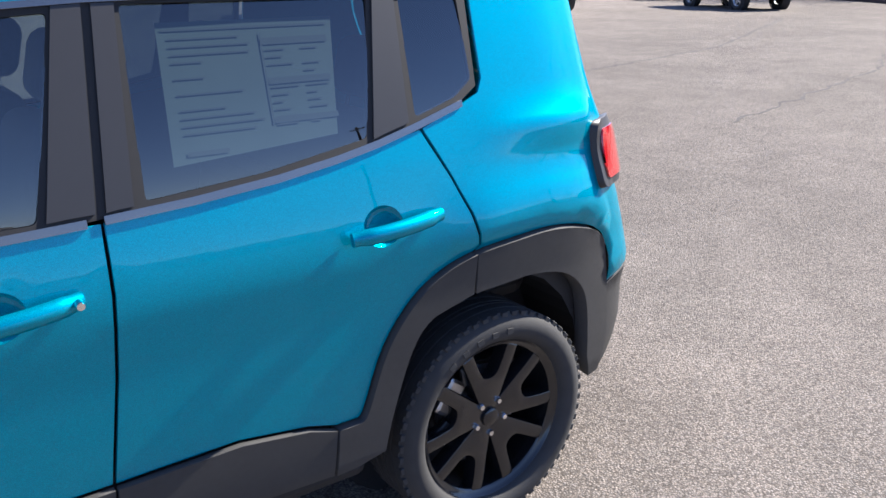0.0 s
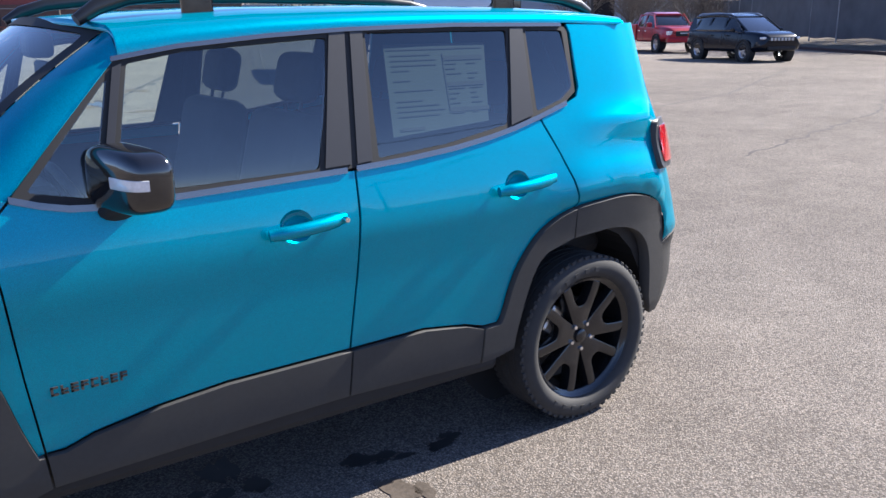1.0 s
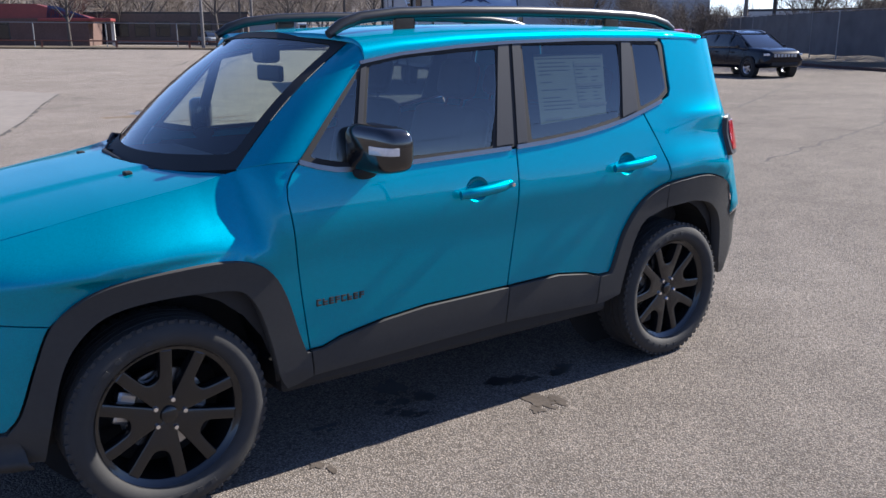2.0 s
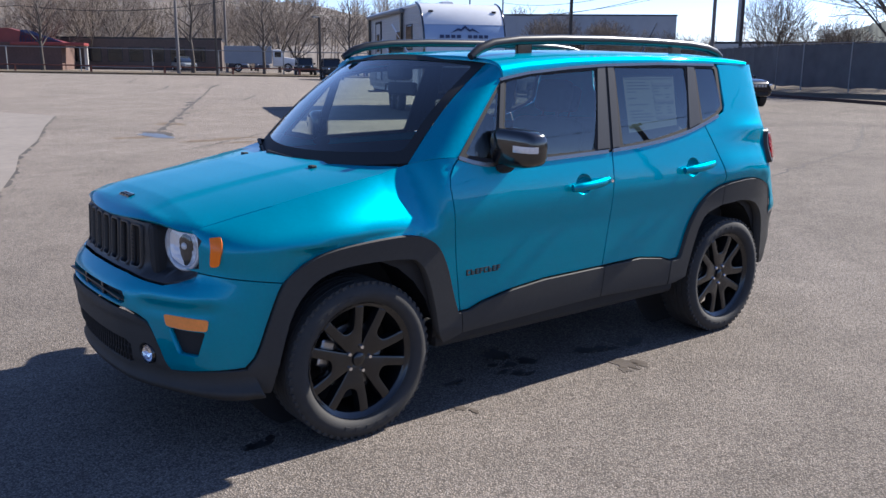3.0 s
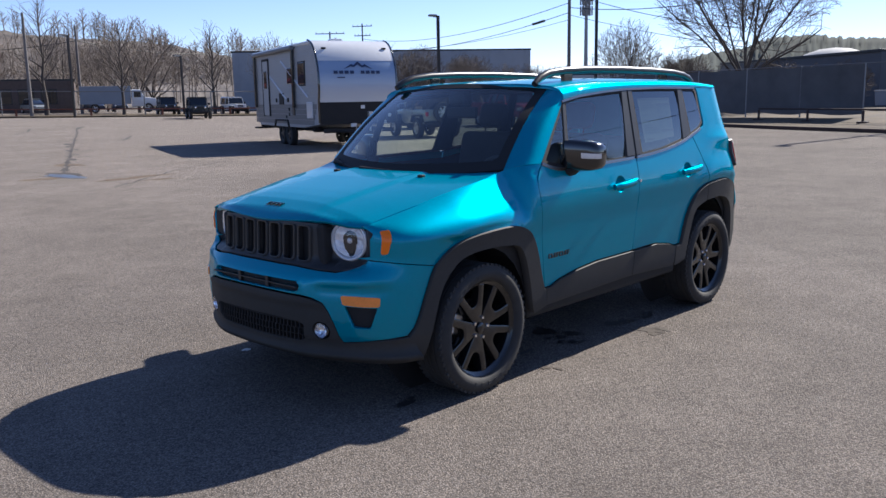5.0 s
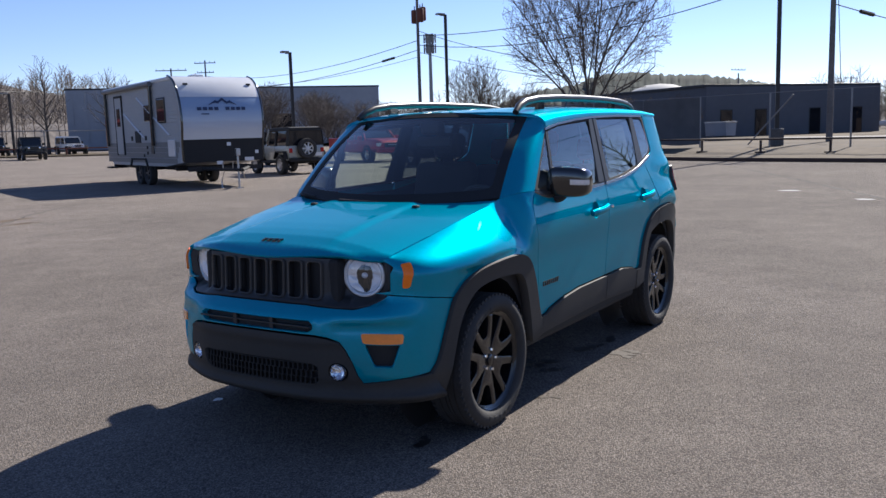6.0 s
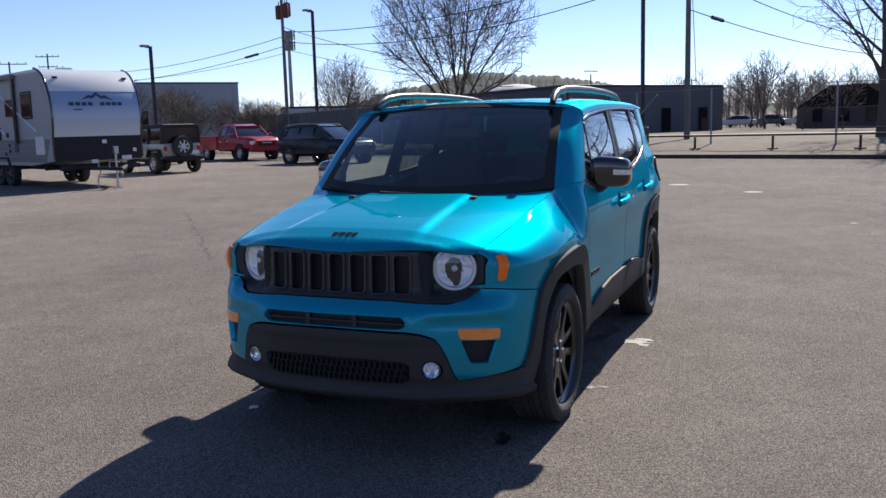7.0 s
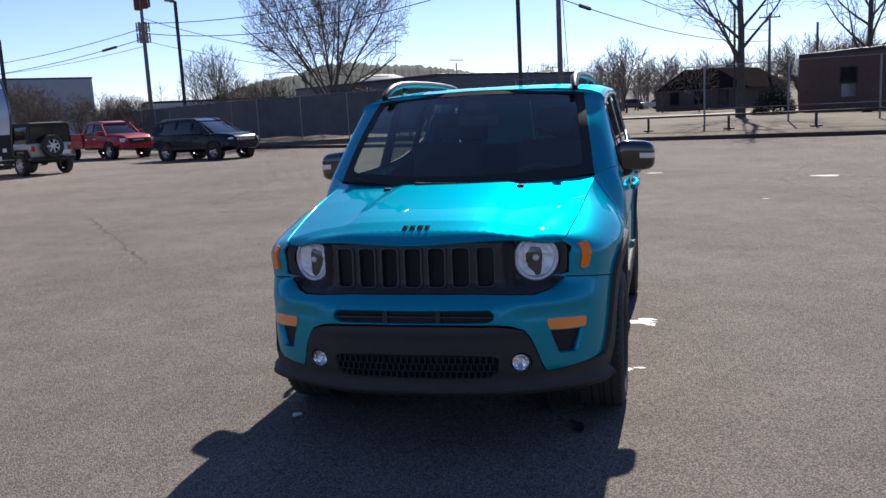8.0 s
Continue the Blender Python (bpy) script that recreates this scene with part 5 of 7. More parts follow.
def big_suv(m, paint, label):
    """A long five-door SUV, nose at +x, middle of the wheelbase at the origin."""
    c = thing("parked_suv", label, "car", m=m)
    b = bmesh.new()
    hull(b, [(-2.42, .78, .72, .60, 1.02, .13), (-2.36, .89, .82, .46, 1.15, .16), (-1.9, .97, .90, .36, 1.19, .15), (-.9, .98, .91, .34, 1.17, .15), (0, .98, .91, .34, 1.15, .15), (1.0, .98, .90, .34, 1.13, .15), (1.35, .97, .88, .34, 1.13, .16), (1.95, .95, .84, .36, 1.09, .18), (2.26, .90, .78, .42, 1.03, .18), (2.38, .82, .72, .50, .97, .15), (2.44, .70, .64, .58, .90, .12)], 7)
    body = part("body", b, paint, c, smooth=35)
    b = bmesh.new()
    hull(b, [(-2.38, .84, .62, 1.02, 1.34, .10), (-2.10, .88, .66, 1.04, 1.63, .12), (-1.2, .91, .71, 1.04, 1.70, .12), (-.4, .91, .71, 1.04, 1.71, .12), (.1, .90, .69, 1.04, 1.69, .12), (.5, .89, .68, 1.04, 1.60, .11), (1.38, .86, .74, 1.0, 1.13, .04)], 7)
    part("greenhouse", b, DARK_GLASS, c, smooth=35)
    b = bmesh.new()
    hull(b, [(-2.42, .56, .52, 1.57, 1.63, .02), (-2.1, .70, .60, 1.60, 1.71, .05), (-1.2, .74, .64, 1.63, 1.76, .06), (-.4, .74, .64, 1.64, 1.765, .06), (.1, .72, .62, 1.62, 1.735, .05), (.42, .69, .60, 1.58, 1.66, .03)], 7)
    part("roof", b, paint, c, smooth=40)
    for s in (-1, 1):
        for x0, x1, xt0, xt1 in ((-2.3, -1.75, -2.15, -1.95), (-1.0, -.86, -.92, -.82), (.06, .18, .05, .13), (1.22, 1.36, .44, .54)):
            b = bmesh.new()
            prism(b, [(x0, 1.08), (x1, 1.08), (xt1, 1.62), (xt0, 1.62)], .0, .012)
            for v in b.verts:
                v.co.y = s * (.905 - (v.co.z - 1.04) * .29 + v.co.y)
            bmesh.ops.recalc_face_normals(b, faces=b.faces[:])
            part("pillar", b, paint, c)
        b = bmesh.new()
        tube(b, [(-2.0, s * .62, 1.70), (-1.8, s * .62, 1.765), (-.8, s * .62, 1.79), (.1, s * .62, 1.76), (.35, s * .62, 1.68)], .02, 6)
        part("roof_rail", b, SILVER, c)
        b = bmesh.new()
        box(b, .80, 1.0, s * .98 - .02, s * 1.12 + .02, 1.08, 1.24, .04)
        part("door_mirror", b, paint, c)
        for x in (-.9, .12, 1.13):
            part("door_seam", box(bmesh.new(), x, x + .012, s * .971 - .004, s * .971 + .004, .45, 1.06), MATT, c)
        for x in (-.75, .28):
            part("door_handle", box(bmesh.new(), x, x + .2, s * .965 - .02, s * .965 + .02, .93, .97, .01), paint, c)
        for x in (1.48, -1.48):
            part("arch", lathe(bmesh.new(), [(.40, .70), (.46, .955), (.46, .985), (.40, .985), (.40, .70)], 28, pose(x, 0, .37, 0, 0, 0 if s > 0 else 180)), MATT, c)
            road_wheel(c, x, s * .86, .38, .26, SILVER, 5)
    grille = part("grille", box(bmesh.new(), 2.36, 2.44, -.55, .55, .76, .90, .02), MATT, c)
    for k in range(7):
        y = (k - 3) * .15
        part("slot", box(bmesh.new(), 2.43, 2.45, y - .05, y + .05, .78, .885, .01), SILVER, grille)
    lamp_part("headlight", c, WHITELENS, 2.20, 2.40, .68, .83, .91, .13)
    part("lower_intake", box(bmesh.new(), 2.38, 2.46, -.6, .6, .44, .58, .03), MATT, c)
    lamp_part("tail_light", c, REDLENS, -2.43, -2.36, .66, .92, 1.02, .18)
    part("dash_sticker", box(bmesh.new(), .88, .90, .2, .5, 1.3, 1.36), WHITE_PLATE, c)
    return c


def pickup(m, paint, label):
    """A four-door pickup, nose at +x."""
    c = thing("pickup_truck", label, "pickup truck", m=m)
    b = bmesh.new()
    hull(b, [(-.55, 1.0, .95, .5, 1.30, .12), (.2, 1.01, .95, .5, 1.29, .12), (1.35, 1.01, .93, .5, 1.28, .14), (2.2, 1.0, .90, .52, 1.24, .18), (2.70, .98, .86, .55, 1.18, .2), (2.86, .92, .80, .58, 1.10, .18), (2.93, .82, .72, .62, 1.02, .14)], 7)
    part("body", b, paint, c, smooth=35)
    b = bmesh.new()
    for s in (-1, 1):
        box(b, -2.85, -.6, s * .98 - .05, s * .98 + .03, .55, 1.32, .03)
    box(b, -2.92, -2.82, -.98, .98, .58, 1.32, .03)
    box(b, -2.85, -.6, -.95, .95, .6, .72)
    box(b, -.68, -.6, -.95, .95, .6, 1.32)
    part("bed", b, paint, c)
    b = bmesh.new()
    hull(b, [(-.58, .93, .70, 1.16, 1.80, .08), (-.2, .95, .74, 1.16, 1.86, .08), (.5, .95, .74, 1.16, 1.86, .08), (.95, .94, .70, 1.16, 1.80, .08), (1.6, .92, .84, 1.10, 1.2, .03)])
    part("greenhouse", b, DARK_GLASS, c, smooth=35)
    b = bmesh.new()
    hull(b, [(-.62, .74, .66, 1.70, 1.82, .04), (-.2, .78, .70, 1.76, 1.91, .06), (.5, .78, .70, 1.76, 1.91, .06), (1.0, .74, .64, 1.70, 1.83, .05)])
    part("roof", b, paint, c, smooth=40)
    for s in (-1, 1):
        for x0, x1, xt0, xt1 in ((-.62, -.42, -.6, -.44), (.22, .34, .22, .32), (1.55, 1.68, .92, 1.02)):
            b = bmesh.new()
            prism(b, [(x0, 1.18), (x1, 1.18), (xt1, 1.82), (xt0, 1.82)], 0, .03)
            for v in b.verts:
                v.co.y = s * (.95 - (v.co.z - 1.16) * .30 + v.co.y)
            bmesh.ops.recalc_face_normals(b, faces=b.faces[:])
            part("pillar", b, paint, c)
        part("door_mirror", box(bmesh.new(), 1.2, 1.42, s * 1.02 - .0 if s > 0 else -1.26, 1.26 if s > 0 else -1.02, 1.2, 1.42, .04), paint, c)
        for x in (-.5, .28, 1.4):
            part("door_seam", box(bmesh.new(), x, x + .014, s * 1.008 - .004, s * 1.008 + .004, .6, 1.18), MATT, c)
        for x in (-.35, .45):
            part("door_handle", box(bmesh.new(), x, x + .22, s * 1.005 - .02, s * 1.005 + .02, 1.0, 1.05, .01), CHROME, c)
        for x in (1.85, -1.82):
            part("arch", lathe(bmesh.new(), [(.44, .72), (.49, 1.0), (.49, 1.03), (.44, 1.03), (.44, .72)], 28, pose(x, 0, .42, 0, 0, 0 if s > 0 else 180)), MATT, c)
            road_wheel(c, x, s * .9, .41, .28, SILVER, 6)
    part("grille", box(bmesh.new(), 2.86, 2.97, -.5, .5, .78, 1.03, .04), MATT, c)
    part("grille_badge", box(bmesh.new(), 2.96, 2.985, -.3, .3, .90, .95, .01), SILVER, c)
    part("bumper", box(bmesh.new(), 2.75, 3.02, -.92, .92, .50, .72, .05), paint, c)
    lamp_part("headlight", c, WHITELENS, 2.72, 2.93, .72, .84, 1.02, .17)
    return c


def offroader(m, paint, label, short=False, top=SOFT_TOP):
    """A square-built off-roader with a flat grille, round lamps, flared arches and a spare wheel behind; nose at +x."""
    c = thing("off_roader", label, "car", m=m)
    L = 0 if not short else .5
    r = -2.1 + L
    b = bmesh.new()
    box(b, r, .62, -.78, .78, .55, 1.15, .05)
    part("tub", b, paint, c, smooth=40)
    b = bmesh.new()
    hull(b, [(.6, .74, .70, .62, 1.17, .06), (1.2, .70, .64, .62, 1.14, .07), (1.85, .64, .58, .62, 1.10, .07)])
    part("bonnet", b, paint, c, smooth=40)
    b = bmesh.new()
    hull(b, [(r + .02, .76, .68, 1.12, 1.80, .06), (r + .3, .76, .69, 1.12, 1.84, .06), (.25, .76, .69, 1.12, 1.83, .06), (.62, .75, .70, 1.12, 1.16, .02)])
    part("greenhouse", b, DARK_GLASS, c, smooth=35)
    b = bmesh.new()
    hull(b, [(r - .02, .70, .67, 1.72, 1.84, .04), (r + .3, .73, .68, 1.72, 1.88, .05), (.30, .73, .68, 1.70, 1.86, .05)])
    part("top", b, top, c, smooth=40)
    for s in (-1, 1):
        for x0, x1, xt0, xt1, mt in ((r - .01, r + .22, r, r + .2, top), (-.62 + L * .3, -.48 + L * .3, -.6 + L * .3, -.5 + L * .3, top), (.56, .66, .24, .34, paint)):
            b = bmesh.new()
            prism(b, [(x0, 1.13), (x1, 1.13), (xt1, 1.78), (xt0, 1.78)], 0, .03)
            for v in b.verts:
                v.co.y = s * (.765 - (v.co.z - 1.12) * .1 + v.co.y)
            bmesh.ops.recalc_face_normals(b, faces=b.faces[:])
            part("pillar", b, mt, c)
        for x, z in ((1.45, .42), (r + .62, .42)):
            b = bmesh.new()
            prism(b, [(x - .58, .62), (x - .42, .93), (x + .36, .93), (x + .55, .62), (x + .48, .62), (x + .33, .87), (x - .39, .87), (x - .50, .62)], .70 * s, .93 * s, .012)
            part("fender_flare", b, MATT, c)
            road_wheel(c, x, s * .80, .40, .25, SILVER, 7)
        part("side_step", box(bmesh.new(), r + 1.15, .9, s * .80 - .06, s * .80 + .06, .46, .54, .02), MATT, c)
        part("door_mirror", box(bmesh.new(), .42, .52, .80 if s > 0 else -1.0, 1.0 if s > 0 else -.80, 1.18, 1.36, .03), MATT, c)
        part("door_seam", box(bmesh.new(), -.5 + L * .3, -.487 + L * .3, s * .782 - .004, s * .782 + .004, .62, 1.13), MATT, c)
        part("tail_light", box(bmesh.new(), r - .04, r + .02, .62 if s > 0 else -.76, .76 if s > 0 else -.62, .86, 1.04, .02), REDLENS, c)
        part("headlight", lathe(bmesh.new(), [(0, .03), (.07, .02), (.085, 0), (.085, -.05)], 18, pose(1.87, s * .40, .98, 0, 0, -90)), CHROME, c, smooth=40)
    g = part("grille", box(bmesh.new(), 1.82, 1.88, -.56, .56, .70, 1.10, .03), paint, c)
    for k in range(7):
        y = (k - 3) * .082
        part("slot", box(bmesh.new(), 1.872, 1.888, y - .027, y + .027, .80, 1.05, .008), MATT, g)
    part("front_bumper", box(bmesh.new(), 1.86, 2.06, -.80, .80, .50, .68, .04), MATT, c)
    part("rear_bumper", box(bmesh.new(), r - .16, r + .02, -.80, .80, .50, .66, .04), MATT, c)
    b = bmesh.new()
    mm = pose(r - .17, .06, 1.02, 0, 0, 90)
    lathe(b, [(.24, .09), (.33, .12), (.39, .10), (.40, .06), (.40, -.06), (.38, -.10), (.2, -.10)], 30, mm)
    sp = part("spare_wheel", b, RUBBER, c, "spare wheel on the tail door", 40)
    b = bmesh.new()
    lathe(b, [(.22, .05), (.25, .085), (.265, .08), (.25, -.02)], 28, mm)
    for k in range(7):
        prism(b, [(.03, -.03), (.24, -.025), (.24, .025), (.03, .03)], .05, .085, 0, mm @ Matrix.Rotation(2 * math.pi * k / 7, 4, "Y"))
    lathe(b, [(0, .09), (.06, .085), (.06, .03)], 14, mm)
    part("rim", b, SILVER, sp)
    part("rear_plate", box(bmesh.new(), r - .17, r - .155, -.60, -.30, .72, .86), WHITE_PLATE, c)
    part("chassis", box(bmesh.new(), r + .1, 1.8, -.5, .5, .42, .62, .03), MATT, c)
    return c


def heading(fx, fy):
    return math.degrees(math.atan2(fy, fx))


def at_ground(x, y, yaw):
    return pose(x, y, rise(x, y), 0, 0, yaw)


yaw = heading(-.91, -2.82)
big_suv(at_ground(29.55, 18.1, yaw), CAR_BLACK, "glossy black SUV with silver wheels parked near the fence")
pickup(at_ground(34.6, 26.6, heading(-.42, -.91)), CAR_RED, "red crew-cab pickup truck parked near the fence")
offroader(at_ground(22.7, 21.5, heading(.37, .93)), CAR_GREY, "grey-green off-roader with black soft top and spare wheel", short=True)
offroader(at_ground(30.2, 28.6, heading(-.5, -.87)), CAR_WHITE, "white off-roader parked beside a red pickup", short=True)
offroader(at_ground(37.2, 63.2, heading(-.42, -.91)), CAR_DARK, "dark off-roader parked alone facing the lot")
offroader(at_ground(41.2, 75.4, heading(-.36, -.93)), CAR_DARK, "dark off-roader in a row at the far side")
offroader(at_ground(47, 72.4, heading(-.25, -.97)), CAR_WHITE, "white off-roader in a row at the far side", top=CAR_WHITE)


def plain_car(m, paint, label, h=1.45):
    """A far-off saloon or small van."""
    c = thing("parked_car", label, "car", "far parked cars", m)
    k = h / 1.45
    b = bmesh.new()
    hull(b, [(-2.2, .75, .7, .4, .85, .1), (-1.8, .86, .82, .3, .95, .1), (0, .88, .84, .28, .95, .1), (1.2, .87, .82, .28, .92, .1), (2.0, .82, .75, .32, .82, .12), (2.2, .7, .65, .4, .7, .1)])
    part("body", b, paint, c, smooth=40)
    b = bmesh.new()
    hull(b, [(-1.9, .78, .6, .88, 1.0, .04), (-1.2, .8, .6, .88, 1.38 * k, .08), (.1, .8, .6, .88, 1.42 * k, .08), (1.1, .78, .7, .86, .96, .03)])
    part("greenhouse", b, DARK_GLASS, c, smooth=40)
    b = bmesh.new()
    hull(b, [(-1.2, .60, .55, 1.34 * k, 1.42 * k, .03), (.1, .62, .56, 1.38 * k, 1.46 * k, .03)])
    part("roof", b, paint, c, smooth=40)
    for s in (-1, 1):
        for x in (1.35, -1.35):
            road_wheel(c, x, s * .78, .32, .2, SILVER, 5)
        lamp_part("headlight", c, WHITELENS, 2.08, 2.2, .6, .62, .74, .1)
        break
    return c


plain_car(pose(20.2, 104, .8, 0, 0, 282), CAR_WHITE, "white hatchback parked beyond the fence", 1.7)
for x, y, p, yw, h in ((41.4, 92.4, CAR_BLUE, 262, 1.45), (44.0, 91.7, CAR_BLUE, 255, 1.5), (36, 95, CAR_GREY, 270, 1.6), (108, -1.5, CAR_WHITE, 60, 1.45), (110, 2.5, CAR_BLUE, 70, 1.45), (106, 6, CAR_WHITE, 65, 1.45), (109, -6, CAR_GREY, 75, 1.5)):
    z = .75 if y > 50 else .42
    plain_car(pose(x, y, z, 0, 0, yw), p, "distant parked car beyond the fence", h)


# ---- travel trailer ----
TR_WHITE = material("trailer_gelcoat", (.62, .63, .64), .35, coat=.5, grain=.05, scale=3)
TR_BLUE = material("trailer_reflected_blue", (.20, .28, .42), .3, coat=.6)
# a reflection painted into the front's colour: blue above, fading to pale below
gn, gl = TR_BLUE.node_tree.nodes, TR_BLUE.node_tree.links
gc, gs, gr, gm = gn.new("ShaderNodeTexCoord"), gn.new("ShaderNodeSeparateXYZ"), gn.new("ShaderNodeMapRange"), gn.new("ShaderNodeMix")
gl.new(gc.outputs["Object"], gs.inputs[0]), gl.new(gs.outputs[2], gr.inputs["Value"])
gr.inputs["From Min"].default_value, gr.inputs["From Max"].default_value = 1.45, 2.3
gm.data_type = "RGBA"
gm.inputs[6].default_value, gm.inputs[7].default_value = (.58, .60, .62, 1), (.24, .33, .48, 1)
gl.new(gr.outputs[0], gm.inputs[0]), gl.new(gm.outputs[2], gn["Principled BSDF"].inputs["Base Color"])
TR_SIDE = material("trailer_siding", (.34, .345, .35), .5, grain=.06, scale=4)
TR_GREY = material("trailer_lower_siding", (.15, .155, .16), .5, grain=.08, scale=4)
NAVY = material("navy_print", (.02, .035, .09), .5)


def trailer(m):
    c = thing("travel_trailer", "white and grey travel trailer whose curved front has a blue reflection painted in", "trailer", m=m)
    W, L = 1.22, 7.7
    prof = [(.03, .80), (.03, 1.38), (.10, 1.8), (.06, 2.3), (-.12, 2.75), (-.42, 3.08), (-.85, 3.24)]
    shell = [(-L, .95), (-L, 3.05), (-.85, 3.20)] + [(x - .06, z) for x, z in reversed(prof[:-1])][0:5] + [(-.04, 1.35), (-.04, .75), (-1.6, .62), (-L + .6, .62)]
    b = bmesh.new()
    prism(b, shell, -W, W, .02)
    part("shell", b, TR_SIDE, c)
    # siding boards on both long sides
    for s in (-1, 1):
        for k in range(16):
            z = 1.38 + k * .105
            x1 = -.10 if z < 2.2 else -.10 - (z - 2.2) ** 1.6 * .6
            if z < 3.0:
                part("siding_board", box(bmesh.new(), -L + .02, x1 - .08, s * W - .008, s * W + .014, z, z + .094, .006), TR_SIDE, c)
        for k in range(4):
            z = .72 + k * .16
            part("lower_panel", box(bmesh.new(), -L + .02, -.5 + .1 * k, s * W - .006, s * W + .010, z, z + .15, .004), TR_GREY, c)
        b = bmesh.new()
        pts = [(x - .01, s * (W + .0), z) for x, z in catmull([(.03, .5)] + prof + [(-1.4, 3.3)], 6)]
        tube(b, pts, .035, 8)
        part("corner_moulding", b, BLACK, c, smooth=60)
    part("roof_edge", box(bmesh.new(), -L - .03, -.7, -W - .03, W + .03, 3.12, 3.22, .03), TR_WHITE, c)
    # curved front
    def front(z0, z1, mat, name, out=.0):
        b, rows = bmesh.new(), []
        pr = catmull([(.02, .3)] + prof + [(-1.6, 3.3)], 12)
        zs = [z0 + (z1 - z0) * i / 14 for i in range(15)]
        for z in zs:
            x = np.interp(z, pr[:, 1], pr[:, 0]) + out
            rows.append([b.verts.new((x + .10 * (1 - (y / W) ** 2), y, z)) for y in np.linspace(-W + .01, W - .01, 13)])
        for p, q in zip(rows, rows[1:]):
            for i in range(12):
                b.faces.new((p[i], p[i + 1], q[i + 1], q[i]))
        return part(name, b, mat, c, smooth=60)
    front(.75, 1.40, MATT, "lower_front")
    front(1.40, 2.62, TR_BLUE, "reflected_blue_front", .004)
    front(2.60, 3.20, TR_WHITE, "white_front_cap", .012)
    # plain mountain mark and bars where the maker's name stands
    def fx(y, z, out=.03):
        pr = catmull([(.02, .3)] + prof + [(-1.6, 3.3)], 12)
        return np.interp(z, pr[:, 1], pr[:, 0]) + .10 * (1 - (y / W) ** 2) + out
    def decal(name, pts, mat):
        b = bmesh.new()
        b.faces.new([b.verts.new((fx(y, z), y, z)) for y, z in pts])
        bmesh.ops.recalc_face_normals(b, faces=b.faces[:])
        part(name, b, mat, c)
    decal("mountain_mark", [(.42, 2.36), (.20, 2.50), (.12, 2.46), (-.02, 2.58), (-.14, 2.48), (-.24, 2.50), (-.46, 2.36), (-.25, 2.43), (-.15, 2.41), (-.02, 2.50), (.1, 2.40), (.2, 2.43)], NAVY)
    for k in range(9):
        if k != 4:
            y = .66 - k * .165
            decal("name_bar", [(y, 2.22), (y - .12, 2.22), (y - .12, 2.31), (y, 2.31)], NAVY)
    decal("name_bar", [(-.45, 2.10), (-.68, 2.10), (-.68, 2.13), (-.45, 2.13)], NAVY)
    for y in (.95, -.95):
        part("marker_lamp", box(bmesh.new(), fx(y, 2.98), fx(y, 2.98) + .04, y - .07, y + .07, 2.95, 3.0, .01), MATT, c)
    for y, z, w in ((.1, 1.25, .06), (.72, .80, .14), (.98, 1.0, .05), (-.2, .72, .09)):
        part("decal_plate", box(bmesh.new(), fx(y, z, 0), fx(y, z, 0) + .02, y - w, y + w, z - .05, z + .05), WHITE_PLATE, c)
    # right side (y < 0): door, windows, awning arms, vents
    s = -1
    def on_side(name, x0, x1, z0, z1, mat, d=.03, bev=.01):
        return part(name, box(bmesh.new(), x0, x1, s * W - d, s * W + .0, z0, z1, bev) if s < 0 else None, mat, c)
    door = on_side("entry_door", -6.35, -5.6, .98, 2.85, TR_SIDE, .035)
    part("door_frame", box(bmesh.new(), -6.42, -6.34, -W - .045, -W, .95, 2.9, .008), MATT, door)
    part("door_frame", box(bmesh.new(), -5.61, -5.53, -W - .045, -W, .95, 2.9, .008), MATT, door)
    part("door_frame", box(bmesh.new(), -6.42, -5.53, -W - .045, -W, 2.84, 2.92, .008), MATT, door)
    part("door_window", box(bmesh.new(), -6.15, -5.8, -W - .05, -W - .03, 1.9, 2.5, .02), DARK_GLASS, door)
    for x in (-7.3, -2.35):
        a = part("awning_arm", box(bmesh.new(), x - .05, x + .05, -W - .12, -W - .03, 1.25, 3.1, .015), BLACK, c)
    b = bmesh.new()
    tube(b, [(-7.4, -W - .10, 3.1), (-2.25, -W - .10, 3.1)], .07, 10)
    part("awning_roll", b, TR_GREY, c, smooth=50)
    w = on_side("side_window", -1.95, -1.25, 1.95, 2.62, DARK_GLASS, .04, .02)
    part("window_frame", box(bmesh.new(), -1.99, -1.21, -W - .03, -W, 1.91, 2.66, .02), MATT, w)
    on_side("side_window", -3.2, -2.7, 2.0, 2.5, DARK_GLASS, .04, .02)
    on_side("fridge_vent", -4.3, -3.75, 1.35, 1.72, MATT, .03)
    on_side("outlet_cover", -3.3, -3.15, 1.42, 1.56, MATT, .03)
    on_side("outlet_cover", -4.75, -4.6, 1.42, 1.56, MATT, .03)
    for x, z in ((-3.2, 1.15), (-3.2, .98), (-3.55, .9)):
        on_side("outlet_cover", x, x + .09, z, z + .09, MATT, .025, .005)
    on_side("furnace_vent", -2.75, -2.5, 1.0, 1.3, GRILLE, .03)
    on_side("storage_door", -1.15, -.55, .92, 1.42, TR_WHITE, .035, .03)
    for x0, z0, x1, z1 in ((-5.4, 2.3, -3.4, 1.5), (-3.9, 2.75, -1.0, 1.55)):
        b = bmesh.new()
        tube(b, [(x0, -W - .016, z0), (x1, -W - .016, z1)], .035, 4, flat=1)
        part("side_stripe", b, TR_WHITE, c)
    # running gear
    b = bmesh.new()
    for y in (-.75, .75):
        box(b, -L + .1, .1, y - .05, y + .05, .50, .64)
    for x in (-L + .2, -5, -3, -1, .05):
        box(b, x - .04, x + .04, -1.1, 1.1, .50, .62)
    part("chassis", b, MATT, c)
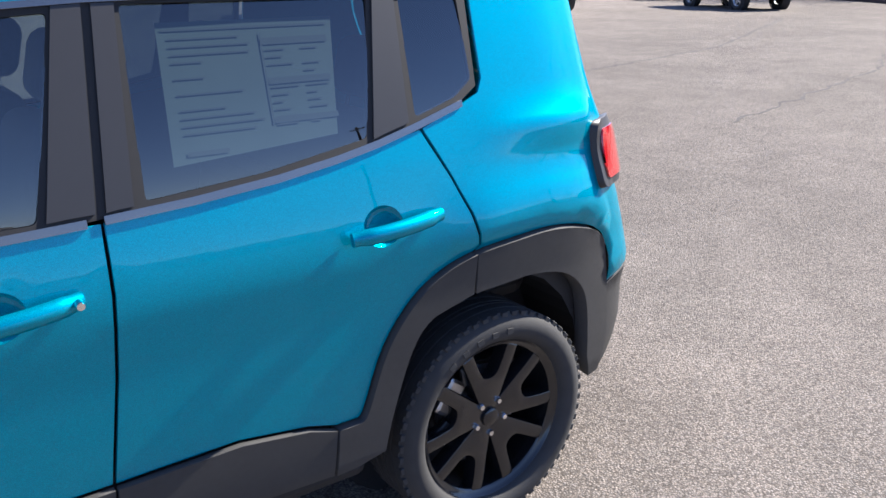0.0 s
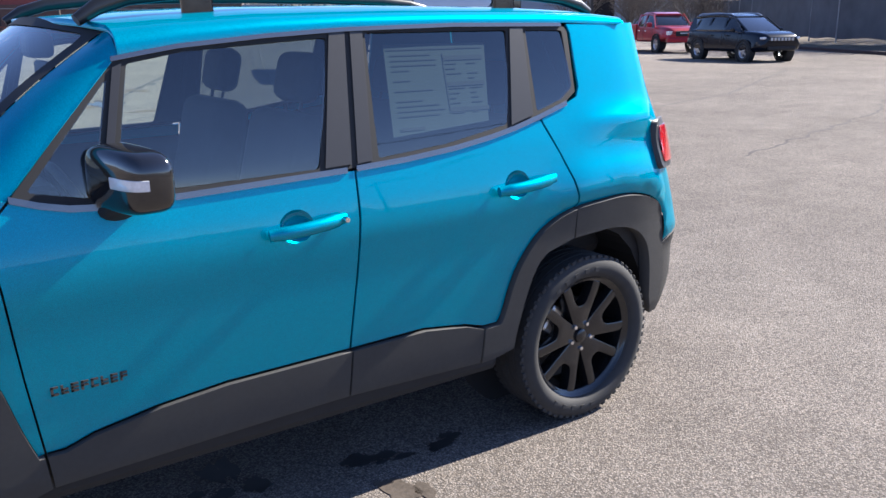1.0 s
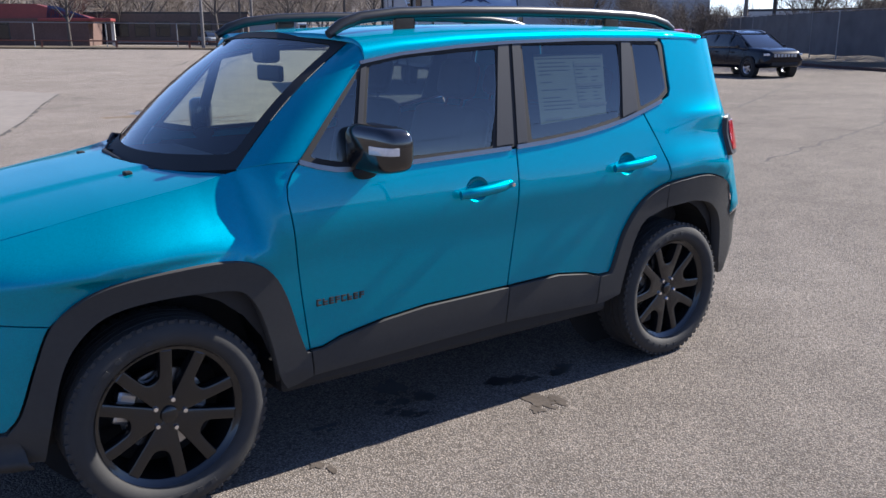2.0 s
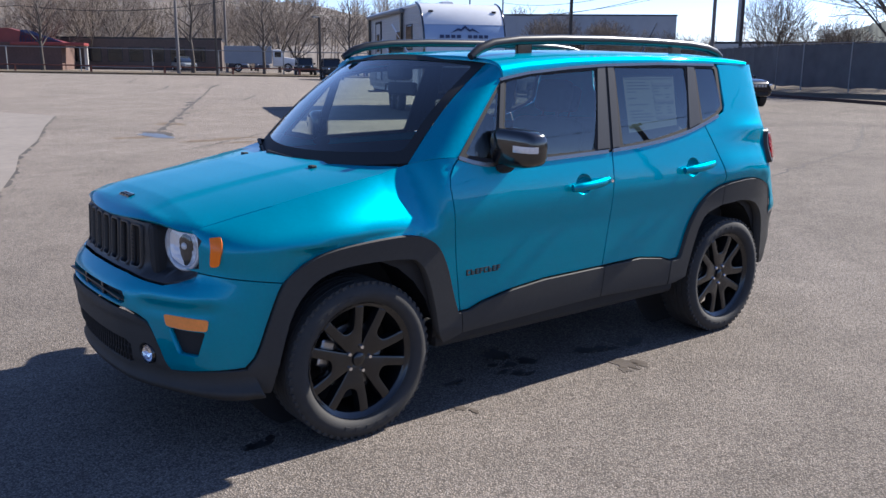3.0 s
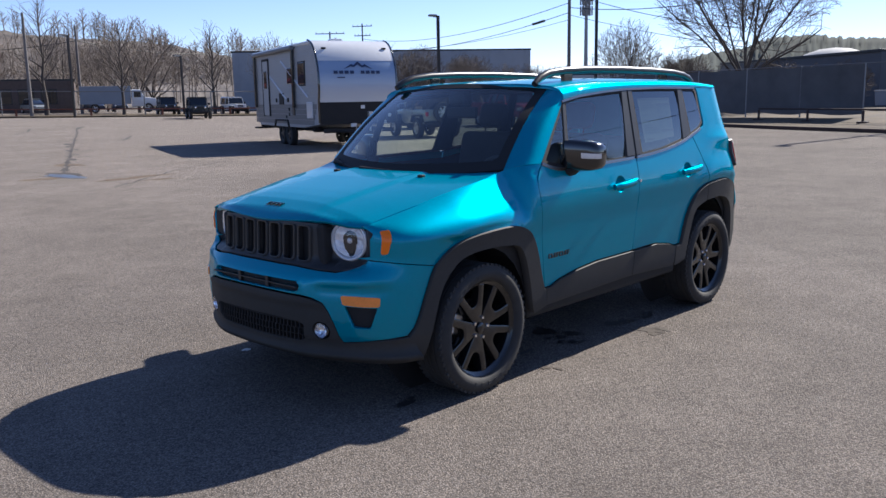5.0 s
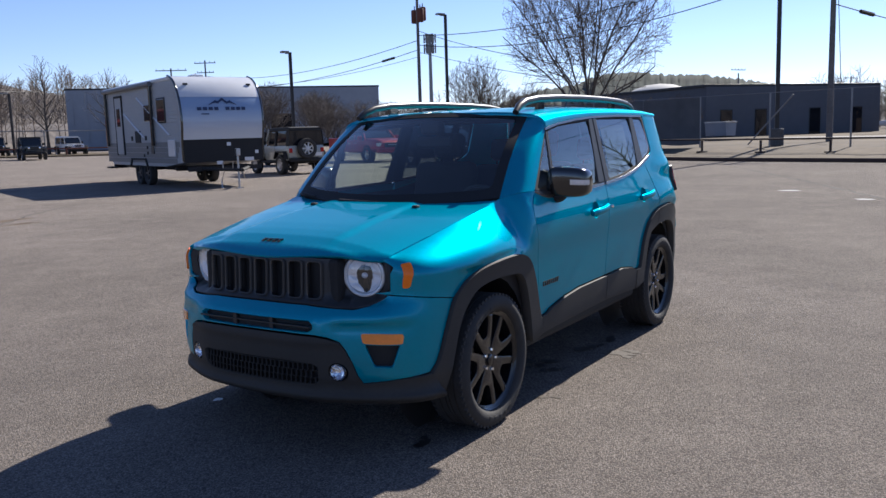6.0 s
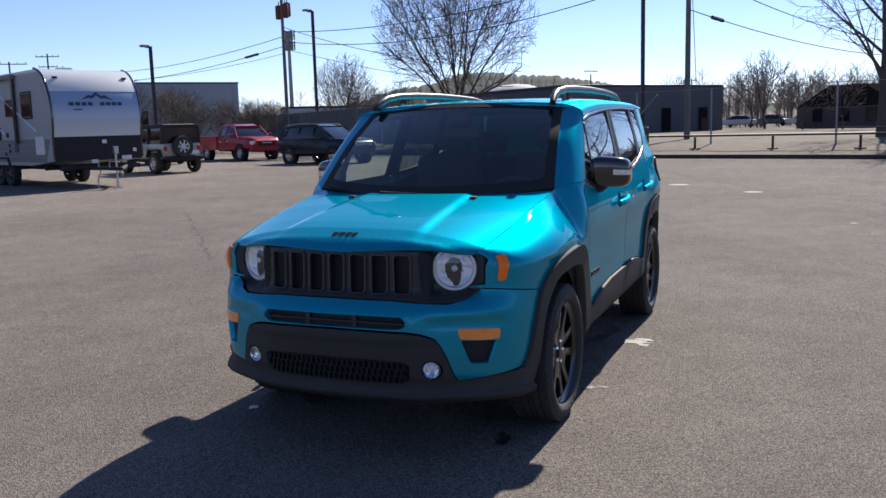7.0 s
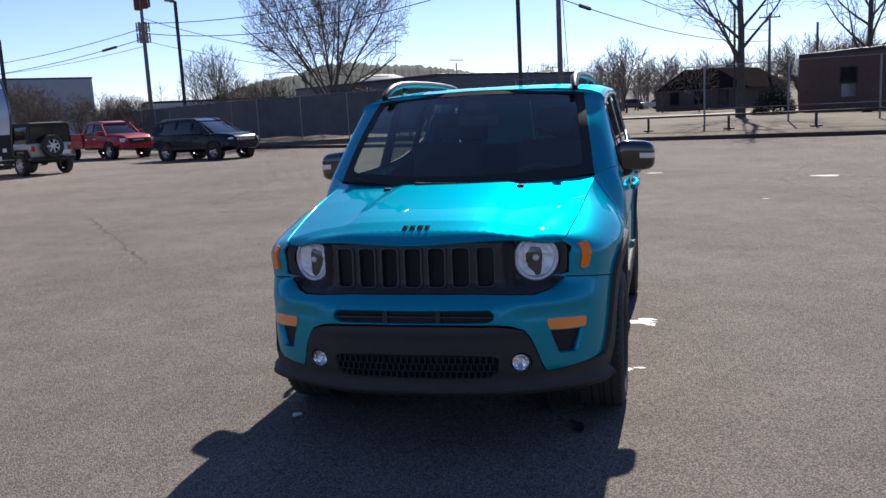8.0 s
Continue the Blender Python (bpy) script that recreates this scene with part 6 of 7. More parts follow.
    for s2 in (-1, 1):
        for x in (-4.55, -3.70):
            road_wheel(c, x, s2 * 1.02, .385, .24, GRILLE, 5)
        b = bmesh.new()
        prism(b, [(-5.05, .62), (-4.9, .86), (-3.35, .86), (-3.2, .62), (-3.3, .62), (-3.45, .80), (-4.8, .80), (-4.95, .62)], s2 * 1.0, s2 * 1.26, .01)
        part("wheel_arch", b, MATT, c)
        b = bmesh.new()
        tube(b, [(.0, s2 * .75, .56), (1.25, 0, .52)], .05, 6)
        part("tongue_bar", b, MATT, c)
        part("step", box(bmesh.new(), -L - .02, -L + .5, s2 * 1.0 - .3, s2 * 1.0 + .3, .48, .54, .01), MATT, c)
    for y in (.22,):
        b = bmesh.new()
        tube(b, [(.98, y * 0, -.0), (.98, 0, .95)], .03, 8)
        box(b, .90, 1.06, -.09, .09, -.02, .02)
        box(b, .90, 1.06, -.06, .06, .92, 1.12, .02)
        part("tongue_jack", b, STEEL, c)
    b = bmesh.new()
    for y in (-.18, .12):
        tube(b, [(.28, y, .5), (.30, y, .72)], .02, 6)
    tube(b, [(1.1, .05, .55), (.8, .25, .28), (.4, .3, .5)], .015, 6)
    tube(b, [(.6, -.25, .55), (.45, -.3, .2), (.5, -.32, .02)], .02, 6)
    part("hitch_gear", b, STEEL, c)
    for x in (-1.9, -4.4, -5.9):
        part("roof_vent", box(bmesh.new(), x - .2, x + .2, -.2, .2, 3.2, 3.36, .05), TR_WHITE, c)
    part("roof_antenna", tube(bmesh.new(), [(-2.8, .2, 3.2), (-2.8, .2, 3.38), (-2.4, .2, 3.42)], .025, 6), TR_WHITE, c)
    return c


trailer(at_ground(15.1, 17.17, -111.3) @ Matrix.Scale(1.07, 4))


# ---- poles, wires, fences ----
WOOD_POLE = material("weathered_pole", (.15, .14, .135), .9, grain=.35, scale=8)
POLE_PAINT = material("dark_bronze_paint", (.022, .018, .016), .5, grain=.1, scale=10)
GALV = material("galvanised_steel", (.24, .24, .24), .5, .6, grain=.15, scale=15)
RUST = material("rust_brown", (.13, .045, .03), .8, grain=.3, scale=10)
OLD_PIPE = material("old_brown_pipe", (.045, .028, .024), .8, grain=.3, scale=10)
SCREEN = material("privacy_mesh", (.092, .092, .095), .85, grain=.35, scale=1.2, detail=8)
WIRE = material("cable_black", (.02, .02, .02), .6)
HEAD = material("lamp_head_grey", (.16, .16, .16), .5)
VERGE_Z = .42


def light_pole(x, y, z, h, label, base=0.0, arm=1.0, turn=200):
    p = thing("street_lamp", label, "street lamp", m=pose(x, y, z, 0, 0, turn))
    b = bmesh.new()
    box(b, -.09, .09, -.09, .09, base, h, .015)
    part("pole", b, POLE_PAINT, p)
    if base:
        # the shade on the base is put into its darker concrete colour
        part("concrete_base", lathe(bmesh.new(), [(.32, 0), (.32, base), (.28, base + .04), (0, base + .04)], 20, None, "z"), material("shaded_concrete", (.10, .095, .09), .9, grain=.3, scale=8), p)
    part("bracket", box(bmesh.new(), -.05, arm * .45, -.04, .04, h - .12, h - .04, .01), POLE_PAINT, p)
    b = bmesh.new()
    box(b, .15, .15 + arm * .65, -.2, .2, h - .06, h + .07, .03, pose(0, 0, 0))
    head = part("lamp_head", b, HEAD, p)
    part("lens", box(bmesh.new(), .22, .08 + arm * .65, -.15, .15, h - .075, h - .058), WHITELENS, head)
    return p


light_pole(38.4, 5.5, .42, 11.5, "tall dark steel lamp post on a round concrete base", .75)
light_pole(52.4, 32.4, .4, 9.9, "tall dark steel lamp post behind the fence", turn=160)
light_pole(40.9, 37.8, rise(40, 38), 7.2, "dark steel lamp post beyond the trailer", turn=160, arm=.8)
light_pole(31.6, 75.1, rise(30, 75), 7.4, "dark steel lamp post at the far edge", turn=180)
light_pole(42.3, 74.2, rise(40, 72), 5.9, "dark steel lamp post at the far edge", turn=180)
light_pole(74, -7.5, .4, 8.5, "distant steel lamp post", turn=180)


def utility_pole(x, y, z, h, label, arms=(), cans=(), lean=0, turn=0):
    p = thing("utility_pole", label, "utility pole", m=pose(x, y, z, 0, lean, turn))
    b = bmesh.new()
    tube(b, [(0, 0, -.2), (0, 0, h * .5), (0, 0, h)], [.17, .14, .11], 10)
    part("pole", b, WOOD_POLE, p, smooth=50)
    for az, w in arms:
        a = part("crossarm", box(bmesh.new(), -.06, .06, -w, w, az - .06, az + .06, .01), WOOD_POLE, p)
        for k in range(5):
            yy = -w * .92 + k * w * .46
            part("insulator", lathe(bmesh.new(), [(.0, .22), (.04, .2), (.05, .12), (.03, .05), (.03, 0)], 8, pose(0, yy, az + .05), "z"), HEAD, a)
    for cx, cy, cz in cans:
        c = part("transformer", lathe(bmesh.new(), [(0, .62), (.26, .6), (.30, .5), (.30, -.45), (.26, -.52), (0, -.52)], 20, pose(cx, cy, cz), "z"), RUST, p, "rust-brown transformer can", 40)
        part("bushing", lathe(bmesh.new(), [(0, .95), (.04, .92), (.05, .7), (.06, .6)], 8, pose(cx, cy, cz), "z"), HEAD, c)
    return p


UA = (58.7, 39.2, .4)
utility_pole(*UA, 15.5, "wooden utility pole carrying rusty transformers", arms=((14.6, 1.2),), cans=((0, .55, 11.0), (0, -.55, 11.0), (.5, 0, 11.2)), turn=-30)
UD = (45.6, 4.3, .4)
utility_pole(*UD, 12.5, "weathered wooden utility pole on the verge", arms=((12.0, 1.2),), turn=15)
utility_pole(79.9, 96.3, .7, 10.9, "distant wooden utility pole with a crossarm", arms=((10.6, 2.2),), turn=40)
utility_pole(86.5, 96.5, .7, 12.4, "distant wooden utility pole with two crossarms", arms=((12, 1.6), (10.6, 1.3)), turn=30)
utility_pole(142, 32.5, .4, 9.2, "distant wooden utility pole with a crossarm", arms=((9.7, 1.6),), turn=60)
utility_pole(160, 18, .4, 8.5, "distant wooden utility pole with a crossarm", arms=((8.2, 1.6),), turn=60)
utility_pole(29.1, 78.4, .6, 9.3, "thin pale utility pole at the far edge", turn=0)
utility_pole(40, 92, .7, 9.5, "thin wooden utility pole among the trees", turn=0)
utility_pole(24.7, -19.4, .3, 7.2, "short wooden utility pole on the verge", arms=((6.9, .9),), turn=35)
utility_pole(33, -55, .4, 12.5, "wooden utility pole beyond the verge", arms=((12.0, 1.2),), turn=0)
EP = (85, -11.6, .4)
utility_pole(*EP, 8.8, "wooden utility pole behind the brick building", arms=((8.4, 1.0),), turn=10)
utility_pole(84.5, -15.8, .4, 7.6, "thin wooden utility pole behind the brick building", turn=10)
# cell mast
cm = thing("cell_mast", "slim grey antenna mast with panel antennas", "mast", m=pose(130.1, 84.9, .4))
part("mast", tube(bmesh.new(), [(0, 0, 0), (0, 0, 18.9)], [.42, .26], 10), GALV, cm)
for z in (16.3, 18.1):
    for k in range(6):
        a = k * math.pi / 3
        part("antenna_panel", box(bmesh.new(), .9, 1.15, -.22, .22, z - .8, z + .8, .03, Matrix.Rotation(a, 4, "Z")), HEAD, cm)
    part("antenna_ring", lathe(bmesh.new(), [(.88, z - .06), (.96, z - .06), (.96, z + .06), (.88, z + .06)], 16, None, "z"), GALV, cm)


def cable(a, c, sag, r=.018, extra=None):
    a, c = Vector(a), Vector(c)
    pts = [a.lerp(c, t) - Vector((0, 0, 4 * sag * t * (1 - t))) for t in (i / 16 for i in range(17))]
    b = bmesh.new()
    tube(b, pts, r, 5)
    if extra:
        k = int(extra * 16)
        tube(b, [pts[k], pts[k].lerp(pts[k + 1], .5)], .11, 6)
    tagged(part("overhead_cable", b, WIRE), "black overhead cable strung between poles", "cable", "overhead cables")


for dz, dy in ((14.7, -1), (14.7, 0), (14.7, 1)):
    cable((UA[0], UA[1] + dy, dz + .4), (UD[0], UD[1] + dy, 12.6), 1.0, .016)
    cable((UD[0], UD[1] + dy, 12.6), (33, -55 + dy, 12.6), 1.6, .016)
cable((UA[0], UA[1], 9.4), (86.5, 96.5, 10.8), 1.4, .03)
cable((UA[0], UA[1], 8.6), (79.9, 96.3, 9.5), 1.8, .03, .12)
cable((UA[0], UA[1], 8.0), (60, 75, 7.5), 1.2, .02)
cable((UA[0], UA[1], 9.8), (UD[0], UD[1], 10.8), 1.2, .03)
cable((UA[0], UA[1], 9.0), (UD[0], UD[1], 9.7), 1.6, .03)
cable((UA[0], UA[1], 10.2), (52, 21, 5.8), .4, .025)
cable((UA[0], UA[1], 8.4), (62, 22, 4.6), .3, .02)
cable((UD[0], UD[1], 7.5), (EP[0], EP[1], 6.6), .8, .03, .12)
cable((UD[0], UD[1], 9.6), (EP[0], EP[1], 7.6), 1.0, .03)
cable((UD[0], UD[1], 11.6), (46.2, 3.9, 3.4), -.15, .02)
cable((20, 100, 7.6), (40, 92, 8.6), .8, .04)
cable((-20, 108, 7.2), (20, 100, 7.6), .8, .04)
cable((40, 92, 8.6), (74, 103, 9.5), 1.2, .04)

FENCE = [(23, -42), (28.8, -20), (31.9, -9.35), (32.86, -6.19), (33.93, -3.0), (35.6, 2), (38.2, 9), (40.6, 15.5), (42.8, 22), (47.5, 29.5), (58, 42), (70, 53)]
posts = along(FENCE, 2.9)
fence = thing("chain_link_fence", "tall galvanised chain-link fence, partly hung with dark mesh", "fence")
rngf = random.Random(2)
for i, (x, y) in enumerate(posts):
    z = rise(x, y) + VERGE_Z
    b = bmesh.new()
    tube(b, [(x, y, z - .1), (x, y, z + 2.42)], .04, 8)
    part("post", b, GALV, fence)
    if i + 1 < len(posts):
        x1, y1 = posts[i + 1]
        z1 = rise(x1, y1) + VERGE_Z
        for h in (2.4, .62) if y < -4 else (2.4,):
            part("rail", tube(bmesh.new(), [(x, y, z + h), (x1, y1, z1 + h)], .018, 6), GALV, fence)
        if y > 6:
            b = bmesh.new()
            cols = []
            nx, ny = (y1 - y), -(x1 - x)
            k = math.hypot(nx, ny)
            for j in range(7):
                t = j / 6
                wav = .03 * math.sin(j * 2.1 + i) - .03
                px, py = x + (x1 - x) * t - nx / k * (.05 + wav), y + (y1 - y) * t - ny / k * (.05 + wav)
                pz = z + (z1 - z) * t
                cols.append([b.verts.new((px, py, pz + h2)) for h2 in (.10 + .04 * math.sin(j + i), 1.2, 2.34 - .02 * math.sin(j * 1.7))])
            for p, q in zip(cols, cols[1:]):
                for a in (0, 1):
                    b.faces.new((p[a], q[a], q[a + 1], p[a + 1]))
            sol = part("mesh_panel", b, SCREEN, fence, "dark privacy mesh panel", 60)
pole_guy = part("brace", tube(bmesh.new(), [(37.6, 6.6, .5), (37.2, 4.6, 2.7)], .035, 6), GALV, fence)

rail = thing("pipe_rail", "low rusty pipe rail on short posts along the verge", "guard rail")
pr = along(shifted(along([k for k in KERB_LINE if k[1] < 25], 1.0), 2.4), 2.4)[:]
pr = [p for i, p in enumerate(pr) if i % 3 == 0 and -30 < p[1] < 16]
for i, (x, y) in enumerate(pr):
    z = rise(x, y) + .27
    b = bmesh.new()
    box(b, x - .045, x + .045, y - .045, y + .045, z - .1, z + .5, .01)
    box(b, x - .2, x + .2, y - .2, y + .2, z - .1, z + .05, .02)
    part("post", b, OLD_PIPE, rail)
    if i + 1 < len(pr):
        x1, y1 = pr[i + 1]
        part("rail", tube(bmesh.new(), [(x, y, z + .55), (x1, y1, rise(x1, y1) + .82)], .04, 8), OLD_PIPE, rail)
# far-side chain-link fence and barrier
ff = thing("far_fence", "low chain-link fence along the lot's far edge", "fence")
fpts = along([(-60, 106), (-20, 98), (10, 88.5), (28, 79.5), (45, 70.5), (58, 64.5)], 6)
for i, (x, y) in enumerate(fpts):
    z = rise(x, y) + .15
    part("post", tube(bmesh.new(), [(x, y + 3, z), (x, y + 3, z + 2.3)], .06, 6), GALV, ff)
    part("short_post", box(bmesh.new(), x - .08, x + .08, y - .4, y - .24, z - .1, z + .6), RUST, ff)
    if i + 1 < len(fpts):
        x1, y1 = fpts[i + 1]
        z1 = rise(x1, y1) + .15
        part("rail", tube(bmesh.new(), [(x, y + 3, z + 2.3), (x1, y1 + 3, z1 + 2.3)], .05, 6), GALV, ff)
        if i % 3 == 1:
            part("rail", tube(bmesh.new(), [(x, y + 3, z + .5), (x1, y1 + 3, z1 + .5)], .06, 6), GALV, ff)
        part("low_rail", tube(bmesh.new(), [(x, y - .32, z + .6), (x1, y1 - .32, z1 + .6)], .07, 6), RUST, ff)

# ---- trees ----
BARK = material("grey_bark", (.085, .072, .062), .95, grain=.35, scale=6, bump=.5, bump_scale=30)
TWIG = material("brown_twigs", (.105, .085, .072), .95, grain=.3, scale=3)
SCRUB = material("grey_brown_scrub", (.19, .155, .128), .95, grain=.35, scale=2)


def sticks(name, segs, mat, parent=None):
    """One mesh of tapered sticks: (start, end, radius, radius, sides)."""
    vs, fs = [], []
    for p, q, r0, r1, n in segs:
        d = (q - p).normalized()
        a = d.cross(Vector((.31, .17, .93) if abs(d.z) < .9 else (1, 0, 0))).normalized()
        c = a.cross(d)
        k = len(vs)
        for pt, r in ((p, r0), (q, r1)):
            for i in range(n):
                t = 2 * math.pi * i / n
                vs.append(tuple(pt + r * (math.cos(t) * a + math.sin(t) * c)))
        for i in range(n):
            j = (i + 1) % n
            fs.append((k + i, k + j, k + n + j, k + n + i))
    me = bpy.data.meshes.new(name)
    me.from_pydata(vs, [], fs)
    me.polygons.foreach_set("use_smooth", [True] * len(me.polygons))
    return link(name, me, mat, parent)


def oval(seed, height, width, fork, stems, fan=38, twig=.011, step=.55, kids=(.95, .8, .5), low=.12, trunk=.20):
    """Sticks of a bare tree whose branches run out to an oval crown."""
    rng = random.Random(seed)
    wood, fine = [], []
    zc, hz = height * (.5 + low / 2), height * (.5 - low / 2)

    def room(p):
        return 1 - (p.x ** 2 + p.y ** 2) / (width / 2) ** 2 - ((p.z - zc) / hz) ** 2

    def branch(p, d, r, level, most):
        n, last = 0, r
        while n < most and (room(p) > 0 or p.z < zc * .55 and math.hypot(p.x, p.y) < width * .3):
            f = n / most
            away = Vector((p.x, p.y, 0))
            d = (d + Vector((rng.gauss(0, 1), rng.gauss(0, 1), rng.gauss(0, .7))) * .10 + Vector((0, 0, .018 if level < 2 else -.01)) + away * (.016 / max(away.length, .5))).normalized()
            q = p + d * step * (1 if level < 2 else .8)
            cap = twig + trunk * .75 * max(room(q), 0) ** .7 if p.z > zc * .4 else trunk
            r0, r1 = max(min(r * (1 - f) ** .8, last), twig), max(min(r * (1 - (n + 1) / most) ** .8, cap), twig)
            last = r1
            (wood if level == 0 else fine).append((p, q, r0, r1, 6 if level == 0 else 4 if level == 1 else 3))
            if level < len(kids) and (n > 1 or level) and rng.random() < kids[level]:
                side_way = d.cross(Vector((rng.gauss(0, 1), rng.gauss(0, 1), rng.gauss(0, 1)))).normalized()
                e = (d + side_way * rng.uniform(.45, .95) + Vector((0, 0, .10))).normalized()
                branch(q, e, max(r1 * .52, twig), level + 1, int(most * (1 - f * .6) * (.62, .5, .45)[level]) + 1)
            p, n = q, n + 1

    top = Vector((0, 0, fork))
    wood.append((Vector((0, 0, -.3)), Vector((0, 0, fork * .4)), trunk * 1.25, trunk, 9))
    wood.append((Vector((0, 0, fork * .4)), top, trunk, trunk * .85, 9))
    for k in range(stems):
        a, f = 2.399 * k + rng.uniform(-.3, .3), (k + .5) / stems
        tilt = radians(5 + fan * f ** .8 + rng.uniform(-4, 4))
        d = Vector((math.sin(tilt) * math.cos(a), math.sin(tilt) * math.sin(a), math.cos(tilt)))
        branch(top + Vector((0, 0, -fork * .3 * f + .1)), d, trunk * rng.uniform(.42, .6), 0, int(height * .95 / step))
    return wood, fine


def limbed(seed, height, width, fork, limbs, trunk, fan=50, leader=False, twig=.011, thick=(.85, .75, .6)):
    """Sticks of a bare tree: strong limbs, boughs, branches and twigs, each springing from the last, inside an oval crown. leader: one stem runs to the top."""
    rng = random.Random(seed)
    wood, fine = [], []
    foot = fork * .75
    zc, hz = (foot + height) / 2, (height - foot) / 2

    def room(p):
        return 1 - (p.x ** 2 + p.y ** 2) / (width / 2) ** 2 - ((p.z - zc) / hz) ** 2

    def grow(p, d, length, r, level):
        step = (.55, .42, .34, .28)[level]
        n = max(2, int(length / step))
        for i in range(n):
            f, wob = i / n, (.055, .09, .12, .14)[level]
            d = (d + Vector((rng.gauss(0, wob), rng.gauss(0, wob), rng.gauss(0, wob))) + Vector((0, 0, (.022, .016, .008, 0)[level]))).normalized()
            q = p + d * step
            if q.z > fork * 1.4 and room(q) < rng.uniform(-.12, .04):
                return
            r0, r1 = max(twig, r * (1 - f * .92)), max(twig, r * (1 - (i + 1) / n * .92))
            (wood if level == 0 else fine).append((p, q, r0, r1, (7, 5, 3, 3)[level]))
            if level < 3 and f > .1 and rng.random() < thick[level]:
                away = d.cross(Vector((rng.gauss(0, 1), rng.gauss(0, 1), rng.gauss(0, 1)))).normalized()
                a = radians(rng.uniform(26, 56))
                grow(q, (d * math.cos(a) + away * math.sin(a)).normalized(), length * (1 - f * .5) * rng.uniform(.34, .6), max(twig, r1 * .5), level + 1)
            p = q

    top = height * .93 if leader else fork
    pts = [Vector((rng.gauss(0, .03) * k, rng.gauss(0, .03) * k, -.3 + (top + .3) * k / 6)) for k in range(7)]
    for k in range(6):
        r = [trunk * (1.3 if k + j == 0 else 1 - (.85 if leader else .25) * (k + j) / 6) for j in (0, 1)]
        wood.append((pts[k], pts[k + 1], r[0], r[1], 10))
    for k in range(limbs):
        a, f = 2.399 * k + rng.uniform(-.4, .4), (k + .5) / limbs
        if leader:
            z = fork + (top - fork) * f
            tilt, length, r = radians(rng.uniform(42, 62) - 22 * f), width * .62 * (1 - .72 * f), trunk * .42 * (1 - .7 * f)
        else:
            z = fork * (1.0 - .22 * f)
            tilt, length, r = radians(4 + fan * f ** .8 + rng.uniform(-4, 4)), height * (1.0 - .30 * f), trunk * rng.uniform(.17, .29)
        spot = min(int((z + .3) / (top + .3) * 6), 5)
        p = pts[spot].lerp(pts[spot + 1], min(1, (z + .3) / (top + .3) * 6 - spot))
        grow(p, Vector((math.sin(tilt) * math.cos(a), math.sin(tilt) * math.sin(a), math.cos(tilt))), length, r, 0)
    return wood, fine


def tree(name, grown, m, label, bark=BARK, twigs=TWIG):
    t = thing(name, label, "tree", m=m)
    sticks("trunk", grown[0], bark, t)
    sticks("crown", grown[1], twigs, t)
    return t


TALL = limbed(3, 15.5, 12.0, 2.4, 14, .34, 60, twig=.012, thick=(1, .9, .85))
big = tree("bare_tree", TALL, pose(53.4, 21.4, .3, 0, 0, 40), "large bare spreading tree behind the fence")
WIDE = limbed(11, 15.0, 10.5, 2.3, 24, .23, leader=True, twig=.011, thick=(1, 1, .9))
t1 = tree("bare_tree", WIDE, pose(43.5, -5.3, .35, 0, 0, 10), "large bare spreading tree on the verge")
copy_thing(t1, pose(54.5, -13.8, .4, 0, 0, 130) @ Matrix.Scale(1.0, 4))
copy_thing(t1, pose(60, -22, .4, 0, 0, 250) @ Matrix.Scale(1.0, 4))
VASE = limbed(29, 6.4, 5.0, 1.5, 12, .10, 44, twig=.016, thick=(1, .9, .7))
t5 = tree("bare_tree", VASE, pose(85.7, 2.0, .4, 0, 0, 30), "slender bare vase-shaped tree past the verge")
for x, y, a, k in ((98, 4, 200, 1.1), (100, 13, 120, 1.0), (74, -1.5, 310, .8), (72, -4.5, 80, .7)):
    o = copy_thing(t5, pose(x, y, .4, 0, 0, a))
    o.scale = (k, k, k)
t5.scale = (1.2, 1.2, 1.2)
afar = copy_thing(t1, pose(39.7, -25.3, .4, 0, 0, 200))
afar.scale = (.6, .6, .55)
SLIM = limbed(21, 9.5, 6.4, 2.0, 26, .17, leader=True, twig=.014, thick=(.8, .65, .4))
t2 = tree("bare_tree", SLIM, pose(38.3, 78.8, .55, 0, 0, 0), "bare young tree along the lot's far edge")
for x, y, z, a, s in ((31.8, 81.6, .6, 70, 1.22), (46.0, 74.5, .5, 150, 1.0), (20, 92, .75, 20, 1.1), (52, 73, .5, 10, .9), (12, 99, .8, 200, 1.2), (0, 104, .9, 300, 1.1), (-14, 104, .9, 340, 1.2)):
    o = copy_thing(t2, pose(x, y, z, 0, 0, a))
    o.scale = (s, s, s)
BUSHY = oval(31, 7.0, 5.4, .3, 13, 34, .011, .42, low=.0, trunk=.12)
t3 = tree("bare_tree", BUSHY, pose(57.0, 32.4, .4), "bare many-stemmed tree behind the fence")
rngt = random.Random(17)
# scrub and woods past the fences, nearest rows as single trees
for x, y, s in ((50, 36, .5), (53.5, 40, .55), (58.5, 46, .6), (62, 43, .55), (55, 47.5, .5), (60, 50, .6), (66, 56, .7), (71, 62, .8), (64, 62, .9), (58, 58, .75), (75, 66, .8), (62, 30, .7), (66, 24, .55), (77, 30, .6), (70, 37, .7), (64, 18, .5), (104, 26, .8), (92, -8, .8), (80, -14, .9), (88, -20, 1.0)):
    o = copy_thing(t3, pose(x, y, .4 + (.6 if y > 50 else 0), 0, 0, rngt.uniform(0, 360)))
    o.scale = (s * rngt.uniform(.9, 1.3), s * rngt.uniform(.9, 1.3), s)
    o["label"] = "bare brown scrub tree past the fence"
THICK = oval(41, 9.5, 7.0, 1.4, 8, 52, .020, .55, trunk=.15)
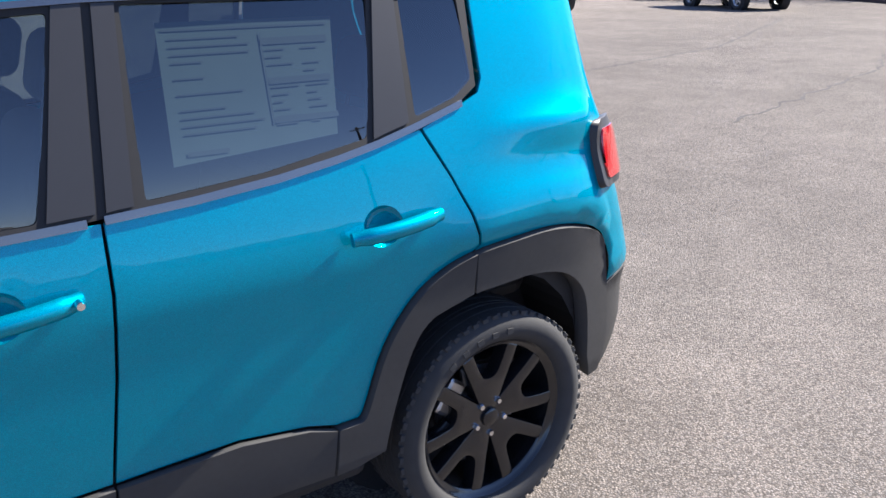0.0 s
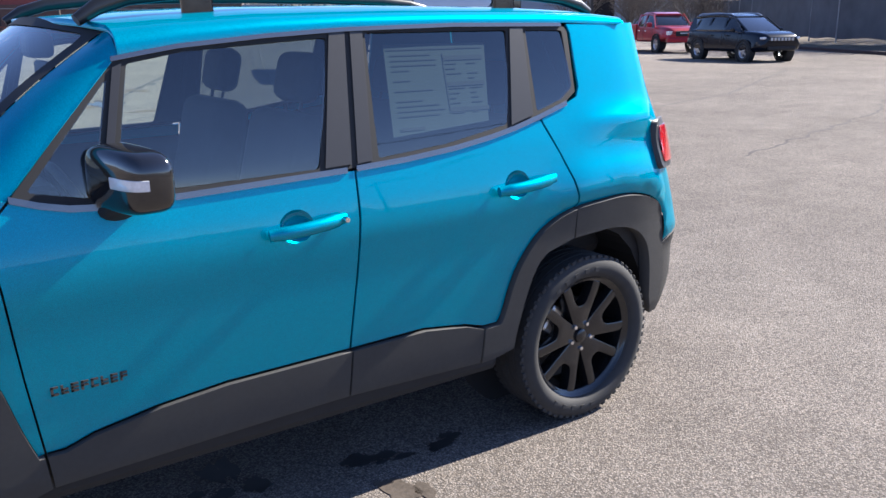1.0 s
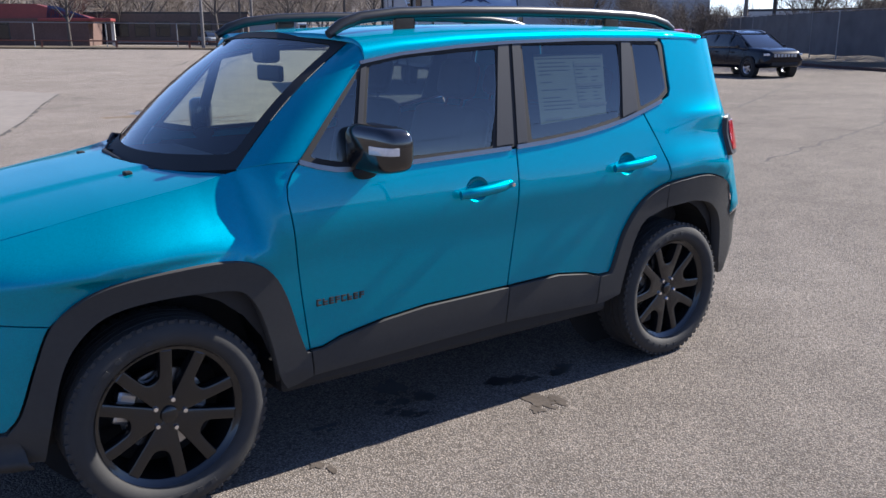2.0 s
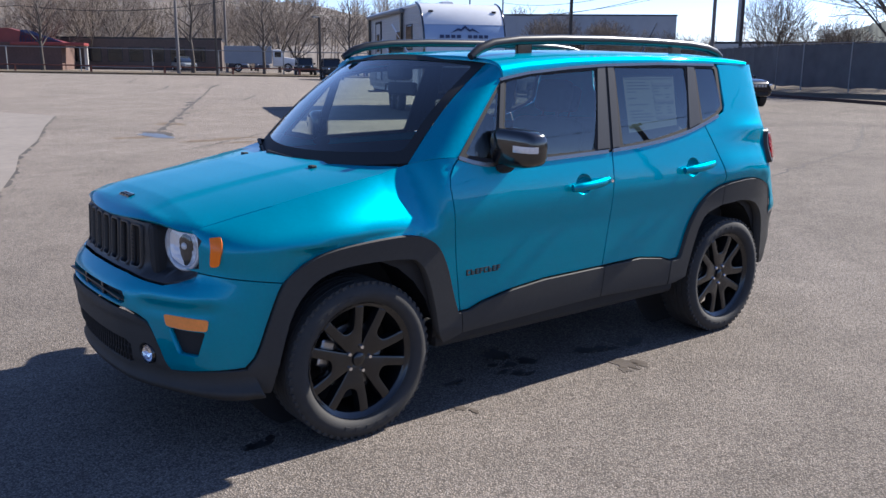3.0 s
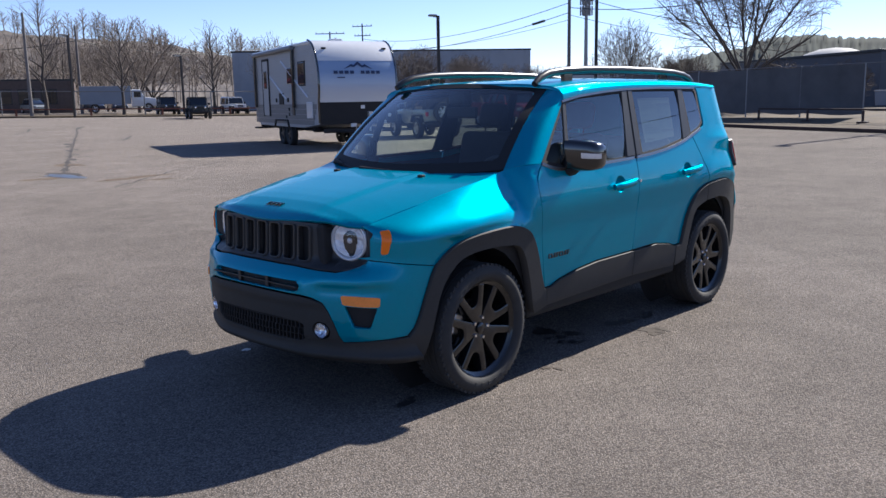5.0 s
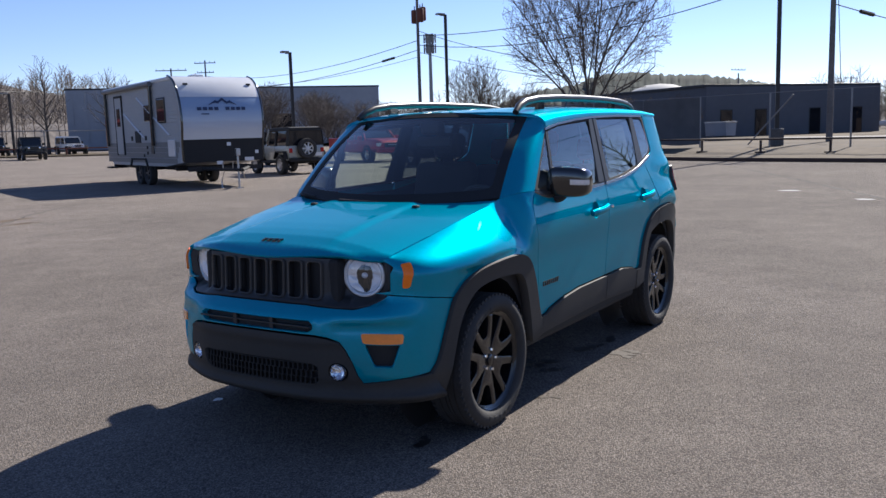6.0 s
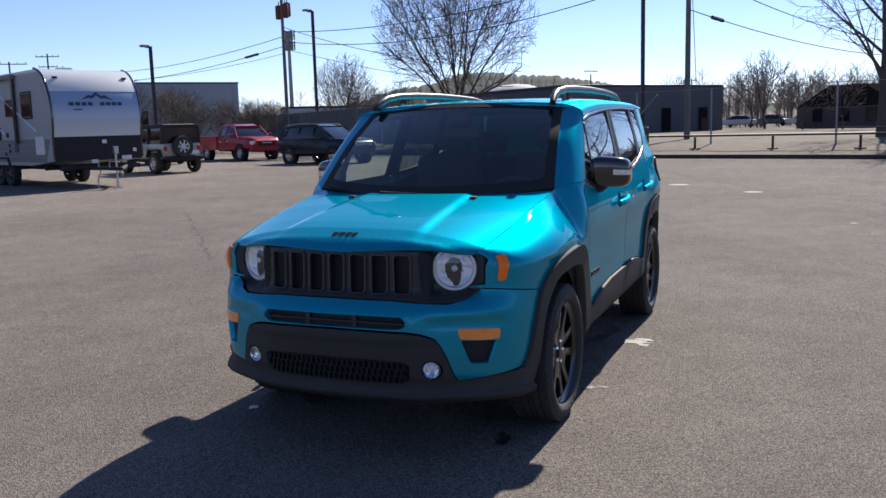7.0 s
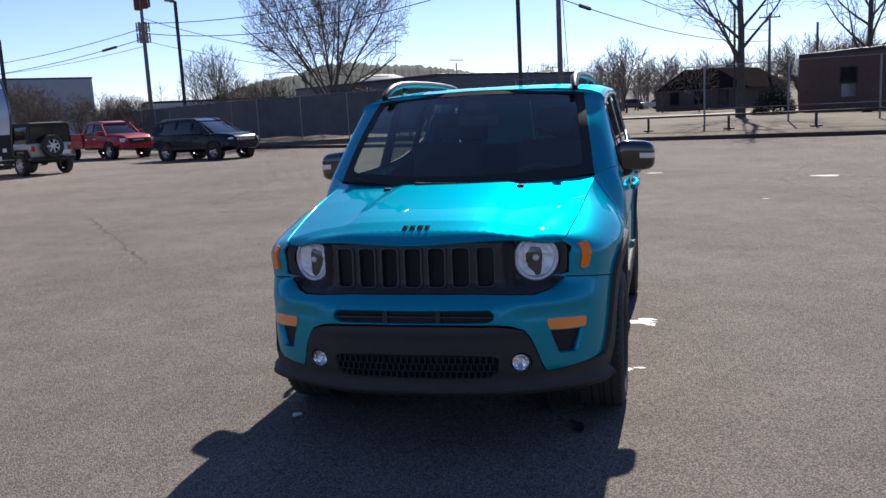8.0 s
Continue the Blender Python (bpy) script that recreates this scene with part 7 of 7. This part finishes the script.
t4 = tree("bare_tree", THICK, pose(24, 104, .8), "bare brown woodland tree past the far fence", BARK, SCRUB)
for k in range(34):
    a = radians(rngt.uniform(43, 96))
    d = rngt.uniform(100, 150)
    x, y = -3 + d * math.cos(a), -3 + d * math.sin(a)
    if 60 < x < 100 and y < 105:
        continue
    o = copy_thing(t4, pose(x, y, .9, 0, 0, rngt.uniform(0, 360)))
    s = rngt.uniform(.75, 1.25)
    o.scale = (s * 1.15, s * 1.15, s)

# ---- wooded hills ----
WOODS = material("winter_woods", (.13, .112, .10), 1.0, grain=.55, scale=.7, detail=10)
PINES = material("far_pines", (.045, .058, .05), 1.0, grain=.5, scale=.10, detail=10)


def ridge(name, a0, a1, dist, heights, mat, label, seed, jag=1.4, depth=60):
    """A wooded ridge seen across the lot: an uneven crest over a slope."""
    b, rows, n = bmesh.new(), [], 420
    rng = random.Random(seed)
    for i in range(n + 1):
        t = i / n
        a = radians(a0 + (a1 - a0) * t)
        h = np.interp(t, np.linspace(0, 1, len(heights)), heights)
        h *= 1 + .10 * noise.noise((t * 9, seed, 0))
        col = []
        for j, (f, dd) in enumerate(((0, -depth), (.2, -depth * .75), (.4, -depth * .55), (.58, -depth * .38), (.74, -depth * .24), (.88, -depth * .1), (1.0, 0), (.6, depth))):
            z = h * f + (jag * (noise.noise((t * 160, j * 3.1, seed)) + .6 * noise.noise((t * 420, j * 5.3, seed))) + jag * .2 * rng.uniform(-1, 1) if 0 < f else 0)
            r = dist + dd + 3 * noise.noise((t * 90, j * 2.2, seed + 4))
            col.append(b.verts.new((-3 + r * math.cos(a), -3 + r * math.sin(a), z + .3)))
        rows.append(col)
    for p, q in zip(rows, rows[1:]):
        for j in range(7):
            b.faces.new((p[j], p[j + 1], q[j + 1], q[j]))
    bmesh.ops.recalc_face_normals(b, faces=b.faces[:])
    return tagged(part(name, b, mat, smooth=80), label, "woods", kind="stuff")


def forest(name, a0, a1, d0, d1, count, tall, foot, mat, label, seed):
    """Many far bare trees in one mesh, standing at the height foot(angle, distance)."""
    rng, segs = random.Random(seed), []
    for _ in range(count):
        a, d, h = rng.uniform(a0, a1), rng.uniform(d0, d1), tall * rng.uniform(.6, 1.15)
        base = Vector((-3 + d * math.cos(radians(a)), -3 + d * math.sin(radians(a)), foot(a, d)))
        up = Vector((rng.gauss(0, .05), rng.gauss(0, .05), 1)).normalized()
        thin = d * .00022
        segs.append((base - up, base + up * h * .55, thin * 3.0, thin * 2, 4))
        segs.append((base + up * h * .55, base + up * h, thin * 2, thin * .7, 3))
        for k in range(18):
            f = .22 + .72 * (k + rng.random()) / 18
            t, w = 2.4 * k + rng.random(), radians(rng.uniform(28, 58))
            e = Vector((math.sin(w) * math.cos(t), math.sin(w) * math.sin(t), math.cos(w)))
            l = h * .42 * (1.08 - f) ** .6 * rng.uniform(.7, 1.2)
            p = base + up * h * f
            q = p + e * l
            segs.append((p, q, thin * 1.3, thin * .6, 3))
            for g in (.4, .7, .95):
                e2 = (e + Vector((rng.gauss(0, .6), rng.gauss(0, .6), rng.gauss(.25, .4)))).normalized()
                m = p.lerp(q, g)
                segs.append((m, m + e2 * l * rng.uniform(.3, .5), thin * .8, thin * .5, 3))
    return tagged(sticks(name, segs, mat), label, "woods", kind="stuff")


HILL = (6, 14, 24, 28.5, 30, 30, 28, 26, 24, 22)
ridge("far_woods", 40, 125, 190, (3, 4, 5, 6, 7, 7, 7, 7, 6, 6), WOODS, "brown leafless woodland past the far fence", 2.0, .8, 45)
ridge("far_hill", 42, 130, 340, HILL, WOODS, "wooded hillside in the distance", 5.0, .7, 90)
ridge("far_pine_hill", 6, 36, 420, (6, 14, 20, 24, 26, 25, 20, 12, 6, 3), PINES, "dark pine-covered hill on the horizon", 7.0, 1.0, 80)
ridge("far_pine_hill", -60, 10, 520, (14, 15, 14, 15, 14, 13, 12, 10, 9, 8), PINES, "low blue-green hill on the horizon", 9.0, .8, 80)
ridge("far_woods", -75, 8, 150, (5, 6, 5, 5.5, 5, 4, 3.5, 3, 2.5, 2), WOODS, "brown leafless woodland past the verge", 11.0, .7, 25)
ridge("far_woods", 12, 45, 170, (2, 3, 3, 3.5, 4, 4, 4, 5, 4, 3), WOODS, "brown leafless woodland behind the fence", 13.0, .7, 25)
ridge("far_woods", 120, 290, 160, (9, 9, 8, 8, 9, 9, 8, 8, 8, 7), WOODS, "leafless woodland ringing the lot", 15.0, 1.5, 40)


def hill_foot(a, d):
    h = np.interp((a - 42) / 88, np.linspace(0, 1, 10), HILL)
    return float(h * np.interp(d - 340, (-90, -67, -50, -34, -22, -9, 0), (0, .2, .4, .58, .74, .88, 1)))


forest("hill_trees", 44, 100, 255, 342, 430, 11, hill_foot, SCRUB, "bare grey-brown trees covering the hillside", 3)
forest("woodland_trees", 46, 98, 130, 175, 150, 9, lambda a, d: 1.0 + max(0, d - 150) * .15, SCRUB, "bare woodland trees past the far fence", 4)
forest("woodland_trees", -16, 9, 98, 150, 260, 6.5, lambda a, d: .4, SCRUB, "bare woodland trees past the verge", 5)
forest("woodland_trees", 12, 46, 120, 168, 100, 6, lambda a, d: .4, SCRUB, "bare woodland trees behind the fence", 6)

# ---- buildings ----
BRICK = material("dark_red_brick", (.115, .068, .056), .9, grain=.3, scale=5, bump=.4, bump_scale=40)
DARK_WALL = material("charcoal_wall", (.105, .112, .126), .8, grain=.12, scale=1.5)
PALE_WALL = material("pale_metal_wall", (.24, .27, .31), .6, grain=.10, scale=1.0)
CREAM = material("cream_wall", (.50, .49, .46), .8, grain=.08, scale=2)
RED_ROOF = material("red_metal_roof", (.22, .035, .03), .5, grain=.15, scale=3)
BLUE_ROOF = material("blue_roof", (.03, .05, .14), .5, grain=.1, scale=3)
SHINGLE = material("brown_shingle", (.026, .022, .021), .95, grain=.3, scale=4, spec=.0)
TAN = material("brown_brick", (.10, .076, .066), .9, grain=.25, scale=3)


def building(label, x0, y0, x1, y1, depth, z, h, wall, roof, openings=(), ribs=0, name="building", gable=0.0):
    """A block on the front line from (x0, y0) to (x1, y1), going back by depth. openings: (along, width, foot, height)."""
    L = math.hypot(x1 - x0, y1 - y0)
    t = thing(name, label, "building", m=pose(x0, y0, z, 0, 0, math.degrees(math.atan2(y1 - y0, x1 - x0))))
    part("wall", box(bmesh.new(), 0, L, 0, depth, -.5, h, .02), wall, t)
    if gable:
        b = bmesh.new()
        prism(b, [(-.4, h - .05), (L + .4, h - .05), (L * .68, h + gable), (L * .32, h + gable)], -.4, depth + .4)
        part("roof", b, roof, t)
    else:
        part("roof", box(bmesh.new(), -.12, L + .12, -.12, depth + .12, h, h + .22, .02), roof, t)
    for a, w, f, k in openings:
        win = part("window", box(bmesh.new(), a, a + w, -.05, .05, f, f + k), DARK_GLASS, t)
        part("frame", box(bmesh.new(), a - .08, a + w + .08, -.035, .03, f - .08, f + k + .08), GRILLE, win)
    for k in range(ribs):
        x = (k + .5) * L / ribs
        part("wall_rib", box(bmesh.new(), x - .04, x + .04, -.05, .0, 0, h), wall, t)
    return t


# the walls are given so that the front faces the lot
building("long charcoal flat-roofed building past the fence", 83.9, 5.76, 68.6, 17.2, -25, .4, 4.15, DARK_WALL, GRILLE, ((2.2, 1.1, 0, 2.2), (7.0, 1.1, 0, 2.2), (12.9, 1.1, 0, 2.2), (16.5, 1.1, 0, 2.2)))
brick_house = building("dark red brick flat-roofed building past the verge", 40.5, -15.4, 50.1, -9.1, -14, .4, 3.1, BRICK, GRILLE, ((7.15, 1.08, 1.55, .8),))
blind = part("window", box(bmesh.new(), 7.2, 8.18, -.06, .0, .78, 1.5), material("drawn_blind", (.42, .38, .38), .8, grain=.1, scale=8), brick_house)
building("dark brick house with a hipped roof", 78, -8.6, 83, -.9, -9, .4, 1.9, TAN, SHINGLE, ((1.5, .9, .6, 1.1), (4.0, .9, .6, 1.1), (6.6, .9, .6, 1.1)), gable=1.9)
building("long pale blue-grey metal warehouse", 93, 69.3, 62, 95, -40, 1.0, 7.0, PALE_WALL, GRILLE, ((12, 3, 0, 3.5), (24, 3, 0, 3.5)), 24)
building("low cream shed behind the scrub", 78, 36, 70, 47, -8, .4, 3.3, CREAM, GRILLE, ((2, 2, 0, 2.4), (7, 1, 1, 1)))
building("low white building on the horizon", 175, 42, 160, 62, -20, .4, 6.5, CREAM, CREAM, ((4, 2, 1, 2), (12, 2, 1, 2)))
building("brown brick school-like building past the far fence", 42, 98, 22.5, 107, -14, .8, 3.6, TAN, GRILLE, tuple((2 + 2.4 * k, 1.6, 1.0, 1.6) for k in range(7)))
pav = building("brick pavilion with a red and blue metal roof", 23, 96.5, 8, 103, -9, .8, 2.9, BRICK, RED_ROOF, ((8, 2, .6, 1.8), (11, 1.5, .2, 2.2)), gable=1.5)
part("porch_roof", box(bmesh.new(), -2.4, 5, -3.2, .2, 2.6, 2.9, .04), RED_ROOF, pav)
part("roof_face", prism(bmesh.new(), [(-.2, 2.95), (4.2, 2.95), (4.0, 4.2), (3.2, 4.2)], -.45, -.40), BLUE_ROOF, pav)
for x in (-2.1, .8, 4.6):
    part("porch_column", box(bmesh.new(), x - .18, x + .18, -3.0, -2.6, -.2, 2.65, .02), BRICK if x > 0 else CREAM, pav)
# pale skip and dome
skip = thing("waste_skip", "small pale blue waste skip behind the fence", "waste skip", m=pose(54.5, 12.3, .4, 0, 0, 70))
part("bin", hull(bmesh.new(), [(-.8, .5, .6, .3, 1.15, .03), (.8, .5, .6, .3, 1.15, .03)]), PALE_WALL, skip)
part("lid", box(bmesh.new(), -.85, .85, -.62, .62, 1.15, 1.24, .02), CREAM, skip)
dome = thing("dome_roof", "pale domed roof on the horizon", "building", m=pose(185, 60, 6.5))
b = bmesh.new()
lathe(b, [(0, 4.2), (3, 3.9), (6, 2.9), (8, 1.2), (8.4, 0), (8.4, -7)], 28, None, "z")
part("dome", b, CREAM, dome, smooth=60)
# white box truck at the far edge
bt = thing("box_truck", "white box truck parked past the far edge", "truck", m=pose(41.5, 83.5, .7, 0, 0, -25))
part("cargo_box", box(bmesh.new(), -5, 0, -1.2, 1.2, .9, 2.75, .03), PALE_WALL, bt)
b = bmesh.new()
hull(b, [(.1, 1.0, .9, .6, 2.4, .1), (1.0, 1.0, .9, .6, 2.4, .1), (1.3, 1.0, .95, .6, 1.6, .08), (2.5, .95, .9, .6, 1.45, .1)])
part("cab", b, CAR_WHITE, bt, smooth=40)
part("cab_window", box(bmesh.new(), .3, 1.0, -1.02, 1.02, 1.6, 2.2, .03), DARK_GLASS, bt)
for x in (1.7, -3.6):
    for s in (-1, 1):
        road_wheel(bt, x, s * .95, .48, .28, SILVER, 5)
# clipped bush by the brick building
BUSH = material("dark_evergreen", (.025, .035, .022), .9, grain=.5, scale=6)
rngb = random.Random(6)
bush = thing("evergreen_bush", "dark clipped evergreen bush by the brick building", "bush", m=pose(47.2, -7.4, .4))
bush.scale = (.7, .62, 1.05)
segs = []
for k in range(1500):
    d = Vector((rngb.gauss(0, 1), rngb.gauss(0, 1), abs(rngb.gauss(0, 1)))).normalized()
    p = Vector((d.x * 1.3, d.y * 1.9, d.z * 1.5)) * rngb.uniform(.55, 1.0)
    e = (d + Vector((rngb.uniform(-1, 1), rngb.uniform(-1, 1), rngb.uniform(-1, 1))) * .8).normalized()
    segs.append((p, p + e * .22, .05, .01, 3))
sticks("foliage", segs, BUSH, bush)
part("stem", tube(bmesh.new(), [(0, 0, -.2), (0, 0, 1.0)], .09, 8), BARK, bush)
